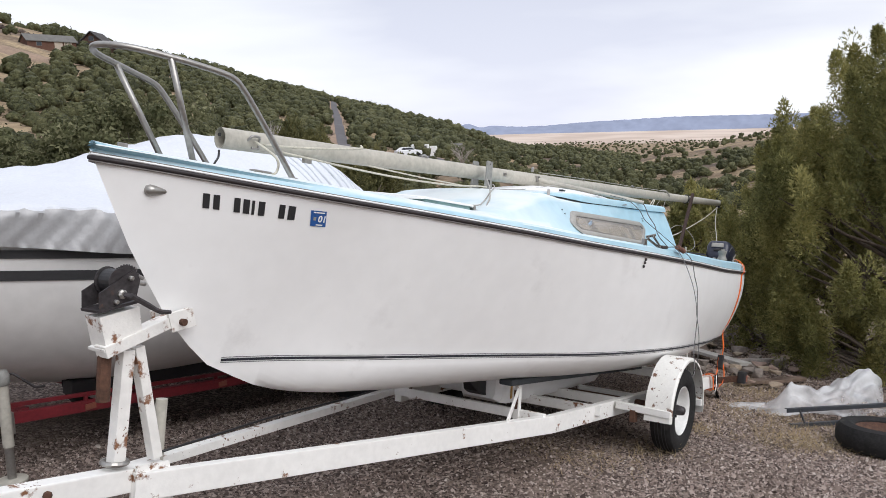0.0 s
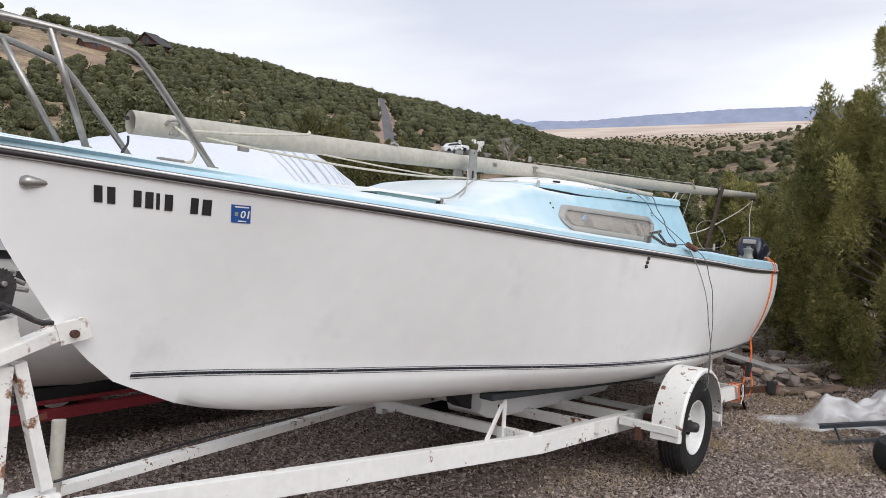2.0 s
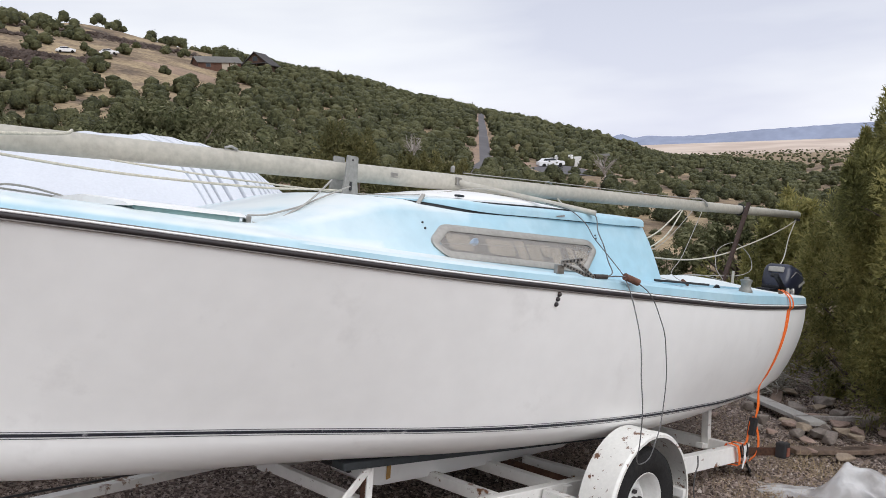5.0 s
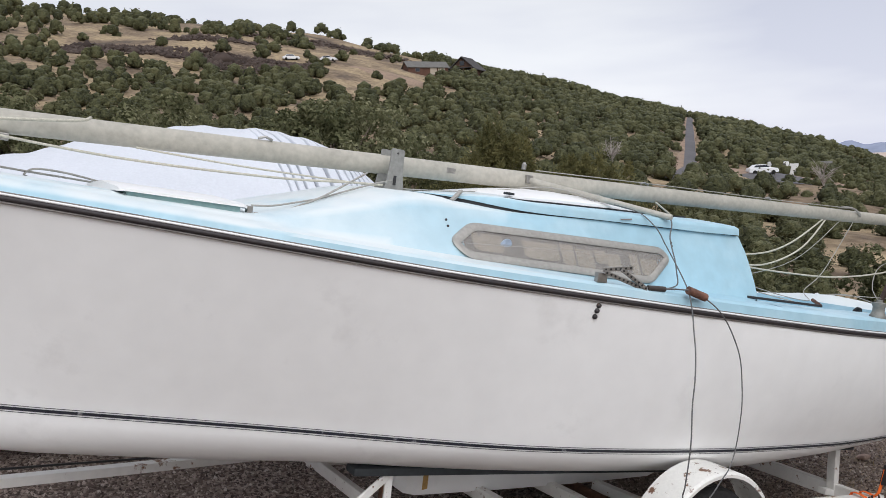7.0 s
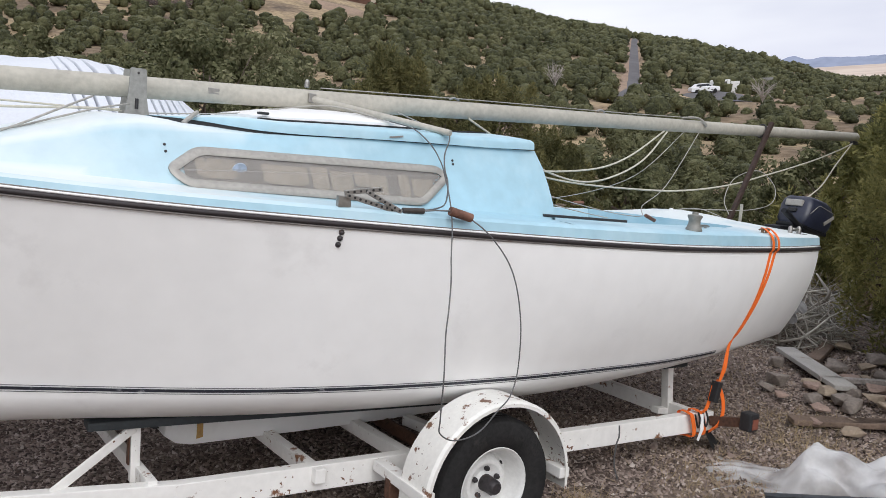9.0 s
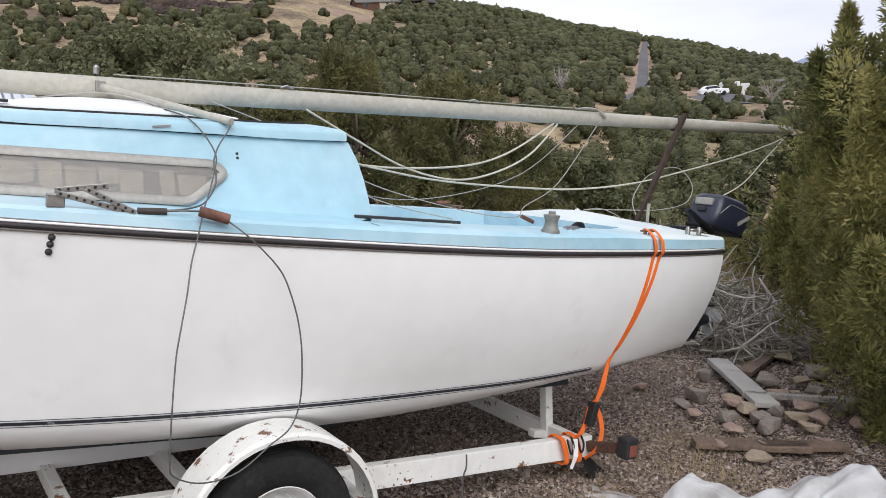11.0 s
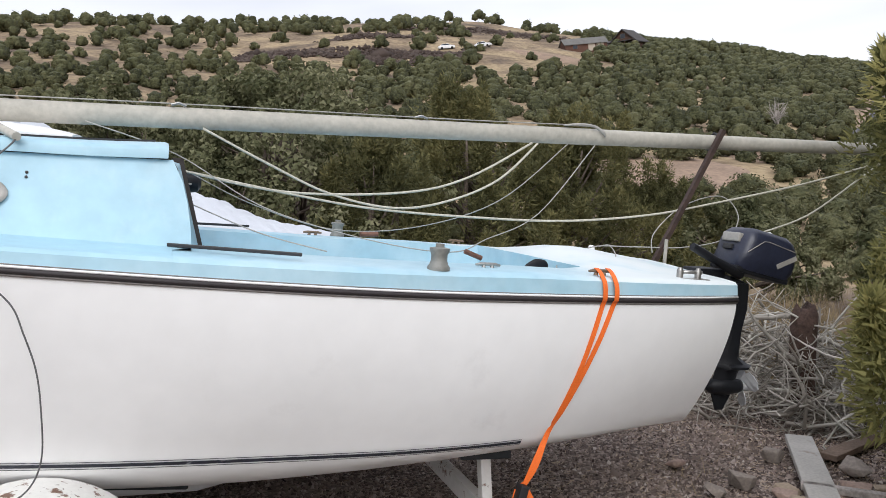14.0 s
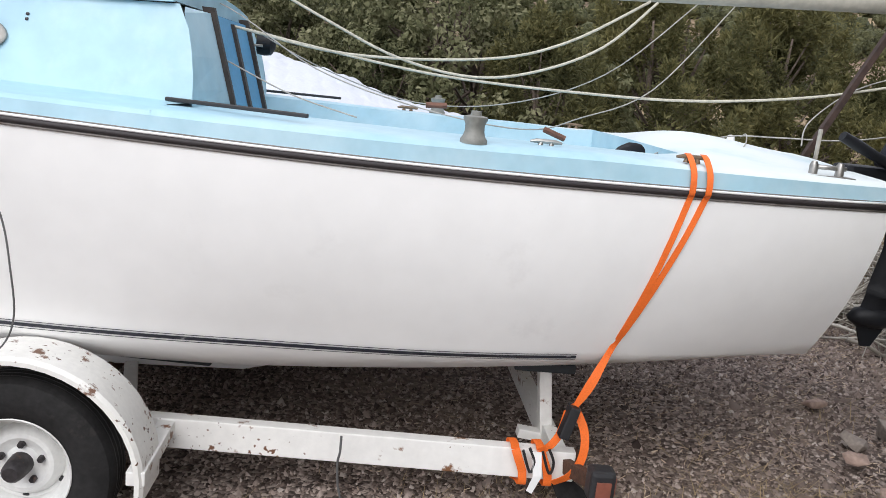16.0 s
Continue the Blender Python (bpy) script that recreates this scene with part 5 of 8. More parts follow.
    part("skeg", loft([[(-0.02, -0.006, -0.09), (0.09, -0.006, -0.09), (0.05, -0.004, -0.17), (0.01, -0.004, -0.17)], [(-0.02, 0.006, -0.09), (0.09, 0.006, -0.09), (0.05, 0.004, -0.17), (0.01, 0.004, -0.17)]], closed=True), M_GLASSY, mo).matrix_basis = drop
    prop = part("propeller", lathe([(0.026, 0.0), (0.024, 0.05), (0.008, 0.075), (0.0, 0.076)], pose(0.14, 0, -0.055, 0, 90, 0), 14), M_PROP, mo, "pale grey propeller", smooth=40)
    prop.matrix_basis = drop
    for i in range(3):
        a = radians(30 + 120 * i)
        d, e = Vector((0, math.cos(a), math.sin(a))), Vector((0, -math.sin(a), math.cos(a)))
        rows = []
        for rr, w, s in ((0.02, 0.03, 0.02), (0.05, 0.045, 0.018), (0.08, 0.042, 0.012), (0.095, 0.015, 0.006)):
            rows.append([Vector((0.165 + s, 0, -0.055)) + d * rr + e * w, Vector((0.165 - s, 0, -0.055)) + d * rr - e * w, Vector((0.160 - s, 0, -0.055)) + d * rr - e * w, Vector((0.160 + s, 0, -0.055)) + d * rr + e * w])
        part("blade", loft(rows, closed=True), M_PROP, prop)


M_PROP = material("pale_propeller_paint", (0.45, 0.46, 0.47), 0.45, spread=0.15)
build_motor()


def build_strap():
    """Orange ratchet strap from the stern cleat, down the topside and round the end of the trailer rail."""
    st = thing("ratchet_strap", BOAT, "bright orange ratchet strap holding the hull to the trailer", "strap")

    def ribbon(name, pts, w, n=5):
        pts = curve_points(pts, n)
        rows = []
        for i, p in enumerate(pts):
            d = (pts[min(i + 1, len(pts) - 1)] - pts[max(i - 1, 0)]).normalized()
            e = Vector((1, 0, 0)) - d * d.x
            e = e.normalized() if e.length > 0.2 else Vector((0, 0, 1))
            o = e.cross(d) * 0.0012
            rows.append([p - e * w / 2 - o, p + e * w / 2 - o, p + e * w / 2 + o, p - e * w / 2 + o])
        part(name, loft(rows, closed=True), M_ORANGE, st)

    for dx in (-0.025, 0.025):
        down = [on_hull(5.822 + dx * k - 0.158 * (0.53 - z) / 0.41 * 0.82, z, 0.005) for k, z in ((1.0, 0.53), (0.8, 0.42), (0.5, 0.30), (0.3, 0.20), (0.12, 0.10), (0.0, 0.02))]
        ribbon("webbing", [Vector((5.822 + dx, -0.80, 0.668)), Vector((5.822 + dx, -0.835, 0.655)), Vector((5.824 + dx, -0.874, 0.615)), Vector((5.824 + dx, -0.884, 0.56))] + down + [Vector((5.60 + dx * 0.3, -0.81, -0.10)), Vector((5.562, -0.815, -0.17))], 0.019)
    ribbon("webbing", [(5.555, -0.80, -0.17), (5.60, -0.815, -0.25), (5.605, -0.83, -0.33), (5.575, -0.835, -0.40), (5.52, -0.815, -0.445)], 0.028)
    ribbon("webbing", [(5.545, -0.79, -0.20), (5.53, -0.79, -0.28), (5.50, -0.795, -0.325), (5.47, -0.79, -0.345)], 0.026)
    for x in (5.39, 5.475):
        loop = [(x, -0.79, -0.345), (x + 0.01, -0.794, -0.37), (x + 0.03, -0.794, -0.42), (x + 0.035, -0.79, -0.468), (x + 0.03, -0.755, -0.472), (x + 0.01, -0.715, -0.462), (x - 0.005, -0.712, -0.35), (x, -0.75, -0.338), (x, -0.79, -0.345)]
        ribbon("wrap", loop, 0.028)
    for x in (5.435, 5.50):
        part("cord", tube([(x, -0.798, -0.335), (x + 0.02, -0.802, -0.38), (x + 0.01, -0.80, -0.42), (x - 0.02, -0.795, -0.345)], 0.005, 6, smooth_path=4), M_BLACK, st, "black cord")
    part("tail", loft([[(5.445, -0.803, -0.345), (5.475, -0.803, -0.345)], [(5.455, -0.808, -0.43), (5.485, -0.808, -0.43)], [(5.44, -0.803, -0.485), (5.46, -0.803, -0.495)]]), M_HULL, st, "white strap tail")
    part("ratchet", beam((5.562, -0.805, -0.175), (5.535, -0.805, -0.285), 0.05, 0.035, 0.006), M_BLACK, st, "black ratchet buckle")


build_strap()


# ---- trailer ----
trailer = thing("boat_trailer", BOAT, "white steel boat trailer with chipped rusty paint", "trailer")


def build_trailer():
    z = -0.43
    for s in (-1, 1):
        # channel rails: the port one shows its web, the starboard one its slim upper flange
        tall, up = (0.104, 0.0) if s < 0 else (0.04, 0.033)
        rail = part("rail", beam((0.25, s * 0.05, z + 0.006 + up), (2.75, s * 0.567, z - 0.004 + up), 0.05, tall), M_TRAILER, trailer)
        part("rail", beam((2.735, s * 0.566, z - 0.004), (5.60, s * 0.755, z + 0.026), 0.05, 0.104), M_TRAILER, trailer)
        part("rail_end", rbox((5.60, s * 0.755 - 0.024, z - 0.024), (5.615, s * 0.755 + 0.024, z + 0.074), 0.004), M_RUST, rail, "rusty open rail end")
    part("tongue", beam((-0.45, 0, z + 0.04), (0.42, 0, z + 0.02), 0.075, 0.09, 0.006), M_TRAILER, trailer, "white tongue with rust at the bolts")
    part("gusset", loft([[(0.255, y, -0.345), (0.40, y, -0.35), (0.43, y, -0.50), (0.245, y, -0.485)] for y in (-0.062, -0.050)], closed=True), M_TRAILER, trailer, "white joint plate at the tongue")
    z = -0.39
    part("coupler", loft([[(-0.75, -0.03, z - 0.05), (-0.75, 0.03, z - 0.05), (-0.75, 0.03, z + 0.02), (-0.75, -0.03, z + 0.02)], [(-0.62, -0.05, z - 0.06), (-0.62, 0.05, z - 0.06), (-0.62, 0.05, z + 0.05), (-0.62, -0.05, z + 0.05)], [(-0.43, -0.042, z - 0.045), (-0.43, 0.042, z - 0.045), (-0.43, 0.042, z + 0.045), (-0.43, -0.042, z + 0.045)]], closed=True), M_RUST, trailer, "rusty coupler")
    for x in (-0.40, -0.22, -0.08):
        part("bolt", lathe([(0.016, 0), (0.016, 0.01), (0.009, 0.014), (0, 0.014)], Matrix.Translation((x, -0.038, z)) @ Matrix.Rotation(radians(90), 4, "X"), 8), M_RUST, trailer)
    z = -0.41
    # jack leg under the tongue
    part("jack_leg", tube([(0.34, 0.0, z - 0.04), (0.34 + 0.09, 0.0, -0.93)], 0.03, 12), M_ALU, trailer, "grey jack leg", smooth=40)
    part("jack_tube", tube([(0.46, 0.09, -0.47), (0.46, 0.09, -0.14)], 0.024, 14), M_ALU, trailer, "grey steel jack tube", smooth=40)
    # cross members
    part("cross_member", beam((2.635, 0.52, z + 0.02), (2.66, -0.56, z + 0.015), 0.035, 0.055), M_TRAILER, trailer)
    part("cross_member", beam((3.26, 0.66, z), (3.28, -0.66, z), 0.045, 0.06), M_TRAILER, trailer)
    part("cross_member", beam((3.69, 0.68, z), (3.72, -0.68, z), 0.05, 0.06), M_TRAILER, trailer)
    part("cross_member", beam((5.56, 0.74, z), (5.56, -0.74, z), 0.05, 0.08), M_TRAILER, trailer)
    part("axle", tube([(3.89, -0.93, -0.425), (3.89, 0.93, -0.425)], 0.03, 12), M_RUST, trailer, smooth=40)
    for s in (-1, 1):
        part("spring_arm", beam((3.98, s * 0.18, -0.40), (4.09, s * 0.58, -0.42), 0.05, 0.05), M_TRAILER, trailer, "rust-streaked spring arm")
    part("keel_roller", tube([(3.26, -0.10, -0.33), (3.26, 0.10, -0.33)], 0.035, 12), M_BLACK, trailer, smooth=40)
    for s in (-1, 1):
        # long bunk on struts under the bilge
        part("bunk", beam((2.46, s * 0.39, -0.188), (4.35, s * 0.49, -0.222), 0.09, 0.034, 0.01), M_GREY, trailer, "dark grey carpeted bunk")
        post = part("bunk_post", beam((2.635, s * 0.385, -0.20), (2.64, s * 0.385, -0.43), 0.035, 0.035), M_TRAILER, trailer)
        part("brace", beam((2.63, s * 0.40, -0.215), (2.34, s * 0.485, -0.39), 0.012, 0.036), M_TRAILER, post)
        part("rust_face", rbox((2.612, s * 0.385 - 0.014, -0.36), (2.616, s * 0.385 + 0.014, -0.25), 0.001), M_RUST, post)
        aft = part("aft_post", beam((5.515, s * 0.50, -0.13), (5.555, s * 0.50, -0.43), 0.05, 0.045), M_TRAILER_WORN, trailer, "rust-streaked aft support post")
        part("foot_bracket", beam((5.45, s * 0.50, -0.41), (5.60, s * 0.50, -0.43), 0.05, 0.035), M_TRAILER, aft)
        part("pad", rbox((5.40, s * 0.50 - 0.06, -0.16), (5.62, s * 0.50 + 0.06, -0.125), 0.01), M_GREY, aft)
        # fender: an arched sheet with a rolled rim on brackets
        rows = []
        for i in range(25):
            a = radians(-4 + 186 * i / 24)
            c, q = math.cos(a), math.sin(a)
            rr = 0.372
            x, zz = 3.897 + rr * c, -0.430 + rr * q
            if i in (0, 24):
                zz -= 0.02
            rows.append([(x, s * 0.855, zz), (x, s * 1.025, zz), (x - 0.010 * c, s * 1.037, zz - 0.010 * q), (x - 0.024 * c, s * 1.037, zz - 0.024 * q), (x - 0.012 * c, s * 1.02, zz - 0.012 * q), (x - 0.006 * c, s * 0.855, zz - 0.006 * q)])
        fender = part("fender", loft(rows, closed=True), M_FENDER, trailer, "white steel fender with scraped rusty top", smooth=35)
        for x in (3.545, 4.245):
            part("bracket", beam((x, s * 0.66, -0.395), (x, s * 1.03, -0.405), 0.055, 0.045, 0.004), M_TRAILER, fender, "rusty fender bracket")
        part("bracket_foot", rbox((3.515, s * 0.78 - 0.02, -0.49), (3.565, s * 0.78 + 0.02, -0.41), 0.004), M_RUST, fender)
        build_wheel(s)
    # tail lamp hanging at the port rail end
    lamp = part("tail_lamp", rbox((5.585, -1.015, -0.40), (5.665, -0.945, -0.30), 0.014), M_BLACK, trailer, "black tail lamp with dusty red lens")
    part("lens", rbox((5.662, -1.005, -0.38), (5.668, -0.955, -0.32), 0.003), M_LENS, lamp)
    part("lens", rbox((5.603, -1.019, -0.385), (5.65, -1.014, -0.33), 0.003), M_LENS, lamp)
    part("lamp_arm", beam((5.57, -0.78, -0.40), (5.62, -0.95, -0.365), 0.03, 0.05), M_RUST, lamp)
    part("mud_flap", loft([[(5.52, -0.79, -0.45), (5.57, -0.75, -0.45), (5.59, -0.755, -0.45)], [(5.56, -0.81, -0.53), (5.64, -0.76, -0.53), (5.68, -0.75, -0.52)], [(5.62, -0.82, -0.61), (5.72, -0.78, -0.62), (5.78, -0.76, -0.595)]]), M_TYRE, trailer, "worn black rubber flap under the rail end", smooth=True)
    part("wiring", tube([(0.42, 0.02, -0.335), (0.8, 0.11, -0.333), (1.3, 0.25, -0.34), (1.9, 0.36, -0.35), (2.4, 0.46, -0.35)], 0.005, 6, smooth_path=4), M_BLACK, trailer, "thin black wire along the rail", smooth=True)
    part("wiring", tube([(4.82, -0.802, -0.335), (4.82, -0.808, -0.39), (4.815, -0.80, -0.435), (4.83, -0.79, -0.55), (4.90, -0.80, -0.70)], 0.004, 6, smooth_path=4), M_CABLE, trailer)


M_FENDER = material("scraped_white_fender_paint", (0.78, 0.77, 0.73), 0.42, noise_scale=5, spread=0.06, stain=(0.17, 0.085, 0.05), stain_scale=15, stain_at=(0.585, 0.63), chips=(0.12, 0.06, 0.04), bump=0.05)
M_LENS = material("dusty_amber_lens", (0.22, 0.075, 0.05), 0.35, spread=0.15)
TYRE_R = 0.287


def build_wheel(s):
    m = Matrix.Translation((3.89, s * 0.935, -0.425)) @ Matrix.Rotation(radians(90 if s < 0 else -90), 4, "X")
    w = 0.075
    prof = [(0.165, -w * 0.75), (0.20, -w), (0.25, -w * 1.05), (0.275, -w * 0.9), (TYRE_R, -w * 0.6), (TYRE_R, w * 0.6), (0.275, w * 0.9), (0.25, w * 1.05), (0.20, w), (0.165, w * 0.75), (0.155, w * 0.5), (0.155, -w * 0.5)]
    wheel = part("wheel", lathe(prof + [prof[0]], m, 44, caps=False), M_TYRE, trailer, "worn black trailer tyre", smooth=35)
    for off in (-0.034, -0.012, 0.012, 0.034):
        part("tread_groove", lathe([(TYRE_R + 0.0008, off - 0.003), (TYRE_R + 0.0012, off), (TYRE_R + 0.0008, off + 0.003)], m, 44, caps=False), M_BLACK, wheel)
    rim = [(0.160, 0.052), (0.167, 0.060), (0.164, 0.062), (0.152, 0.050), (0.147, 0.040), (0.143, 0.012), (0.132, 0.0), (0.126, -0.028), (0.116, -0.034), (0.104, -0.010), (0.094, 0.002), (0.080, 0.004), (0.062, -0.006), (0.05, -0.008), (0.036, 0.0), (0.0, 0.0)]
    part("rim", lathe(rim, m, 36, caps=False), M_RIM, wheel, "white painted steel rim", smooth=35)
    part("hub_cap", lathe([(0.036, -0.005), (0.034, 0.04), (0.030, 0.068), (0.022, 0.078), (0.0, 0.079)], m, 16), M_WINCH, wheel, "dark rusty grease cap", smooth=40)
    for i in range(5):
        a = 2 * math.pi * i / 5 + 0.3
        part("lug_nut", lathe([(0.011, 0.016), (0.011, 0.03), (0.007, 0.036), (0.0, 0.036)], m @ pose(0.060 * math.cos(a), 0.060 * math.sin(a), -0.02), 6), M_WINCH, wheel)
    for i in range(6):
        a = 2 * math.pi * (i + 0.5) / 6
        part("rim_slot", lathe([(0.010, -0.011), (0.010, -0.0085), (0, -0.0085)], m @ pose(0.121 * math.cos(a), 0.121 * math.sin(a), -0.021), 10), M_BLACK, wheel)


build_trailer()


def build_winch_post():
    """Bow stand: two white legs, the arm with the bow block, and the hand winch on top."""
    stand = part("winch_stand", beam((0.205, 0, -0.345), (0.212, 0, 0.085), 0.05, 0.05), M_TRAILER_WORN, trailer, "white bow stand leg")
    part("leg", beam((0.378, 0, -0.345), (0.258, 0, 0.095), 0.045, 0.042), M_TRAILER_WORN, stand)
    part("rust_collar", tube([(0.20 + 0.045 * math.cos(a), 0.045 * math.sin(a), -0.333) for a in [2 * math.pi * i / 16 for i in range(17)]], 0.010, 6), M_STEEL, stand, "ring of wire at the leg's foot")
    part("arm", beam((0.095, -0.02, 0.085), (0.40, -0.02, 0.20), 0.07, 0.045), M_TRAILER_WORN, stand)
    part("arm_plate", rbox((0.115, -0.05, 0.048), (0.27, 0.05, 0.062), 0.003, Matrix.Rotation(radians(-20), 4, "Y")), M_TRAILER, stand)
    part("pedestal", loft([[(0.064, y, 0.212), (0.224, y, 0.25), (0.246, y, 0.15), (0.10, y, 0.10)] for y in (-0.045, 0.045)], closed=True), M_TRAILER_WORN, stand, "white pedestal box under the winch")
    part("bow_block", loft([[(0.370, -0.06, 0.15), (0.470, -0.075, 0.175), (0.445, -0.075, 0.245), (0.345, -0.06, 0.22)], [(0.370, -0.045, 0.15), (0.460, -0.05, 0.175), (0.435, -0.05, 0.245), (0.345, -0.045, 0.22)]], closed=True), M_TRAILER_WORN, stand, "white bow block cheek")
    part("bow_block", loft([[(0.370, 0.06, 0.15), (0.470, 0.075, 0.175), (0.445, 0.075, 0.245), (0.345, 0.06, 0.22)], [(0.370, 0.045, 0.15), (0.460, 0.05, 0.175), (0.435, 0.05, 0.245), (0.345, 0.045, 0.22)]], closed=True), M_TRAILER_WORN, stand)
    part("block_bolt", tube([(0.405, -0.085, 0.19), (0.405, 0.085, 0.19)], 0.014, 10), M_RUST, stand)
    part("rust_pipe", tube([(0.125, 0.0, 0.075), (0.132, 0.0, -0.10)], 0.025, 12), M_RUST, stand, "rusty steel pipe")
    wi = part("hand_winch", lathe([(0.058, -0.05), (0.058, -0.045), (0.028, -0.04), (0.028, 0.04), (0.058, 0.045), (0.058, 0.05)], Matrix.Translation((0.155, 0, 0.345)) @ Matrix.Rotation(radians(90), 4, "X"), 24), M_WINCH, stand, "dark steel hand winch with toothed wheel", smooth=35)
    for s in (-1, 1):
        y0, y1 = s * 0.055, s * 0.060
        shape = [(0.035, 0.255), (0.045, 0.325), (0.10, 0.345), (0.215, 0.385), (0.235, 0.34), (0.205, 0.265)]
        part("side_plate", loft([[(x, y0, z) for x, z in shape], [(x, y1, z) for x, z in shape]], closed=True), M_WINCH, wi)
    part("base_plate", rbox((0.03, -0.06, 0.245), (0.215, 0.06, 0.257), 0.002), M_WINCH, wi)
    m = Matrix.Translation((0.185, -0.035, 0.35)) @ Matrix.Rotation(radians(90), 4, "X")
    gear = []
    for i in range(60):
        a = 2 * math.pi * i / 60
        gear.append((a, 0.062 if i % 2 else 0.055))
    part("gear", loft([[m @ Vector((r * math.cos(a), r * math.sin(a), zz)) for a, r in gear] for zz in (-0.004, 0.004)], closed=True), M_WINCH, wi)
    part("strap_roll", lathe([(0.05, -0.036), (0.05, 0.036)], Matrix.Translation((0.155, 0, 0.345)) @ Matrix.Rotation(radians(90), 4, "X"), 20), M_BLACK, wi)
    part("winch_strap", loft([[(0.19, -0.02, 0.385), (0.19, 0.02, 0.385)], [(0.235, -0.012, 0.372), (0.235, 0.012, 0.372)]]), M_BLACK, wi)
    part("crank", tube([(0.14, -0.065, 0.30), (0.16, -0.10, 0.29), (0.225, -0.115, 0.235), (0.25, -0.12, 0.212), (0.27, -0.13, 0.20), (0.305, -0.138, 0.192)], [0.010, 0.012, 0.012, 0.010, 0.011, 0.008], 8), M_WINCH, wi, "dark crank handle", smooth=40)
    for x, z, r in ((0.14, 0.30, 0.020), (0.19, 0.355, 0.011), (0.11, 0.275, 0.010)):
        part("bolt", lathe([(r, 0), (r, 0.012), (r * 0.6, 0.018), (0, 0.018)], Matrix.Translation((x, -0.060, z)) @ Matrix.Rotation(radians(90), 4, "X"), 8), M_STEEL, wi)
    wi.matrix_basis = Matrix.Translation((0.13, 0, 0.25)) @ Matrix.Rotation(radians(-13), 4, "Y") @ Matrix.Scale(0.9, 4) @ Matrix.Translation((-0.12, 0, -0.25))
    part("hook", tube([(0.235, 0, 0.372), (0.245, 0, 0.385), (0.26, 0, 0.375), (0.25, 0, 0.355)], 0.007, 8, smooth_path=4), M_STEEL, wi, smooth=True)


build_winch_post()

# ---- neighbouring boat under its tarpaulin ----
NB = pose(0.0, 2.55, 0.0)
nboat = thing("covered_boat", NB, "white powerboat with black stripes under a tied white tarpaulin", "boat")


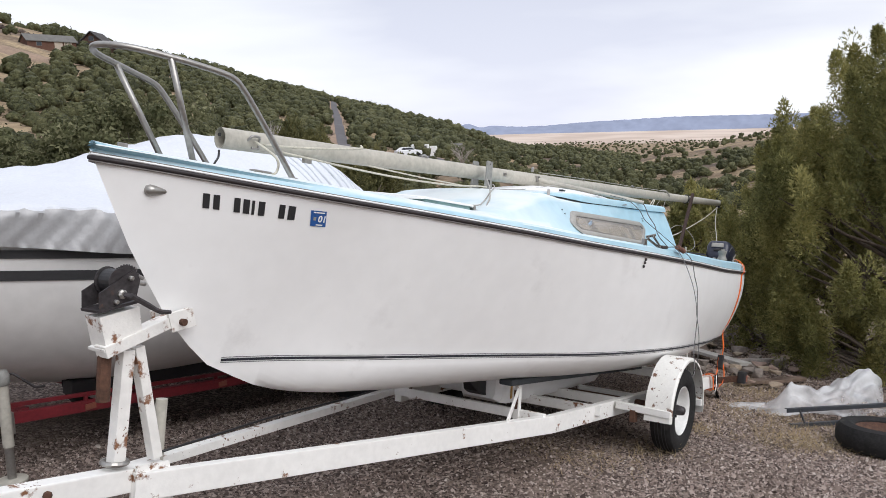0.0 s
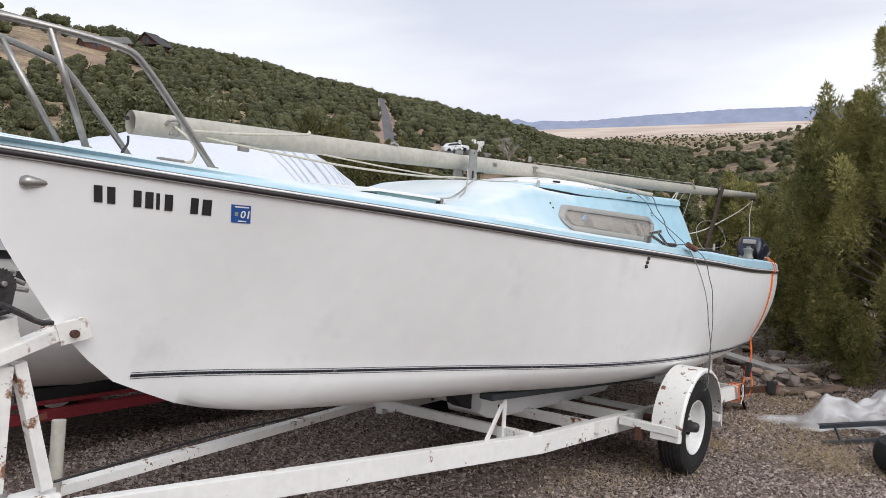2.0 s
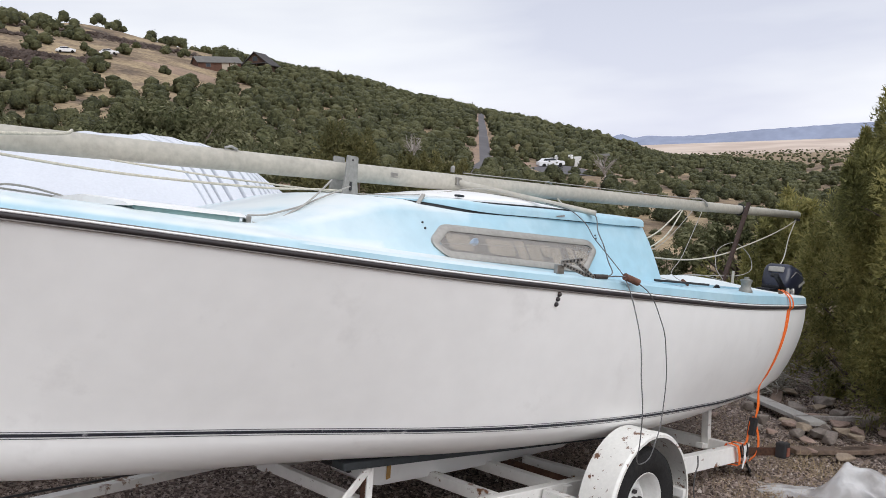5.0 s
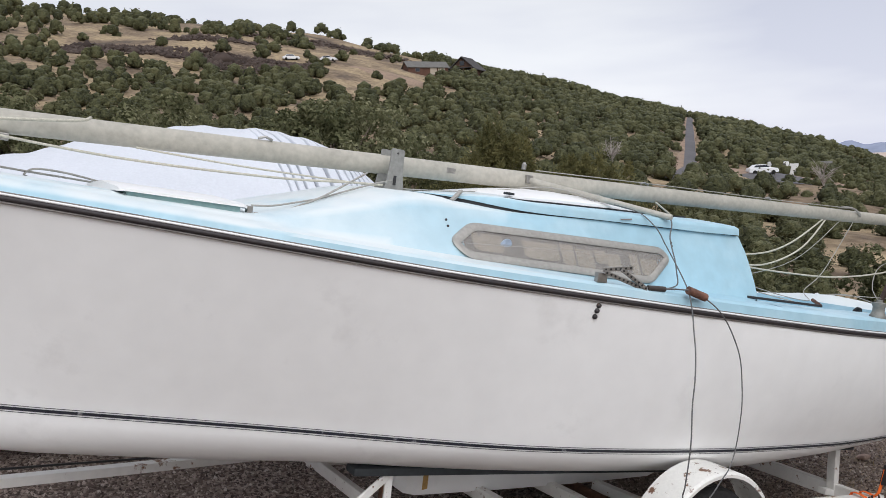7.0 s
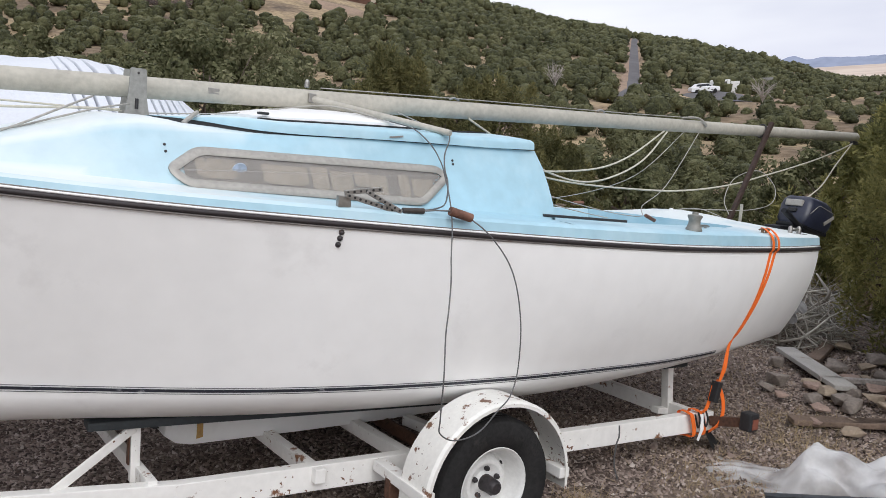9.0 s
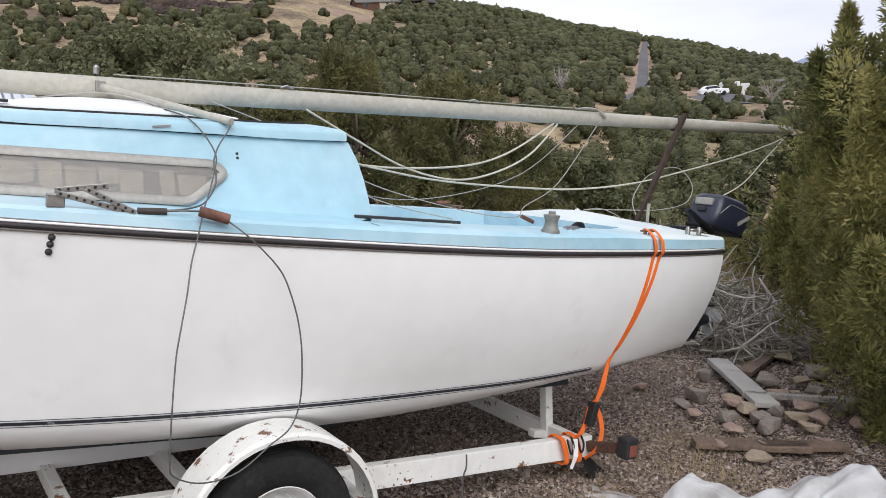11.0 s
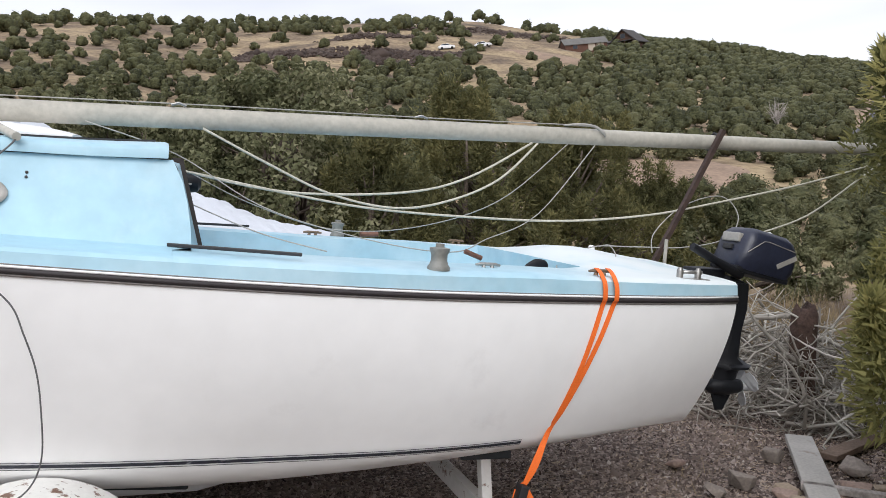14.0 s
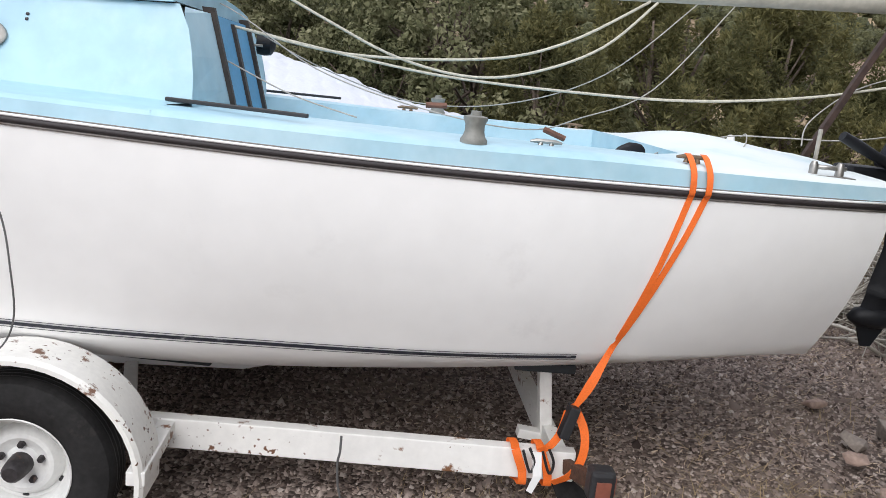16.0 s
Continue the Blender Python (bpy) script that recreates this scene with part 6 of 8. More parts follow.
def build_neighbour():
    def sheer(x):
        return 1.86 - 0.118 * x - 0.22 * max(0.0, x - 3.2)

    def half(x):
        return float(np.interp(x, [-0.1, 0.05, 0.25, 0.6, 1.1, 1.8, 3.0, 5.4], [0.0, 0.35, 0.62, 0.88, 1.06, 1.15, 1.18, 1.12]))

    def bottom(x):
        return float(np.interp(x, [-0.1, 0.1, 0.3, 0.55, 0.9, 1.4, 5.4], [1.75, 1.42, 1.15, 0.92, 0.74, 0.62, 0.20]))

    rows, xs = [], [-0.1, -0.05, 0.05, 0.15, 0.25, 0.4, 0.6, 0.85, 1.1, 1.4, 1.8, 2.4, 3.0, 3.3, 4.0, 4.9]
    for x in xs:
        b, zs, zk = half(x), sheer(x), bottom(x)
        prof = [(b, zs), (b * 1.01, zs - (zs - zk) * 0.3), (b * 0.98, zs - (zs - zk) * 0.55), (b * 0.88, zs - (zs - zk) * 0.75), (b * 0.62, zs - (zs - zk) * 0.9), (b * 0.3, zs - (zs - zk) * 0.98), (0.0, zk)]
        rows.append([(x, -y, z) for y, z in prof] + [(x, y, z) for y, z in reversed(prof[:-1])])
    bm = loft(rows)
    bm.faces.new([bm.verts.new(p) for p in rows[-1]])
    bmesh.ops.remove_doubles(bm, verts=bm.verts, dist=0.0005)
    part("hull", bm, M_NHULL, nboat, "white rounded hull", smooth=50)
    for name, drop, h in (("stripe", 0.245, 0.055), ("stripe", 0.135, 0.045)):
        r2 = []
        for x in xs[1:]:
            b = half(x) * 1.012 + 0.004
            z = sheer(x) - drop + 0.03 * max(0, 0.6 - x)
            r2.append([(x - 0.004, -b, z), (x - 0.004, -b, z - h)])
        part(name, loft(r2), M_BLACK, nboat, "black stripe")
    # tarpaulin: ridge, shoulders and a wrinkled hanging edge
    ridge_x = [-0.3, 0.3, 1.0, 1.6, 2.1, 2.5, 3.1, 3.45, 3.75, 4.2, 4.6, 5.1, 5.5]
    ridge_z = [1.80, 1.91, 2.02, 2.08, 2.17, 2.22, 2.18, 2.05, 1.82, 1.50, 1.32, 1.08, 0.95]
    rz = smooth_curve(ridge_x, ridge_z)
    rng = np.random.default_rng(31)
    ph = rng.uniform(0, 6.28, 8)
    rows = []
    for x in [float(v) for v in np.concatenate([np.linspace(-0.28, 2.84, 330), np.linspace(2.845, 3.63, 300), np.linspace(3.64, 5.45, 220)])]:
        b = half(max(x, 0.12)) + 0.05
        top = rz(x)
        edge = min(sheer(x) + 0.10, top - 0.05)
        boxy = float(np.interp(x, [2.0, 2.8, 3.3, 3.6, 3.9], [1.35, 2.0, 3.6, 3.0, 1.6]))
        gather = float(np.interp(x, [2.86, 2.96, 3.5, 3.62], [0, 1, 1, 0]))
        pleat = 0.085 * gather * max(0.0, math.sin(x * 96 + ph[0] + 3.0 * math.sin(x * 13))) ** 7
        row = []
        for side in (-1, 1):
            prof = []
            for i in range(13):
                t = i / 12
                y = b * (1 - t)
                z = edge + (top - edge) * (1 - (1 - t) ** boxy)
                steep = min(1.0, 2.2 * (1 - t))
                crease = 0.022 * abs(math.sin(x * 7 + z * 31 + 2 * math.sin(x * 5))) * float(np.interp(x, [1.2, 1.6, 2.7, 3.0], [0, 1, 1, 0])) * steep
                slack = 0.022 * abs(math.sin(x * 21 + y * 9 + ph[5])) * abs(math.sin(x * 8 - y * 13 + ph[2])) * float(np.interp(x, [3.7, 4.1], [0, 1]))
                fold = -pleat * steep * 0.5 - crease + slack + 0.010 * math.sin(x * 9 + y * 7 + ph[1]) * math.sin(y * 5 + ph[2]) + 0.004 * math.sin(x * 31 + y * 17 + ph[5])
                y = max(0.0, y - pleat * steep * (0.4 + 0.6 * math.sin(2.2 * y) ** 2))
                prof.append((y, z + fold))
            hang = []
            for t in (1.0, 0.86, 0.72, 0.58, 0.44, 0.3, 0.15):
                wr = 0.011 * abs(math.sin(x * 29 + ph[3] + t * 6)) + 0.009 * abs(math.sin(x * 52 + ph[4] - t * 8)) * t + 0.012 * math.sin(x * 11 + t * 3)
                hang.append((b + 0.012 + wr, edge - 0.235 * t + 0.025 * math.sin(x * 3 + ph[6]) * t))
            line_ = hang + prof
            if side < 0:
                row += [(x, -y, z) for y, z in line_]
            else:
                row += [(x, y, z) for y, z in reversed(line_[:-1])]
        rows.append(row)
    tarp = thing("tarpaulin", NB, "white tarpaulin over a boat, its silver edge hanging in wrinkles", "tarpaulin")
    # the cover closes round the bow
    nose = []
    for f in (0.08, 0.4, 0.68, 0.88):
        nose.append([(-0.28 - 0.30 * (1 - f * f) ** 0.5, y * f, 1.72 + (z - 1.72) * (0.35 + 0.65 * f)) for _, y, z in rows[0]])
    rows = nose + rows
    cover = loft(rows)
    for row in (rows[0], rows[-1]):
        cover.faces.new([cover.verts.new(p) for p in row])
    part("cover", cover, M_TARP, tarp, smooth=60)
    rows2 = []
    for r in rows:
        rows2.append([(p[0], p[1] - 0.004, p[2]) for p in r[:7]] + [(r[7][0], r[7][1] - 0.006, r[7][2] - 0.012)])
    part("silver_edge", loft(rows2), M_SILVER, tarp, "silver-grey wrinkled hanging edge", smooth=60)
    # red trailer under it
    rt = thing("red_trailer", pose(0, 0, 0), "dark red steel trailer under the covered boat", "trailer")
    part("rail", beam((0.66, 1.78, 0.70), (5.2, 1.78, 0.06), 0.045, 0.062), M_RED, rt)
    part("rail", beam((-0.6, 2.7, 0.86), (0.9, 3.2, 0.63), 0.05, 0.07), M_RED, rt)
    part("rail", beam((0.88, 3.2, 0.635), (5.2, 3.2, 0.06), 0.05, 0.07), M_RED, rt)
    # slim guard rail on short posts over the near rail
    part("guard_rail", beam((0.62, 1.80, 0.775), (2.6, 1.80, 0.485), 0.022, 0.024), M_RED, rt)
    for x in (1.12, 2.10):
        part("guard_post", beam((x, 1.80, 0.70 - 0.142 * (x - 0.66)), (x, 1.80, 0.775 - 0.1465 * (x - 0.62)), 0.022, 0.022), M_RED, rt)
    part("jack_bracket", rbox((0.635, 1.735, 0.62), (0.66, 1.775, 0.745), 0.004), M_STEEL, rt, "drilled grey jack bracket")
    part("cross_member", beam((1.5, 1.80, 0.575), (1.5, 3.2, 0.56), 0.06, 0.07), M_RED, rt)
    part("cross_member", beam((0.75, 1.80, 0.69), (0.75, 3.1, 0.67), 0.06, 0.07), M_RED, rt)
    part("bunk", beam((1.1, 1.95, 0.72), (3.0, 1.95, 0.48), 0.10, 0.08), M_BLACK, rt, "black carpeted bunk")
    for x in (1.12, 2.12):
        z = 0.70 - 0.142 * (x - 0.66)
        part("reflector", rbox((x - 0.035, 1.749, z - 0.018), (x + 0.035, 1.756, z + 0.018), 0.002), M_LENS, rt, "amber reflector")
    for x, y in ((1.35, 2.05), (3.4, 1.62), (3.4, 3.36)):
        z0 = float(land(x, y))
        m = Matrix.Translation((x, y, z0 + 0.30)) @ Matrix.Rotation(radians(90), 4, "X")
        if x < 2:
            wheel = part("spare_wheel", lathe([(0.10, -0.04), (0.20, -0.045), (0.20, 0.045), (0.10, 0.04), (0.0, 0.02)], m @ pose(0, 0.13, 0), 24), M_TYRE, rt, smooth=35)
            part("rim", lathe([(0.135, 0.048), (0.12, 0.05), (0.06, 0.03), (0.0, 0.035)], m @ pose(0, 0.13, 0), 20, caps=False), M_RIM, wheel, smooth=35)
        else:
            wheel = part("wheel", lathe([(0.18, -0.07), (0.25, -0.09), (0.30, -0.06), (0.30, 0.06), (0.25, 0.09), (0.18, 0.07), (0.0, 0.03)], m, 28), M_TYRE, rt, smooth=35)
            part("rim", lathe([(0.18, 0.072), (0.16, 0.05), (0.08, 0.03), (0.0, 0.035)], m, 20), M_RIM, wheel, smooth=35)
    # its tongue jack
    x, y = 0.605, 1.72
    z0 = float(land(x, y))
    jk = thing("trailer_jack", pose(x, y, z0), "grey galvanised trailer jack standing on the gravel", "jack")
    part("outer_tube", tube([(0, 0, 0.20), (0, 0, 0.56)], 0.029, 14), M_ALU, jk, smooth=40)
    part("inner_tube", tube([(0, 0, 0.015), (0, 0, 0.22)], 0.023, 14), M_STEEL, jk, smooth=40)
    part("foot", lathe([(0.08, 0.0), (0.08, 0.012), (0.04, 0.02), (0.0, 0.02)], None, 16), M_ALU, jk, smooth=40)
    part("head", lathe([(0.033, 0.545), (0.042, 0.56), (0.042, 0.60), (0.03, 0.625), (0, 0.63)], None, 16), M_BRACKET, jk, smooth=40)
    part("crank", tube([(0.03, -0.01, 0.60), (0.05, -0.03, 0.60), (0.15, -0.05, 0.50), (0.20, -0.06, 0.495)], 0.008, 8), M_WINCH, jk, smooth=True)


# greyer than the sailboat: the shade on this hull is painted into its base
M_NHULL = material("shaded_white_hull", (0.60, 0.59, 0.575), 0.5, noise_scale=1.5, spread=0.06, fine=12, bump=0.02)
M_SILVER = material("silver_tarpaulin_edge", (0.36, 0.36, 0.365), 0.34, metal=0.1, noise_scale=5, spread=0.08, bump=0.2, bump_scale=25, bump_dist=0.01)
build_neighbour()


# ---- loose things on the ground ----
def on_ground(x, y, turn=0.0, lift=0.0):
    z = float(land(x, y))
    tilt = math.degrees(math.atan(0.117))
    return Matrix.Translation((x, y, z + lift)) @ Matrix.Rotation(radians(tilt), 4, "Y") @ Matrix.Rotation(radians(turn), 4, "Z")


def build_yard_things():
    # old tyre lying flat, with a dark rack leaning over it
    ty = thing("old_tyre", on_ground(4.70, -2.12), "worn black tyre lying flat on the gravel", "tyre")
    prof = [(0.19, 0.02), (0.23, 0.0), (0.29, 0.01), (0.315, 0.05), (0.318, 0.09), (0.315, 0.13), (0.29, 0.17), (0.23, 0.18), (0.19, 0.16), (0.185, 0.09)]
    part("casing", lathe(prof + [prof[0]], None, 40, caps=False), M_TYRE, ty, smooth=35)
    part("rim", lathe([(0.19, 0.15), (0.17, 0.13), (0.12, 0.10), (0.05, 0.10), (0.0, 0.105)], None, 28, caps=False), M_RUST, ty, "rusty brown rim", smooth=35)
    rk = thing("metal_rack", on_ground(4.88, -1.45, -37), "black steel bed-frame rack lying by the plastic sheet", "rack")
    for y, z in ((-0.03, 0.02), (0.02, 0.125)):
        part("bar", beam((0, y, z), (1.35, y, z), 0.012, 0.030, 0.002), M_FRAMEBLACK, rk)
        part("flange", beam((0, y + 0.014, z + 0.013), (1.35, y + 0.014, z + 0.013), 0.026, 0.004, 0.0), M_FRAMEBLACK, rk)
    for x in (0.12, 1.2):
        part("strut", beam((x, 0.02, 0.13), (x + 0.03, -0.03, 0.0), 0.02, 0.012, 0.002), M_FRAMEBLACK, rk)
    part("end_bar", beam((1.34, 0.0, 0.03), (1.30, 0.7, 0.06), 0.012, 0.03, 0.002), M_FRAMEBLACK, rk)
    # crumpled clear plastic sheet propped up like a slack tent
    rng = np.random.default_rng(41)
    n, m = 72, 48
    U, V = np.meshgrid(np.linspace(0, 1, n), np.linspace(0, 1, m), indexing="ij")
    crest = np.interp(U, [0, 0.10, 0.24, 0.30, 0.36, 0.48, 0.58, 0.72, 0.86, 0.94, 1.0], [0.01, 0.02, 0.04, 0.10, 0.215, 0.195, 0.15, 0.205, 0.28, 0.31, 0.24])
    drape = np.interp(V, [0, 0.42, 0.6, 0.75, 1.0], [0.0, 0.86, 1.0, 0.93, 0.15])
    X = 1.22 * U + 0.03 * np.sin(9 * V + 4 * U)
    Y = 0.42 * (V - 0.1) + 0.07 * np.sin(7 * U + 2 * V) + 0.05 * np.sin(17 * U) * (1 - V)
    Z = crest * drape
    for k in range(26):
        a, q = rng.uniform(0, np.pi), rng.uniform(5, 26)
        fold = np.abs(np.sin((U * np.cos(a) + V * np.sin(a) * 0.7) * q + rng.uniform(0, 6)))
        Z = Z + 0.015 * (fold - 0.5) * (0.25 + crest * 2.4)
        Y = Y - 0.007 * fold * (0.3 + crest)
    Z = np.maximum(Z, 0.012)
    verts = np.stack([X, Y, Z], -1).reshape(-1, 3)
    i, j = np.meshgrid(np.arange(n - 1), np.arange(m - 1), indexing="ij")
    f = np.stack([i * m + j, (i + 1) * m + j, (i + 1) * m + j + 1, i * m + j + 1], -1).reshape(-1, 4)
    bag = thing("plastic_sheet", on_ground(5.02, -1.06, -53), "crumpled translucent plastic sheeting heaped on the ground", "plastic sheet")
    part("sheet", mesh_from_arrays("sheet", verts, f), M_PLASTIC, bag, smooth=True)
    # planks and broken slabs
    for x, y, turn, l, w, lift, dead in ((7.35, -0.20, 53.5, 1.06, 0.15, 0.06, 0), (7.35, -0.62, -42, 0.67, 0.05, 0.06, 1), (6.45, -0.93, -38, 0.62, 0.11, 0.02, 2), (6.68, -1.08, -30, 0.5, 0.10, 0.02, 2), (8.0, 0.1, 20, 0.8, 0.10, 0.03, 2)):
        pl = thing("plank", on_ground(x, y, turn, lift), "weathered board lying among broken slabs" if dead else "grey painted board lying among broken slabs", "plank", "boards by the stern")
        part("board", rbox((-l / 2, -w / 2, 0), (l / 2, w / 2, 0.035), 0.006), M_PLANK if not dead else (M_DEAD if dead == 1 else M_OLDWOOD), pl)
    rng = np.random.default_rng(43)
    spots = [(6.90, -0.20, 0.20), (7.05, -0.37, 0.18), (6.59, -0.71, 0.16), (6.80, -0.80, 0.2), (7.0, -0.93, 0.17), (7.2, -0.86, 0.22), (7.57, -0.87, 0.24), (6.32, -1.07, 0.18), (6.30, -0.84, 0.13), (7.64, -0.23, 0.22), (7.83, -0.34, 0.2),
             (7.4, -0.45, 0.2), (7.65, -0.6, 0.22), (7.9, -0.85, 0.24), (7.3, -1.05, 0.18), (8.1, -0.3, 0.28), (7.65, 0.1, 0.2), (6.62, -0.4, 0.15), (6.7, -0.25, 0.14), (8.3, 0.1, 0.22), (6.75, 0.15, 0.14), (7.35, 0.1, 0.18), (6.5, -0.95, 0.12), (6.85, -1.1, 0.14), (7.1, -0.65, 0.17), (6.95, -0.55, 0.2), (7.22, -0.5, 0.2), (6.88, -0.68, 0.18), (7.08, -0.78, 0.2), (7.32, -0.7, 0.2), (6.72, -0.58, 0.17), (7.5, -0.5, 0.18), (6.98, -0.42, 0.16)]
    for k, (x, y, s) in enumerate(spots):
        st = new("stone", broken_stone(rng, s * 0.78, flat=0.35 if k % 3 else 0.6))
        st.matrix_basis = on_ground(x, y, float(rng.uniform(0, 360)), 0.03)
        st.data.materials.append((M_STONE, M_SLAB, M_PINKSTONE)[k % 3])
        tagged(st, ("grey broken stone slab in the rubble", "tan flagstone piece in the rubble", "pinkish rough stone in the rubble")[k % 3], "stone", "rubble by the stern")


def broken_stone(rng, size, flat=0.5):
    bm = bmesh.new()
    pts = rng.uniform(-1, 1, (16, 3))
    pts /= np.max(np.abs(pts), axis=1)[:, None] ** 0.7
    for p in pts:
        bm.verts.new((p[0] * size * 0.5, p[1] * size * 0.38, p[2] * size * 0.5 * flat + size * 0.12))
    r = bmesh.ops.convex_hull(bm, input=bm.verts)
    bmesh.ops.delete(bm, geom=[g for g in r["geom_interior"] if isinstance(g, bmesh.types.BMVert)], context="VERTS")
    bmesh.ops.bevel(bm, geom=list(bm.edges), offset=size * 0.02, segments=1, affect="EDGES")
    me = bpy.data.meshes.new("stone")
    bm.to_mesh(me)
    bm.free()
    return me


def plastic():
    m = bpy.data.materials.new("clear_plastic_sheet")
    m.use_nodes = True
    n, l = m.node_tree.nodes, m.node_tree.links
    p = n["Principled BSDF"]
    p.inputs["Base Color"].default_value = (0.80, 0.81, 0.82, 1)
    p.inputs["Roughness"].default_value = 0.3
    p.inputs["Alpha"].default_value = 0.62
    tc = n.new("ShaderNodeTexCoord")
    nz = n.new("ShaderNodeTexNoise")
    nz.inputs["Scale"].default_value, nz.inputs["Detail"].default_value = 4.5, 4.0
    l.new(tc.outputs["Object"], nz.inputs["Vector"])
    mr = n.new("ShaderNodeMapRange")
    mr.inputs["From Min"].default_value, mr.inputs["From Max"].default_value = 0.35, 0.65
    mr.inputs["To Min"].default_value, mr.inputs["To Max"].default_value = 0.18, 0.58
    l.new(nz.outputs["Fac"], mr.inputs["Value"])
    l.new(mr.outputs["Result"], p.inputs["Alpha"])
    b = n.new("ShaderNodeBump")
    b.inputs["Strength"].default_value, b.inputs["Distance"].default_value = 0.6, 0.03
    l.new(nz.outputs["Fac"], b.inputs["Height"])
    l.new(b.outputs["Normal"], p.inputs["Normal"])
    return m


M_PLASTIC = plastic()
M_FRAMEBLACK = material("black_angle_iron", (0.03, 0.035, 0.042), 0.45, noise_scale=10, spread=0.3, stain=(0.10, 0.07, 0.06), stain_scale=12)
M_PLANK = material("grey_painted_board", (0.42, 0.40, 0.37), 0.7, noise_scale=5, spread=0.15, stain=(0.25, 0.2, 0.16), stain_scale=8)
M_OLDWOOD = material("old_brown_board", (0.17, 0.12, 0.09), 0.85, noise_scale=9, spread=0.35, bump=0.3)
M_STONE = material("grey_stone", (0.27, 0.23, 0.20), 0.9, noise_scale=7, spread=0.25, bump=0.5, bump_scale=40)
M_SLAB = material("tan_flagstone", (0.37, 0.295, 0.22), 0.9, noise_scale=5, spread=0.2, bump=0.4, bump_scale=50)
M_PINKSTONE = material("pinkish_stone", (0.36, 0.26, 0.215), 0.9, noise_scale=6, spread=0.25, bump=0.5, bump_scale=40)
build_yard_things()


def build_brush_pile():
    rng = np.random.default_rng(51)
    bm = bmesh.new()
    for k in range(1500):
        a, rr = rng.uniform(0, 6.28), 1.05 * math.sqrt(rng.uniform(0, 1))
        x, y = 8.4 + rr * math.cos(a) * 0.85, 1.3 + rr * math.sin(a) * 1.1
        g = float(land(x, y)) + 0.01
        h = 0.60 * max(0.0, 1 - (rr / 1.15) ** 2) * rng.uniform(0.05, 1)
        d = Vector((rng.normal(), rng.normal(), rng.normal() * 0.4)).normalized()
        l = rng.uniform(0.22, 0.75)
        bend = Vector(rng.normal(size=3) * 0.3)
        pts = [Vector((x, y, g + 0.02 + h)) - d * l / 2]
        for i in range(5):
            d = (d + bend * 0.5 + Vector(rng.normal(size=3) * 0.22)).normalized()
            pts.append(pts[-1] + d * l / 5)
        for p in pts:
            p.z = max(p.z, g)
        w = rng.choice([0.003, 0.005, 0.008, 0.013, 0.022], p=[0.44, 0.32, 0.16, 0.065, 0.015])
        tube(pts, [w, w, w * 0.9, w * 0.75, w * 0.55, w * 0.3], 5, bm=bm)
    ob = part("brush_pile", bm, M_TWIG, smooth=True)
    tagged(ob, "tangled heap of bleached dead juniper branches", "brush pile", kind="stuff")
    st = thing("tree_stump", pose(8.25, 0.85, float(land(8.25, 0.85))), "split brown dead tree stump beside the brush pile", "stump")
    rows = []
    for z, r in ((0.0, 0.12), (0.18, 0.095), (0.42, 0.085), (0.66, 0.09), (0.74, 0.06)):
        rows.append([((r + 0.02 * math.sin(5 * a + z * 3)) * math.cos(a) + z * 0.12, (r + 0.02 * math.cos(4 * a)) * math.sin(a), z + 0.04 * math.sin(3 * a) * (z > 0.6)) for a in [2 * math.pi * i / 14 for i in range(14)]])
    part("trunk", loft(rows, closed=True), M_BARKRED, st, smooth=True)


M_TWIG = leafy("bleached_twigs", (0.16, 0.14, 0.118), (0.37, 0.34, 0.295), (0.60, 0.57, 0.51), 3.0, 0.0)
M_BARKRED = material("red_brown_stump_wood", (0.085, 0.052, 0.04), 0.9, noise_scale=18, spread=0.4, bump=0.7, bump_scale=45)
build_brush_pile()


# ---- gravel, dry grass ----
def build_gravel():
    """Crushed stone: small four-sided chips lying at all angles, densest where the yard is seen from near by."""
    rng = np.random.default_rng(61)
    n = 118000
    x = -2.0 + 10.7 * rng.uniform(0, 1, n) ** 0.9
    y = -2.6 + 4.8 * rng.uniform(0, 1, n) ** 1.15
    base = np.array([[1, 0, -0.5], [0, 1, -0.5], [-1, 0, -0.5], [0, -1, -0.5], [0, 0, 1]], float)
    faces = np.array([[0, 1, 4], [1, 2, 4], [2, 3, 4], [3, 0, 4]])
    s = rng.lognormal(-4.74, 0.36, n)
    a = rng.uniform(0, 6.28, n)
    v = base[None] * np.stack([s * rng.uniform(0.8, 1.5, n), s * rng.uniform(0.6, 1.1, n), s * rng.uniform(0.5, 1.0, n)], -1)[:, None, :]
    v = v * rng.uniform(0.7, 1.25, (n, 5, 1))
    v[:, 4, :2] += (rng.uniform(-0.7, 0.7, (n, 2)) * s[:, None])
    c, q = np.cos(a)[:, None], np.sin(a)[:, None]
    vx, vy = v[..., 0] * c - v[..., 1] * q, v[..., 0] * q + v[..., 1] * c
    tz = v[..., 2] + vx * rng.normal(0, 0.3, (n, 1))
    g = land(x, y) + 0.006 * np.sin(x * 3.1 + y * 1.3) + 0.02 * np.sin(x * 1.7 + 2) * np.sin(y * 2.1)
    verts = np.stack([vx + x[:, None], vy + y[:, None], tz + g[:, None] + 0.003], -1).reshape(-1, 3)
    f = (faces[None] + 5 * np.arange(n)[:, None, None]).reshape(-1, 3)
    ob = part("gravel", mesh_from_arrays("gravel", verts, f), M_GRAVEL, smooth=True)
    tagged(ob, "grey-brown crushed gravel covering the yard", "gravel", kind="stuff")


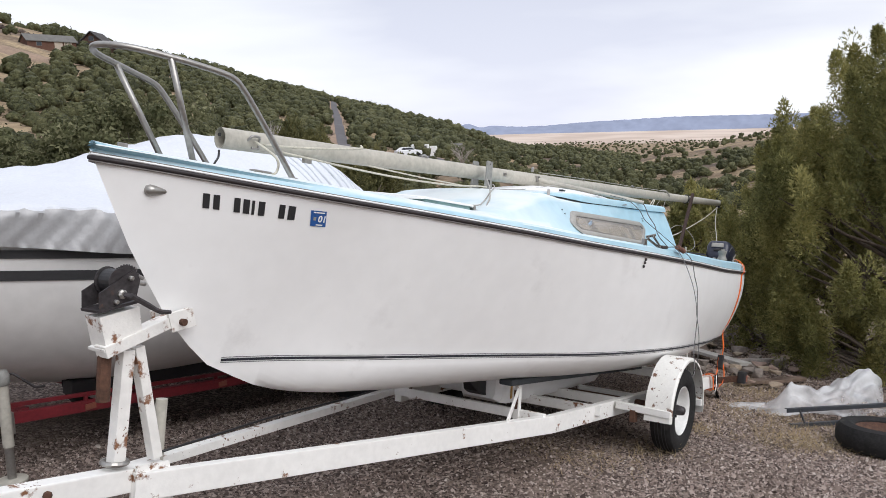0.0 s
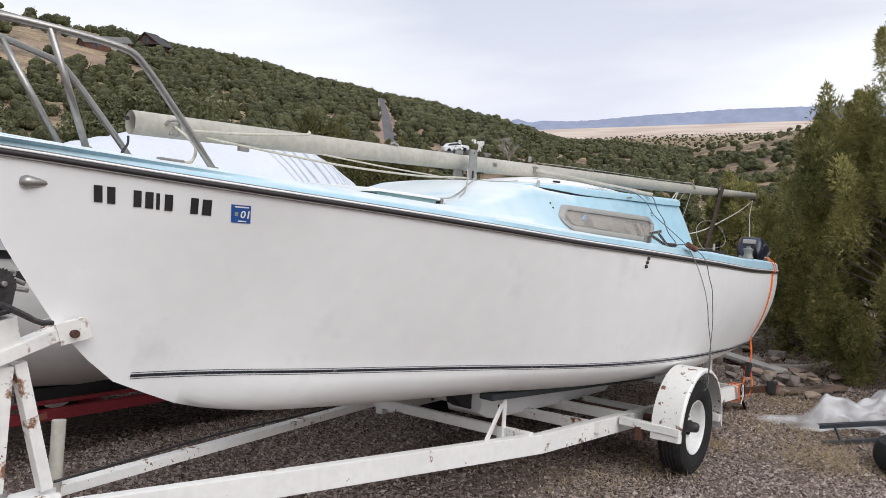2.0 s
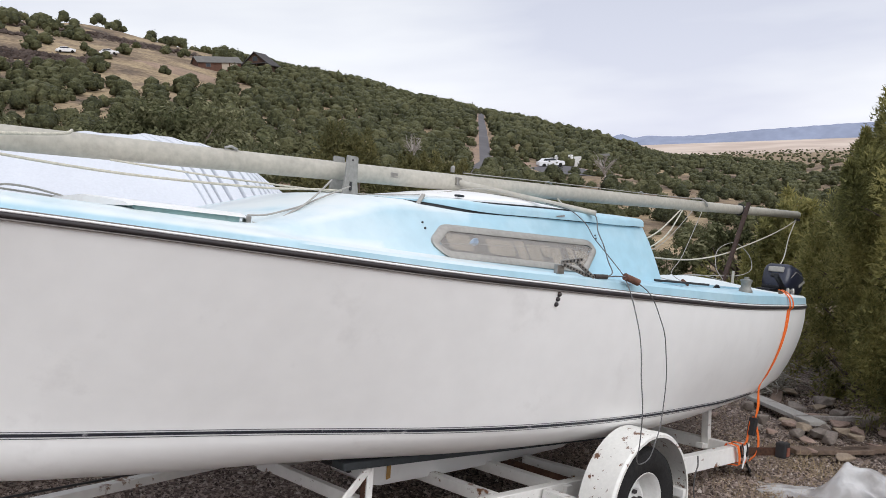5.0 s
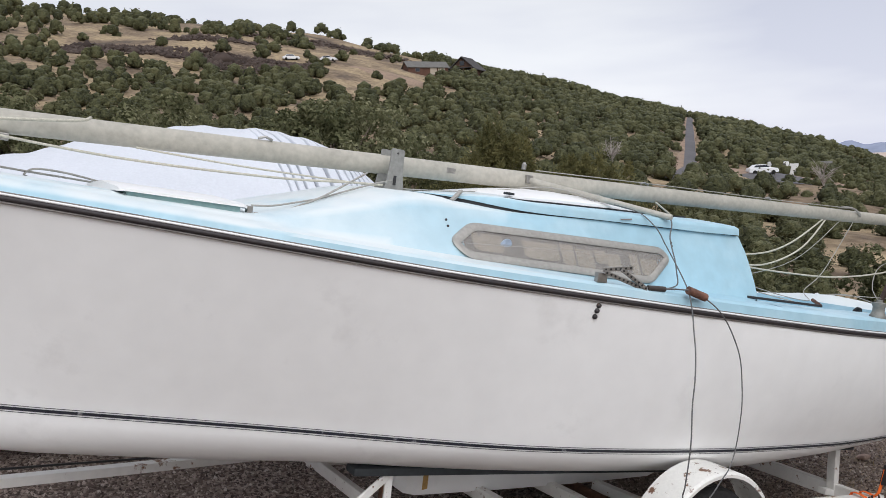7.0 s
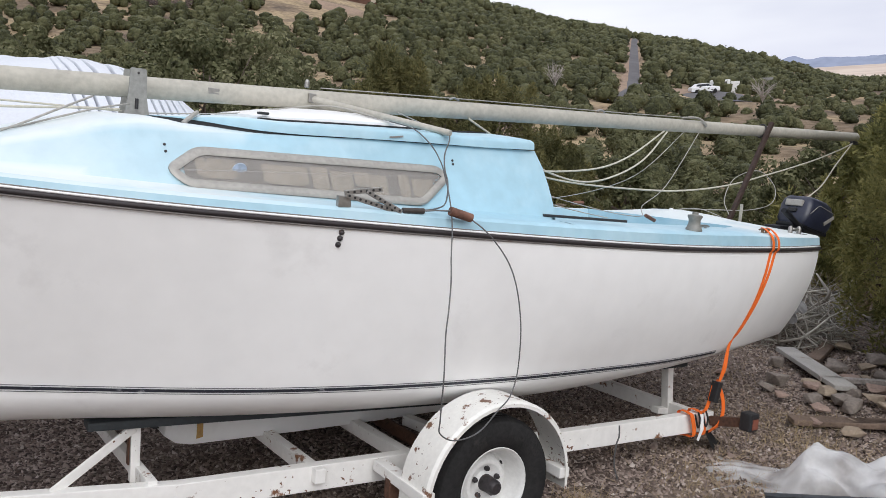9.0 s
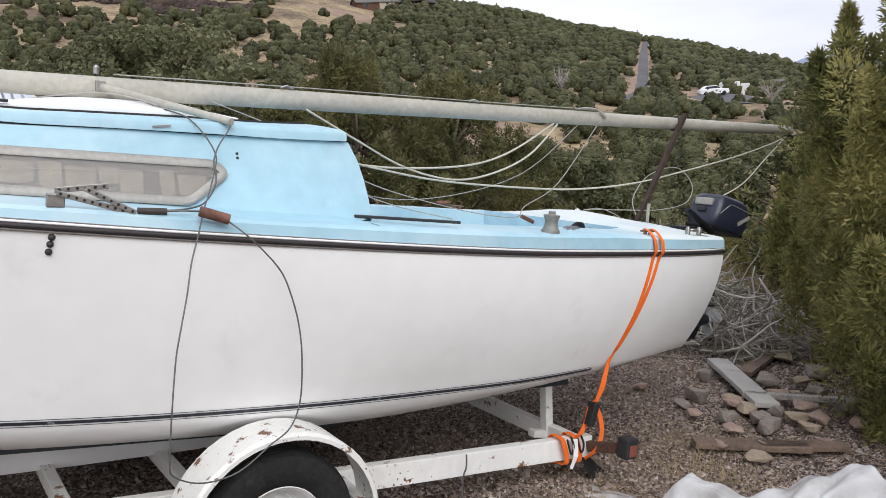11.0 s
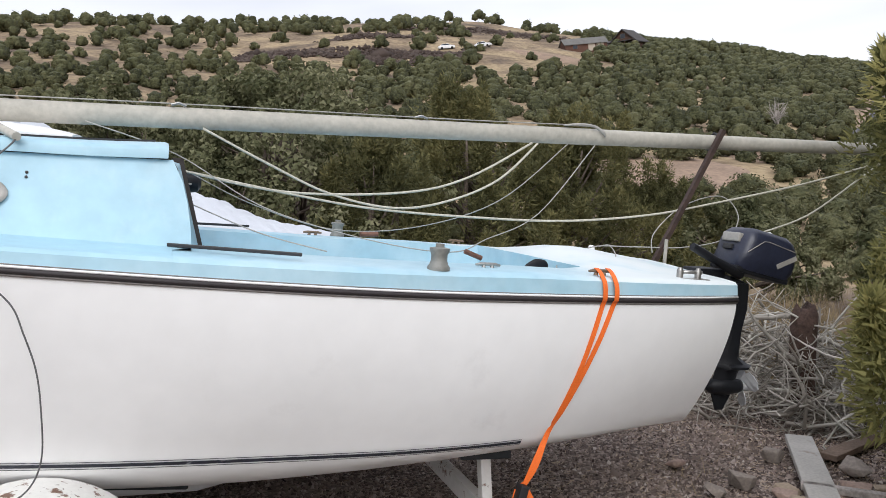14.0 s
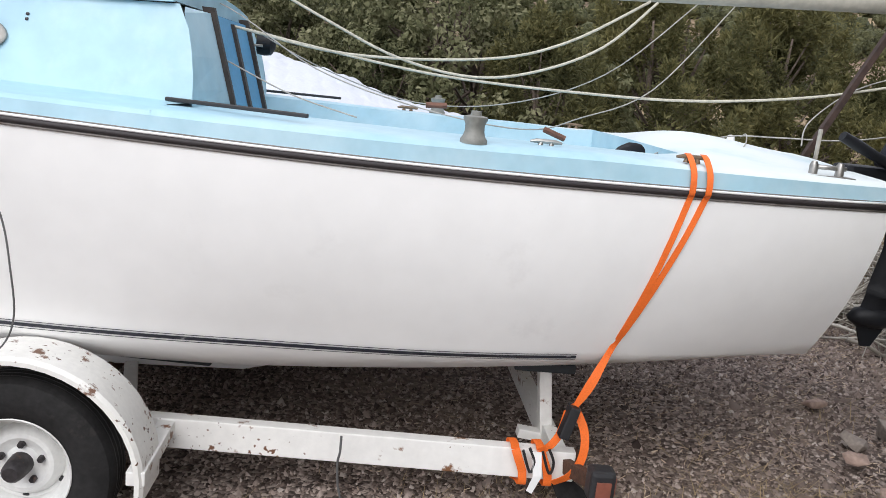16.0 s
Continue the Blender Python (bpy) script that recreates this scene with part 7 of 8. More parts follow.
def gravel_material():
    m = bpy.data.materials.new("crushed_gravel")
    m.use_nodes = True
    n, l = m.node_tree.nodes, m.node_tree.links
    p = n["Principled BSDF"]
    p.inputs["Roughness"].default_value = 0.9
    p.inputs["Specular IOR Level"].default_value = 0.25
    geo = n.new("ShaderNodeNewGeometry")
    ramp = n.new("ShaderNodeValToRGB")
    cr = ramp.color_ramp
    cr.elements[0].position, cr.elements[0].color = 0.0, (0.04, 0.028, 0.024, 1)
    cr.elements[1].position, cr.elements[1].color = 1.0, (0.50, 0.44, 0.395, 1)
    for pos, col in ((0.3, (0.145, 0.109, 0.093)), (0.65, (0.272, 0.212, 0.183)), (0.92, (0.39, 0.323, 0.285))):
        e = cr.elements.new(pos)
        e.color = (*col, 1)
    l.new(geo.outputs["Random Per Island"], ramp.inputs["Fac"])
    l.new(ramp.outputs["Color"], p.inputs["Base Color"])
    return m


M_GRAVEL = gravel_material()
build_gravel()


def build_dry_grass():
    rng = np.random.default_rng(71)
    vs, fs = [], []
    spots = [(5.2, -0.95, 0.5, 900), (5.0, -1.3, 0.5, 800), (5.9, -1.0, 0.4, 500), (4.3, -0.9, 0.18, 200), (6.3, -0.75, 0.3, 200), (4.5, -1.6, 0.4, 800), (5.2, -2.1, 0.5, 500), (3.6, -0.85, 0.3, 150), (3.1, -0.6, 0.4, 200), (6.8, 0.1, 0.3, 60), (6.1, -0.35, 0.3, 70),
             (3.0, -0.2, 0.35, 60), (1.9, -0.9, 0.3, 40), (8.2, 3.0, 1.2, 900), (9.5, 3.6, 1.2, 900), (7.8, 4.4, 0.8, 300), (9.6, 2.3, 0.9, 1800), (10.4, 3.2, 1.2, 1500), (9.9, 1.2, 0.6, 700), (9.3, 2.0, 0.8, 2600), (8.9, 2.9, 0.9, 2200)]
    off = 0
    for cx, cy, sp, k in spots:
        tall = 0.055 if cx < 7 else 0.42
        x, y = rng.normal(cx, sp * 0.5, k), rng.normal(cy, sp * 0.5, k)
        z = land(x, y)
        a = rng.uniform(0, 6.28, k)
        h = rng.uniform(0.4, 1.3, k) * tall
        lean = rng.uniform(0.6, 3.2, k) if cx < 7 else rng.uniform(0.15, 0.9, k)
        w = 0.0018 if cx < 7 else 0.004
        dx, dy = np.cos(a), np.sin(a)
        p0 = np.stack([x - dy * w, y + dx * w, z], -1)
        p1 = np.stack([x + dy * w, y - dx * w, z], -1)
        p2 = np.stack([x + dx * h * lean, y + dy * h * lean, z + h], -1)
        vs.append(np.stack([p0, p1, p2], 1).reshape(-1, 3))
        fs.append(np.arange(k * 3).reshape(-1, 3) + off)
        off += k * 3
    ob = part("dry_grass", mesh_from_arrays("dry_grass", np.concatenate(vs), np.concatenate(fs)), M_STRAW)
    tagged(ob, "thin straw-coloured dry grass tufts on the gravel", "grass", kind="stuff")


def build_litter():
    """Fallen juniper needles and bark crumbs strewn over the gravel towards the trees."""
    rng = np.random.default_rng(72)
    k = 26000
    x, y = 4.6 + 4.6 * rng.uniform(0, 1, k) ** 0.6, rng.uniform(-2.7, 2.4, k)
    patchy = np.sin(x * 4.1 + 1) * np.cos(y * 3.7) + 0.7 * np.sin(x * 9 - y * 7)
    q = patchy > rng.uniform(-1.3, 0.6, k)
    x, y = x[q], y[q]
    k = len(x)
    a, h, w = rng.uniform(0, 6.28, k), rng.uniform(0.008, 0.032, k), rng.uniform(0.0006, 0.0022, k)
    z = land(x, y) + 0.012 + 0.02 * np.sin(x * 1.7 + 2) * np.sin(y * 2.1) * (x < 8.7)
    dx, dy, up = np.cos(a) * h, np.sin(a) * h, rng.uniform(-0.006, 0.012, k)
    ex, ey = -np.sin(a) * w, np.cos(a) * w
    pts = [np.stack(p, -1) for p in ((x - ex, y - ey, z), (x + dx - ex * 0.6, y + dy - ey * 0.6, z + up), (x + dx + ex * 0.6, y + dy + ey * 0.6, z + up + 0.002), (x + ex, y + ey, z + 0.002))]
    v = np.stack(pts, 1).reshape(-1, 3)
    ob = part("needle_litter", mesh_from_arrays("needle_litter", v, np.arange(k * 4).reshape(-1, 4)), M_LITTER)
    tagged(ob, "tan fallen needles and bark crumbs on the gravel", "litter", kind="stuff")


M_LITTER = leafy("dry_needle_litter", (0.22, 0.155, 0.11), (0.42, 0.32, 0.23), (0.56, 0.46, 0.35), 6.0, 0.0)
build_litter()
M_STRAW = material("dry_straw", (0.30, 0.225, 0.125), 0.9, spread=0.3, bump=0)
build_dry_grass()


# ---- vegetation ----
def clump_cloud(rng, centers, radii, count, size, outward=0.3, loose=0.35, plume=0.0):
    """Small leaf-like triangles gathered round many clump centres: arrays of corners and faces."""
    idx = rng.integers(0, len(centers), count)
    d = rng.normal(size=(count, 3))
    d /= np.linalg.norm(d, axis=1)[:, None]
    pos = centers[idx] + d * (radii[idx] * rng.uniform(0.55, 1.08, count))[:, None]
    # sprays lie roughly along the clump's surface, so that its top catches the light
    face = d + outward * (centers[idx] / (np.linalg.norm(centers[idx], axis=1)[:, None] + 1e-9)) + rng.normal(size=(count, 3)) * loose
    face /= np.linalg.norm(face, axis=1)[:, None] + 1e-9
    u = np.cross(face, rng.normal(size=(count, 3)))
    u /= np.linalg.norm(u, axis=1)[:, None] + 1e-9
    w = np.cross(face, u)
    s = (size * rng.uniform(0.6, 1.5, count))[:, None]
    if plume:
        # pointed upright sprays
        pos[:, 2] += d[:, 2] * radii[idx] * 0.6
        w = d * 0.7 + rng.normal(size=(count, 3)) * 0.35 + np.array([0, 0, plume])
        w /= np.linalg.norm(w, axis=1)[:, None]
        u = np.cross(w, face)
        u /= np.linalg.norm(u, axis=1)[:, None] + 1e-9
        tri = np.stack([pos - u * s * 0.27, pos + u * s * 0.27, pos + w * s * 1.6], 1)
        return tri.reshape(-1, 3), np.arange(count * 3).reshape(-1, 3)
    tri = np.stack([pos - u * s * 0.5, pos + u * s * 0.5 + w * s * 0.25, pos + w * s], 1)
    return tri.reshape(-1, 3), np.arange(count * 3).reshape(-1, 3)


def far_tree(rng, lobes, seg, rings, count, size):
    """A domed juniper about 1 m wide and high, to be scaled: a few merged rough lobes covered with small standing sprays."""
    a = np.arange(lobes) * 2 * np.pi / max(lobes - 1, 1) + rng.uniform(0, 6.28)
    out = np.where(np.arange(lobes) == 0, 0.0, rng.uniform(0.13, 0.24, lobes))
    h = np.where(np.arange(lobes) == 0, rng.uniform(0.5, 0.6), rng.uniform(0.26, 0.44, lobes))
    c = np.stack([np.cos(a) * out, np.sin(a) * out, h], -1)
    rad = np.where(np.arange(lobes) == 0, rng.uniform(0.30, 0.38), rng.uniform(0.22, 0.31, lobes))
    heart = 0.74 if count >= 500 else 0.84 if count >= 200 else 0.92
    vs, fs, off = [], [], 0
    for q in range(lobes):
        ring = [[c[q, 0], c[q, 1], c[q, 2] + rad[q] * heart]]
        for j in range(1, rings + 1):
            t = math.pi * j / (rings + 1)
            for i in range(seg):
                g = 2 * math.pi * (i + 0.5 * (j % 2)) / seg
                d = rad[q] * heart * rng.uniform(0.82, 1.16)
                ring.append([c[q, 0] + d * math.sin(t) * math.cos(g), c[q, 1] + d * math.sin(t) * math.sin(g), max(0.0, c[q, 2] + d * math.cos(t))])
        ring.append([c[q, 0], c[q, 1], max(0.0, c[q, 2] - rad[q] * heart)])
        n = len(ring)
        for i in range(seg):
            fs.append([off, off + 1 + i, off + 1 + (i + 1) % seg])
            fs.append([off + n - 1, off + n - 2 - i, off + n - 2 - (i + 1) % seg])
            for j in range(rings - 1):
                p, e = off + 1 + j * seg, off + 1 + (j + 1) * seg
                fs += [[p + i, e + i, p + (i + 1) % seg], [p + (i + 1) % seg, e + i, e + (i + 1) % seg]]
        vs += ring
        off += n
    v, f = np.array(vs), np.array(fs)
    if count:
        v2, f2 = clump_cloud(rng, c, rad * 1.02, count, size, loose=0.9)
        v2[:, 2] = np.maximum(v2[:, 2], 0.0)
        return np.concatenate([v, v2]), np.concatenate([f, f2 + len(v)])
    return v, f


def scatter(rng, protos, places, scales, turns):
    vs, fs, off = [], [], 0
    for (x, y, z), (sw, sh), t in zip(places, scales, turns):
        v, f = protos[rng.integers(0, len(protos))]
        c, s = math.cos(t), math.sin(t)
        q = np.empty_like(v)
        q[:, 0] = (v[:, 0] * c - v[:, 1] * s) * sw + x
        q[:, 1] = (v[:, 0] * s + v[:, 1] * c) * sw + y
        q[:, 2] = v[:, 2] * sh + z
        vs.append(q)
        fs.append(f + off)
        off += len(v)
    return np.concatenate(vs), np.concatenate(fs)


LAVA = [(9.7, 7.5, 26, 10), (18.7, 6.3, 15, 13), (17.0, 6.75, 9, 6), (23.4, 7.8, 26, 7), (26.4, 7.2, 16, 7), (16.5, 8.2, 18, 5)]


def hill_spot(az, el):
    """The place on the hillside in a direction from the yard, where the slope stands at an elevation."""
    q = np.linspace(30, RIDGE_D - 3, 1500)
    x, y = 1 + q * math.sin(radians(az)), -3 + q * math.cos(radians(az))
    e = np.degrees(np.arctan2(land(x, y) - 2.0, q))
    i = int(np.argmin(np.abs(e - el)))
    return float(x[i]), float(y[i]), float(land(x[i], y[i])), float(q[i])


CLEAR = [hill_spot(*p)[:2] + (w,) for p, w in (((30.2, 5.9), 8), ((33.15, 5.7), 8), ((31.6, 5.3), 5), ((21.1, 6.8), 6), ((23.6, 6.7), 6), ((53.9, -1.75), 11), ((54.4, -2.4), 7), ((37.8, -3.3), 4.5), ((34.8, -2.7), 3), ((-3.9, 9.8), 14))]
LAVA_SPOTS = [hill_spot(a, e)[:2] + (w, d) for a, e, w, d in LAVA]


def build_far_scrub():
    rng = np.random.default_rng(11)
    sets = [[far_tree(rng, *k) for _ in range(7)] for k in ((6, 6, 3, 820, 0.058), (5, 6, 3, 230, 0.078), (4, 5, 2, 64, 0.10), (3, 5, 2, 30, 0.11))]
    m = 23000
    az = rng.uniform(-30, 84, m)
    r = np.sqrt(rng.uniform(34 ** 2, 432 ** 2, m))
    x, y = 1 + r * np.sin(np.radians(az)), -3 + r * np.cos(np.radians(az))
    # open dry grass near the hilltop, dense scrub lower down
    bare = np.sin(x * 0.047 + 1) + np.cos(y * 0.056 + x * 0.019) + 0.8 * np.sin(x * 0.12 - y * 0.05)
    high = smooth01((r - np.interp(az, [0, 12, 22], [138, 140, 128])) / 55) * smooth01((35 - az) / 6) * np.interp(az, [-4, 10], [0.82, 0.97])
    gap = np.sin(x * 0.16 + 2) * np.sin(y * 0.14) + 0.5 * np.sin(x * 0.31 - y * 0.27)
    chance = np.where(gap > 0.9, 0.3, 0.8) * (1 - high * np.where(bare > -1.0, 0.975, 0.82))
    chance = np.where(r < 110, np.maximum(chance, 0.9), chance) * np.where((az > 69.5) & (r > 200), 0.10, 1.0)
    keep = rng.uniform(0, 1, m) < chance
    side = dict(road=(x - 1) * math.cos(radians(48.3)) - (y + 3) * math.sin(radians(48.3)))["road"]
    keep &= ~((np.abs(side + 0.3) < 2.2) & (az > 30) & (r > 110) & (r < 405))
    for cx, cy, w in CLEAR:
        keep &= np.hypot(x - cx, y - cy) > w
    for cx, cy, w, d in LAVA_SPOTS:
        keep &= (((x - cx) / w) ** 2 + ((y - cy) / d) ** 2 > 1) | (rng.uniform(0, 1, m) < 0.12)
    x, y, r = x[keep], y[keep], r[keep]
    w = rng.uniform(2.3, 5.2, len(x)) * np.clip(0.62 + r / 700, 0.6, 1.1) * (1 + 0.3 * high[keep]) * np.where(az[keep] > 57, 0.72, 1.0)
    h = w * rng.uniform(0.66, 0.95, len(x))
    turn = rng.uniform(0, 6.28, len(x))
    z = land(x, y) - 0.25
    for k, (lo, hi) in enumerate(((0, 75), (75, 125), (125, 230), (230, 500))):
        q = (r >= lo) & (r < hi)
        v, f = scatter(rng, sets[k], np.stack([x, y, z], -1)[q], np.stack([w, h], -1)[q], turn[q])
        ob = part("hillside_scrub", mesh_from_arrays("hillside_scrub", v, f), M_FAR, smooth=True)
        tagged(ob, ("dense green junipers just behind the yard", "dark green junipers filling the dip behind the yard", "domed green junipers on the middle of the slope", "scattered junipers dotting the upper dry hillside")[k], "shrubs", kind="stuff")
    # dark lava rock lying in fields near the hilltop
    rng = np.random.default_rng(13)
    base = np.array([[1, 0, 0], [-1, 0, 0], [0, 1, 0], [0, -1, 0], [0, 0, 1], [0, 0, -1]], float)
    tri = np.array([[0, 2, 4], [2, 1, 4], [1, 3, 4], [3, 0, 4], [2, 0, 5], [1, 2, 5], [3, 1, 5], [0, 3, 5]])
    vs = []
    for cx, cy, w, d in LAVA_SPOTS:
        n = int(w * d * 4.5)
        a, q = rng.uniform(0, 6.28, n), np.sqrt(rng.uniform(0, 1, n)) * rng.uniform(0.75, 1.2, n)
        px, py = cx + w * q * np.cos(a), cy + d * q * np.sin(a)
        s = rng.lognormal(-0.55, 0.4, n)
        v = base[None] * (s[:, None] * rng.uniform(0.5, 1.2, (n, 3)) * np.array([1.1, 1.1, 0.75]))[:, None, :] * rng.uniform(0.7, 1.2, (n, 6, 1))
        vs.append(v + np.stack([px, py, land(px, py) + 0.1], -1)[:, None, :])
    v = np.concatenate(vs)
    f = (tri[None] + 6 * np.arange(len(v))[:, None, None]).reshape(-1, 3)
    ob = part("lava_rock", mesh_from_arrays("lava_rock", v.reshape(-1, 3), f), M_LAVA)
    tagged(ob, "fields of dark red-brown broken lava rock on the hilltop", "rocks", kind="stuff")
    # the valley woods further off
    rng = np.random.default_rng(12)
    protos = [far_tree(rng, 2, 5, 2, 0, 0) for _ in range(5)]
    n = 3600
    az = rng.uniform(45, 95, n)
    r = 415 + 3500 * rng.uniform(0, 1, n) ** 0.9
    x, y = 1 + r * np.sin(np.radians(az)), -3 + r * np.cos(np.radians(az))
    w = rng.uniform(4, 7, n) * np.clip(r / 900, 0.8, 2.4)
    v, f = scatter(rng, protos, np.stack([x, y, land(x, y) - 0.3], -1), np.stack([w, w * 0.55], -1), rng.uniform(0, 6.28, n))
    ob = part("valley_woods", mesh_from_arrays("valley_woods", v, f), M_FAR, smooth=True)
    tagged(ob, "dark scrub woods filling the valley floor", "woods", kind="stuff")


M_LAVA = leafy("dark_lava_rock", (0.06, 0.043, 0.036), (0.105, 0.076, 0.063), (0.16, 0.125, 0.105), 0.2)
build_far_scrub()


def near_tree(name, x, y, height, width, seed, mat, leaf=0.05, count=16000, label="", low=0.06, taper=1.0, spray=0.0):
    """A juniper or oak: a forked tapered trunk, limbs and a ragged crown of many small sprays."""
    rng = np.random.default_rng(seed)
    z0 = float(land(x, y)) - 0.05
    tree = thing(name, pose(x, y, z0), label, "tree")
    bm = bmesh.new()
    tips = []
    for s in range(3):
        a = rng.uniform(0, 6.28)
        pts = [Vector((0.05 * math.cos(a), 0.05 * math.sin(a), 0))]
        for i in range(1, 6):
            t = i / 5
            pts.append(Vector((math.cos(a) * width * 0.14 * t + rng.normal() * 0.05, math.sin(a) * width * 0.14 * t + rng.normal() * 0.05, height * 0.85 * t)))
        tube(pts, [0.10 * (1 - 0.85 * i / 5) * height / 3.5 for i in range(6)], 7, bm=bm)
        tips.append(pts)
    limb = bmesh.new()
    k = int(30 * height * max(1.0, width / 2.2))
    cs, rs = [], []
    lump = rng.uniform(0, 6.28, 6)
    for i in range(k):
        hh = low + (0.98 - low) * (i + rng.uniform(0, 1)) / k
        prof = max(0.06, 1 - max(0.0, (hh - 0.28) / 0.72) ** (1.25 * taper)) * (0.72 + 0.28 * min(1, hh / 0.25))
        a = rng.uniform(0, 6.28)
        ragged = 1 + 0.16 * math.sin(3 * a + lump[0] + 7 * hh) + 0.12 * math.sin(5 * a + lump[1] - 11 * hh)
        rr = width * 0.5 * prof * ragged * math.sqrt(rng.uniform(0.70 if spray else 0.58, 1.0))
        c = Vector((math.cos(a) * rr, math.sin(a) * rr, hh * height + rng.normal() * 0.04 * height))
        stem = tips[rng.integers(0, 3)]
        root = stem[min(4, max(0, int(hh * 4)))]
        if i % 2 == 0:
            mid = root.lerp(c, 0.55) + Vector((0, 0, -0.03 * height * rng.uniform(-1, 1)))
            tube([root, mid, c], [0.026, 0.016, 0.005], 5, bm=limb)
        size = rng.uniform(0.10, 0.26) * (0.6 + 0.4 * width / 3)
        for j in range(4):
            off = rng.normal(size=3) * size * np.array([0.55, 0.55, 0.75])
            cs.append([c.x + off[0], c.y + off[1], max(0.05, c.z + off[2])])
            rs.append(size * rng.uniform(0.4, 0.8))
        if spray:
            # upright pointed sprays on the outside
            lean = Vector((math.cos(a) * rng.uniform(0.0, 0.35), math.sin(a) * rng.uniform(0.0, 0.35), 1)).normalized() * size
            for j in range(4):
                cs.append(list(c + lean * (0.45 + 0.42 * j)))
                rs.append(size * (0.56 - 0.12 * j))
    part("trunk", bm, M_BARK, tree, smooth=True)
    part("limb", limb, M_BARK, tree, smooth=True, kind="stuff")
    v, f = clump_cloud(rng, np.array(cs), np.array(rs), count, leaf, plume=0.25 * spray)
    v[:, 2] = np.maximum(v[:, 2], 0.03)
    part("crown", mesh_from_arrays("crown", v, f), mat, tree)
    return tree


J_BIG, J_MID, OAK = "large dense olive-green juniper beside the gravel yard", "yellow-green juniper behind the boats", "round grey-green scrub oak behind the boats"
near_tree("juniper_tree", 8.42, -2.02, 3.6, 3.42, 21, M_JUNIPER, 0.0235, 440000, J_BIG, low=0.05, taper=1.7, spray=1)
near_tree("juniper_tree", 9.6, -1.25, 2.75, 2.3, 34, M_JUNIPER, 0.028, 70000, "broad young juniper at the yard's edge", low=0.0, spray=1)
near_tree("juniper_tree", 9.0, -0.5, 2.6, 1.6, 22, M_JUNIPER, 0.028, 50000, "slim young juniper at the yard's edge", low=0.0, spray=1)
near_tree("oak_tree", 5.75, 7.6, 2.9, 5.0, 23, M_OAK, 0.05, 70000, OAK, low=0.03, taper=1.8)
near_tree("oak_tree", 3.7, 8.6, 2.6, 3.8, 24, M_OAK, 0.05, 50000, OAK, low=0.03, taper=1.8)
near_tree("oak_tree", 1.9, 9.4, 2.5, 4.2, 27, M_OAK, 0.05, 52000, OAK, low=0.03, taper=1.8)
near_tree("oak_tree", 4.7, 5.9, 2.0, 2.2, 28, M_OAK, 0.045, 24000, "low grey-green scrub oak behind the boats", low=0.0, taper=1.8)
near_tree("juniper_tree", 8.15, 6.6, 2.65, 3.1, 25, M_CEDAR, 0.036, 76000, J_MID, low=0.0, spray=1)
near_tree("juniper_tree", 9.75, 6.7, 2.55, 3.0, 26, M_CEDAR, 0.036, 70000, J_MID, low=0.0, spray=1)
near_tree("juniper_tree", 6.6, 5.4, 2.0, 2.3, 29, M_CEDAR, 0.034, 42000, "low dark juniper behind the boats", low=0.0, spray=1)
near_tree("juniper_tree", 11.3, 6.9, 1.75, 2.6, 33, M_CEDAR, 0.036, 44000, "low dark juniper behind the boats", low=0.0, spray=1)
near_tree("juniper_tree", 11.6, 5.6, 1.4, 2.4, 30, M_OAK, 0.05, 24000, "low grey bush at the yard's edge", low=0.0, taper=1.8)
near_tree("juniper_tree", 12.4, 2.6, 1.5, 2.6, 31, M_OAK, 0.05, 20000, "low grey bush at the yard's edge", low=0.0, taper=1.8)
near_tree("juniper_tree", 10.7, 1.0, 1.9, 2.0, 32, M_JUNIPER, 0.045, 24000, "low juniper at the yard's edge", low=0.0, spray=1)


# ---- houses, road and cars on the hillside ----
M_ASPHALT = material("grey_asphalt", (0.105, 0.10, 0.105), 0.9, noise_scale=0.5, spread=0.12, fine=4, bump=0)
M_VERGE = material("tan_road_verge", (0.27, 0.19, 0.135), 0.95, noise_scale=0.4, spread=0.25, fine=3, bump=0)
M_LOG = material("brown_log_wall", (0.085, 0.045, 0.031), 0.8, noise_scale=0.8, spread=0.25, fine=6, bump=0)
M_BARNWALL = material("reddish_board_wall", (0.105, 0.05, 0.033), 0.85, noise_scale=0.8, spread=0.2, fine=6, bump=0)
M_GREYROOF = material("grey_shingle_roof", (0.14, 0.135, 0.125), 0.9, noise_scale=0.7, spread=0.2, fine=5, bump=0)
M_DARKROOF = material("dark_shingle_roof", (0.06, 0.055, 0.055), 0.9, noise_scale=0.7, spread=0.2, fine=5, bump=0)
M_PANE = material("dark_window_pane", (0.03, 0.035, 0.045), 0.2, spread=0.1, bump=0)
M_RVWHITE = material("white_trailer_sheet", (0.80, 0.80, 0.80), 0.5, noise_scale=0.6, spread=0.04, fine=5, bump=0)
M_CARWHITE = material("white_car_paint", (0.78, 0.78, 0.79), 0.3, noise_scale=1, spread=0.03, bump=0)
M_DOORTAN = material("pale_garage_door", (0.42, 0.36, 0.29), 0.7, noise_scale=1, spread=0.08, bump=0)


def facing(az, el, turn=0.0, sink=0.0):
    """A place on the hillside whose -y axis looks back at the yard, turned by some degrees."""
    x, y, z, r = hill_spot(az, el)
    return Matrix.Translation((x, y, z - sink)) @ Matrix.Rotation(radians(turn - az), 4, "Z")


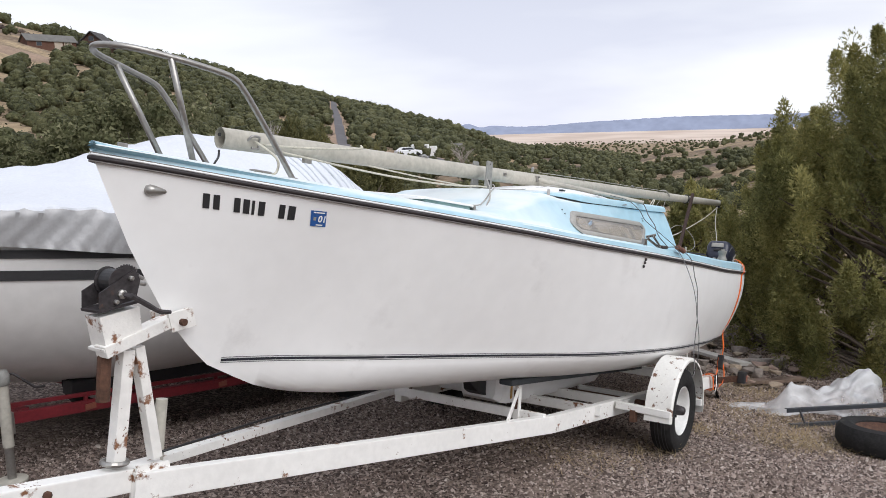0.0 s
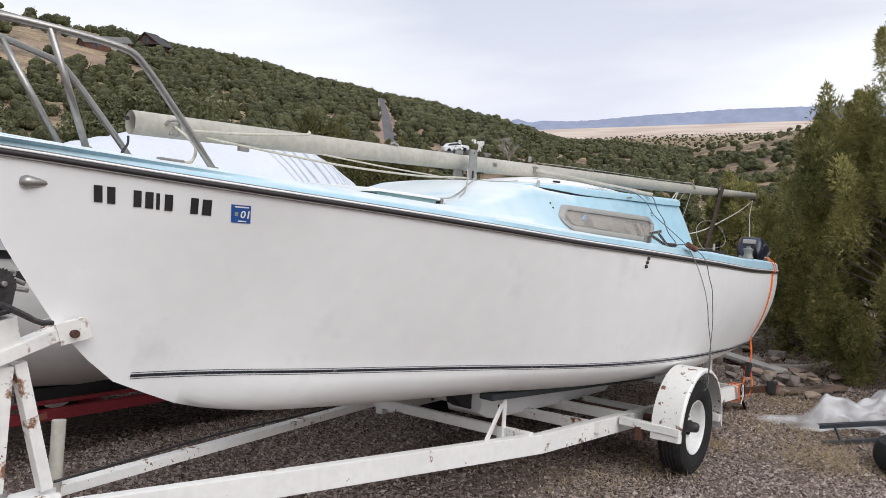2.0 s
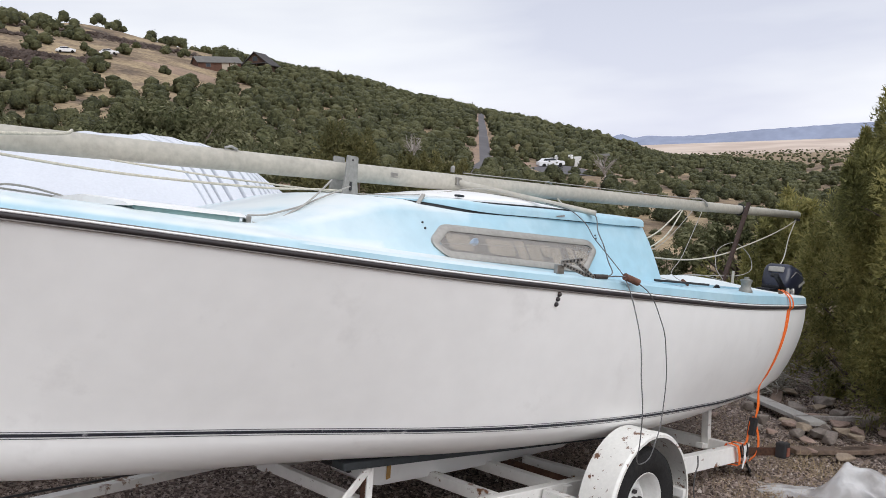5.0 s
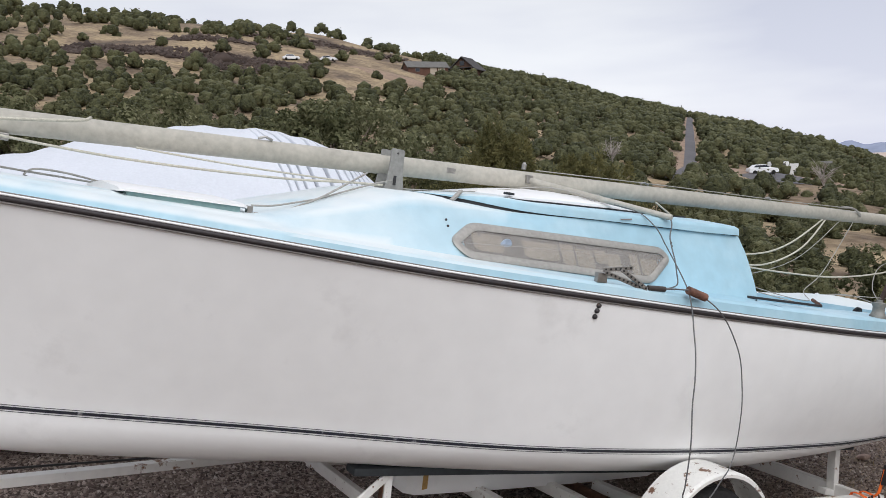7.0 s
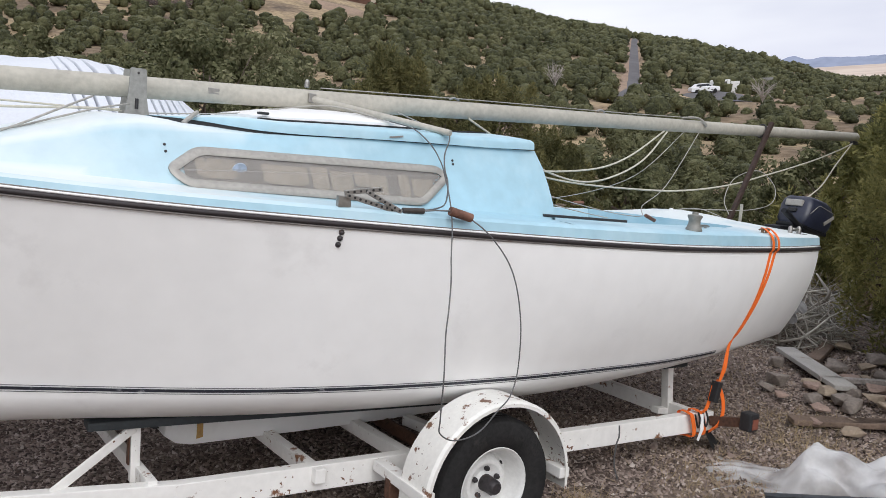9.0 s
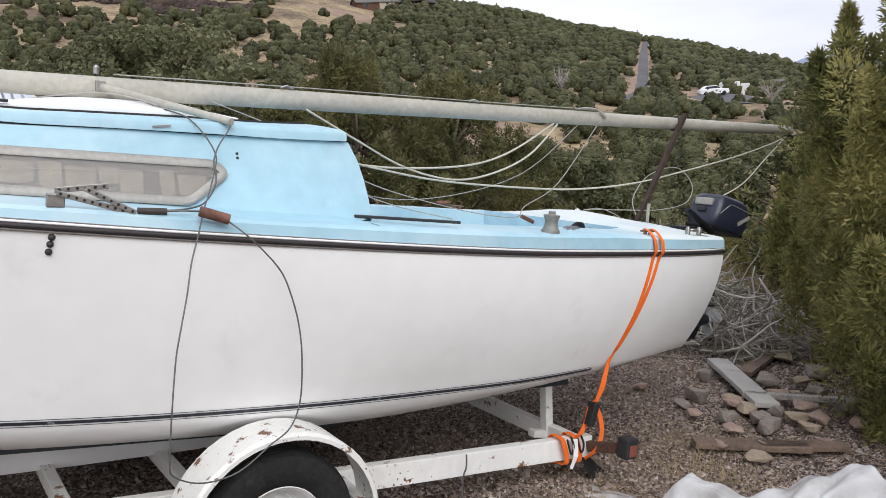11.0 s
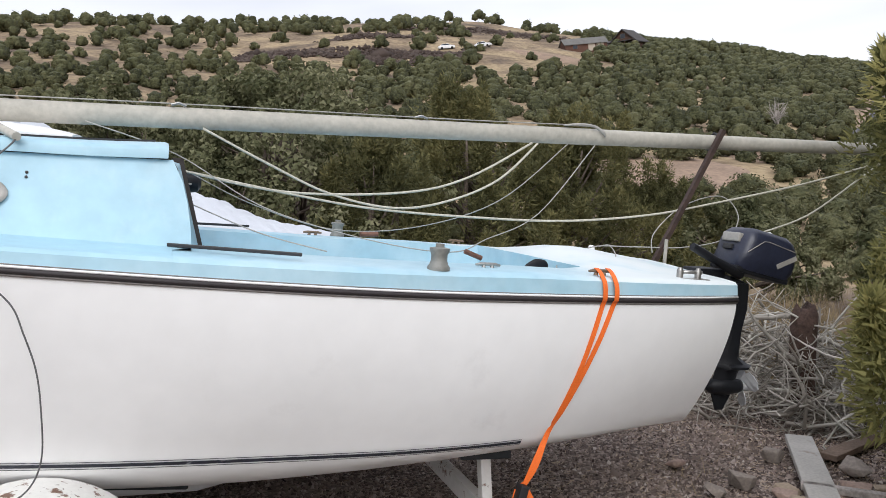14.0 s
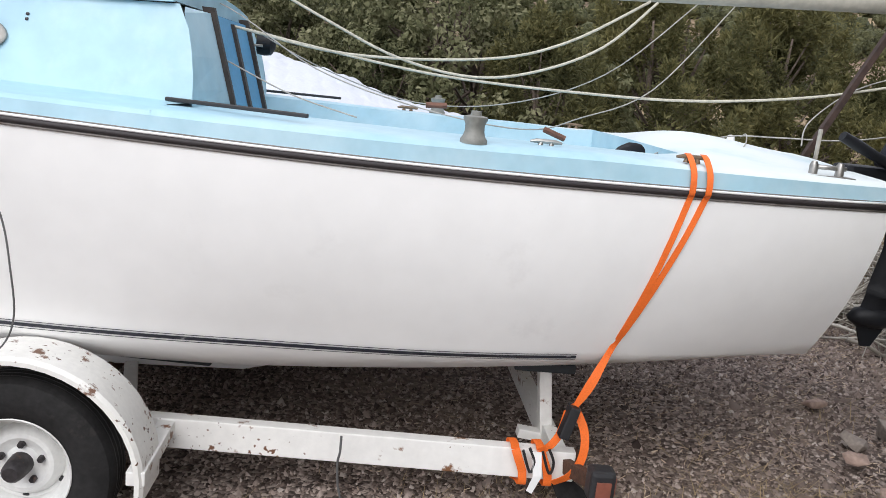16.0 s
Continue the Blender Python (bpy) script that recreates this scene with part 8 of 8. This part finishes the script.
def gable(x0, x1, y0, y1, z0, z1, rise, over=0.5, thick=0.25, along="x"):
    """A pitched roof of real thickness over a rectangle."""
    if along == "x":
        ym = (y0 + y1) / 2
        prof = [(y0 - over, z0 + z1 - over * rise / (ym - y0) * 1.0), (ym, z0 + z1 + rise), (y1 + over, z0 + z1 - over * rise / (ym - y0))]
        ring = prof + [(a, b - thick) for a, b in reversed(prof)]
        return loft([[(x, a, b) for a, b in ring] for x in (x0 - over, x1 + over)], closed=True)
    xm = (x0 + x1) / 2
    prof = [(x0 - over, z0 + z1 - over * rise / (xm - x0)), (xm, z0 + z1 + rise), (x1 + over, z0 + z1 - over * rise / (xm - x0))]
    ring = prof + [(a, b - thick) for a, b in reversed(prof)]
    return loft([[(a, y, b) for a, b in ring] for y in (y0 - over, y1 + over)], closed=True)


def walls(x0, x1, y0, y1, h, rise, along="x", base=-2.0):
    """Wall prism with gable ends."""
    if along == "x":
        ym = (y0 + y1) / 2
        ring = [(y0, base), (y1, base), (y1, h), (ym, h + rise), (y0, h)]
        return loft([[(x, a, b) for a, b in ring] for x in (x0, x1)], closed=True)
    xm = (x0 + x1) / 2
    ring = [(x0, base), (x1, base), (x1, h), (xm, h + rise), (x0, h)]
    return loft([[(a, y, b) for a, b in ring] for y in (y0, y1)], closed=True)


def window(house, x, z, w, h, y):
    win = part("window", rbox((x - w / 2 - 0.12, y - 0.10, z - 0.12), (x + w / 2 + 0.12, y + 0.02, z + h + 0.12)), M_GREYROOF, house)
    part("pane", rbox((x - w / 2, y - 0.13, z), (x + w / 2, y - 0.09, z + h)), M_PANE, win)


def build_houses():
    # low garage with a grey roof
    b = thing("garage_building", facing(30.3, 5.72, 18) @ Matrix.Scale(0.74, 4), "low reddish-brown garage with a grey shingle roof on the hill", "building")
    part("wall", walls(-8.5, 8.5, -4, 4, 3.0, 2.2), M_BARNWALL, b)
    part("roof", gable(-8.5, 8.5, -4, 4, 0, 3.0, 2.4), M_GREYROOF, b, "grey shingle roof")
    for x in (2.2, 5.6):
        part("garage_door", rbox((x - 1.4, -4.08, -0.2), (x + 1.4, -3.98, 2.5)), M_DOORTAN, b)
    window(b, -4.5, 1.0, 1.6, 1.2, -4.0)
    # steep house beside it
    b = thing("gabled_house", facing(33.2, 5.55, -25) @ Matrix.Scale(0.92, 4), "dark brown house with a steep gable roof on the hill", "house")
    part("wall", walls(-5, 5, -4.2, 4.2, 2.8, 4.0, "y"), M_LOG, b)
    part("roof", gable(-5, 5, -4.2, 4.2, 0, 2.8, 4.2, 0.8, 0.35, "y"), M_DARKROOF, b)
    part("porch_roof", rbox((-5, -6.6, 2.5), (5, -4.2, 2.75)), M_DARKROOF, b)
    for x in (-4.8, -1.6, 1.6, 4.8):
        part("post", beam((x, -6.4, -1.5), (x, -6.4, 2.5), 0.25, 0.25, 0), M_LOG, b)
    for x in (-2.6, 2.6):
        window(b, x, 0.7, 1.5, 1.4, -4.2)
    window(b, 0, 3.8, 1.6, 1.4, -4.2)
    part("wing", walls(-12, -5, -2.5, 3, 2.4, 1.6), M_LOG, b)
    part("wing_roof", gable(-12, -5, -2.5, 3, 0, 2.4, 1.8), M_DARKROOF, b)
    # large log house on the skyline
    b = thing("log_house", facing(-4.2, 9.9, 8) @ Matrix.Scale(0.58, 4), "large brown log house with a tall glazed gable on the skyline", "house")
    part("wall", walls(-5.5, 5.5, -6, 6, 4.2, 5.2, "y"), M_LOG, b)
    part("roof", gable(-5.5, 5.5, -6, 6, 0, 4.2, 5.4, 0.9, 0.4, "y"), M_DARKROOF, b)
    part("wing", walls(5.5, 17, -4.5, 4, 3.2, 3.0), M_LOG, b)
    part("wing_roof", gable(5.5, 17, -4.5, 4, 0, 3.2, 3.2), M_DARKROOF, b)
    part("wing", walls(-15, -5.5, -4.5, 4, 3.2, 3.0), M_LOG, b)
    part("wing_roof", gable(-15, -5.5, -4.5, 4, 0, 3.2, 3.2), M_DARKROOF, b)
    for x in (9.5, 13.0):
        d = part("dormer", walls(x - 1.3, x + 1.3, -4.0, 0, 4.9, 1.1, "y", 3.0), M_LOG, b)
        part("dormer_roof", gable(x - 1.3, x + 1.3, -4.0, 0, 0, 4.9, 1.2, 0.3, 0.2, "y"), M_DARKROOF, d)
        part("pane", rbox((x - 0.7, -4.08, 3.9), (x + 0.7, -3.98, 4.8)), M_PANE, d)
    part("chimney", rbox((-9.2, -0.8, 3.0), (-7.8, 0.6, 9.2)), M_STONE, b, "stone chimney")
    for x in (-3.3, -1.1, 1.1, 3.3):
        window(b, x, 0.9, 1.5, 2.4, -6.0)
        if abs(x) < 2:
            window(b, x, 4.6, 1.4, 1.8, -6.0)
    for x in (8, 11.2, 14.6, -8, -12):
        window(b, x, 1.0, 1.6, 1.4, -4.5)
    part("deck", rbox((-7, -9, -0.3), (18, -5.9, 0.0)), M_LOG, b)
    # white trailer home in the valley clearing
    b = thing("trailer_home", facing(53.9, -1.6, -6) @ Matrix.Scale(0.75, 4), "white box-shaped trailer home in a clearing", "trailer home")
    part("body", rbox((-2.3, -1.1, 0.5), (2.0, 1.1, 2.7), 0.25), M_RVWHITE, b)
    part("skirt", rbox((-2.2, -1.0, -0.6), (1.9, 1.0, 0.5)), M_GREY, b)
    part("door", rbox((0.9, -1.16, 0.55), (1.5, -1.08, 2.3)), M_GREYROOF, b)
    window(b, -1.0, 1.5, 0.7, 0.35, -1.1)
    part("annex", rbox((2.2, -0.5, -0.6), (3.9, 1.2, 2.2), 0.05), M_RVWHITE, b, "grey-white annex")
    b = thing("shed", facing(56.6, -1.45, 0), "small white shed among the junipers", "shed")
    part("wall", walls(-1.2, 1.2, -1, 1, 1.7, 0.3), M_RVWHITE, b)
    part("roof", gable(-1.2, 1.2, -1, 1, 0, 1.7, 0.4, 0.2, 0.12), M_GREYROOF, b)
    part("door", rbox((-0.4, -1.06, -0.2), (0.3, -0.98, 1.4)), M_GREYROOF, b)


def car(az, el, turn, label, mat, low=0.0):
    x, y, z, r = hill_spot(az, el)
    c = thing("car", Matrix.Translation((x, y, z + low)) @ Matrix.Rotation(radians(turn - az), 4, "Z"), label, "car", "parked cars")
    rows = []
    for px, z0, z1, w in ((-2.2, 0.45, 0.75, 0.7), (-2.1, 0.3, 0.95, 0.85), (-1.2, 0.28, 1.02, 0.9), (1.2, 0.28, 1.02, 0.9), (2.05, 0.3, 0.9, 0.85), (2.2, 0.45, 0.7, 0.7)):
        rows.append([(px, -w, z0), (px, -w, z1 - 0.08), (px, -w + 0.1, z1), (px, w - 0.1, z1), (px, w, z1 - 0.08), (px, w, z0)])
    part("body", loft(rows, closed=True), mat, c, smooth=30)
    rows = []
    for px, z1, w in ((-1.75, 1.0, 0.8), (-1.2, 1.42, 0.68), (0.3, 1.48, 0.68), (1.15, 1.0, 0.8)):
        rows.append([(px, -w, z1), (px, w, z1), (px, w + 0.02, 0.98), (px, -w - 0.02, 0.98)])
    part("cabin", loft(rows, closed=True), mat, c)
    for s in (-1, 1):
        part("side_window", loft([[(px, s * (w + 0.012), z1 - 0.07), (px, s * (w + 0.03), 1.05)] for px, z1, w in ((-1.4, 1.28, 0.72), (-1.15, 1.42, 0.68), (0.3, 1.47, 0.68), (0.85, 1.2, 0.74))]), M_PANE, c)
        for px in (-1.35, 1.35):
            part("wheel", lathe([(0.0, -0.11), (0.31, -0.11), (0.33, 0.0), (0.31, 0.11), (0.0, 0.11)], Matrix.Translation((px, s * 0.8, 0.32)) @ Matrix.Rotation(radians(90), 4, "X"), 14), M_TYRE, c)


def build_road():
    x1, y1, z1, far = hill_spot(48.25, 2.4)
    x0, y0, z0, near = hill_spot(48.4, -2.25)
    far = RIDGE_D + 4
    cols = []
    for r in np.linspace(near, far, 90):
        az = 48.35 - 0.12 * (r - near) / (far - near) + 0.05 * math.sin(r * 0.02)
        dx, dy = math.sin(radians(az)), math.cos(radians(az))
        nx, ny = dy, -dx
        bend = -3.0 * max(0.0, (near + 16 - r) / 16) ** 2
        cx, cy = 1 + r * dx + nx * bend, -3 + r * dy + ny * bend
        cols.append([(cx + nx * o, cy + ny * o, max(float(land(cx + nx * o, cy + ny * o)), float(land(cx, cy)) - 0.2) + 0.35) for o in (-1.75 - 0.5 * math.sin(r * 0.31), -0.95, 1.0, 1.25 + 0.2 * math.sin(r * 0.43))])
    road = part("road", loft([[c[1], c[2]] for c in cols]), M_ASPHALT)
    tagged(road, "grey paved road climbing straight over the hill", "road", kind="structure")
    verge = part("road_verge", loft([[c[0], (c[1][0], c[1][1], c[1][2] - 0.03)] for c in cols]), M_VERGE)
    tagged(verge, "bare tan verge along the paved road", "verge", kind="structure")
    verge = part("road_verge", loft([[(c[2][0], c[2][1], c[2][2] - 0.03), c[3]] for c in cols]), M_VERGE)
    tagged(verge, "bare tan verge along the paved road", "verge", kind="structure")
    for az, el, w, d, mat, name in ((54.3, -2.1, 6.0, 12.0, M_ASPHALT, "driveway"), (37.8, -3.3, 5.0, 7.0, M_VERGE, "bare_earth"), (34.8, -2.7, 4.0, 6.0, M_VERGE, "bare_earth"), (53.9, -1.75, 9.0, 7.0, M_VERGE, "bare_earth"), (42.0, -2.5, 3.0, 5.0, M_VERGE, "bare_earth"), (28.8, 5.5, 13.0, 6.0, M_VERGE, "bare_earth")):
        m = facing(az, el)
        rows = []
        for i in range(9):
            q = i / 8
            row = []
            for j in range(25):
                a = 2 * math.pi * j / 24
                p = m @ Vector((w * q * math.cos(a) * (1 + 0.15 * math.sin(3 * a)), d * q * math.sin(a) * (1 + 0.12 * math.cos(4 * a)), 0))
                row.append((p.x, p.y, float(land(p.x, p.y)) + 0.16 * (1 - q ** 3) + (0.05 if name == "driveway" else 0.0)))
            rows.append(row)
        ob = part(name, loft(rows), mat)
        tagged(ob, "grey gravel drive before the trailer home" if name == "driveway" else "bare tan earth clearing among the junipers", "ground", kind="structure")


def build_bare_tree(az, el, height, seed):
    rng = np.random.default_rng(seed)
    x, y, z, r = hill_spot(az, el)
    tree = thing("bare_tree", pose(x, y, z - 0.1), "leafless grey tree with forked branches", "tree")
    bm, twigs = bmesh.new(), bmesh.new()
    tube([(0, 0, 0), (0.1, 0, height * 0.25), (0.0, 0.1, height * 0.45)], [0.16, 0.12, 0.09], 7, bm=bm)
    for k in range(16):
        a, up = rng.uniform(0, 6.28), rng.uniform(0.15, 0.45)
        p = Vector((0, 0.05, height * up))
        d = Vector((math.cos(a), math.sin(a), rng.uniform(0.8, 1.8))).normalized()
        q = p + d * height * rng.uniform(0.3, 0.6)
        tube([p, p.lerp(q, 0.5) + Vector(rng.normal(size=3) * 0.08 * height * 0.4), q], [0.07, 0.045, 0.02], 5, bm=bm)
        for j in range(5):
            s = p.lerp(q, rng.uniform(0.4, 1))
            e = s + (d + Vector(rng.normal(size=3) * 0.7)).normalized() * height * rng.uniform(0.12, 0.28)
            tube([s, e], [0.025, 0.01], 4, bm=twigs)
    part("trunk", bm, M_DEAD, tree)
    part("twigs", twigs, M_DEAD, tree, kind="stuff")


build_houses()
car(21.1, 6.83, 10, "white car parked among rocks on the hill", M_CARWHITE)
car(23.65, 6.72, -15, "white car parked on the dirt below the garage", M_CARWHITE)
car(52.9, -1.62, 20, "white car parked by the trailer home", M_CARWHITE)
build_road()
build_bare_tree(56.6, -2.7, 4.2, 81)
build_bare_tree(43.2, -1.0, 4.0, 82)
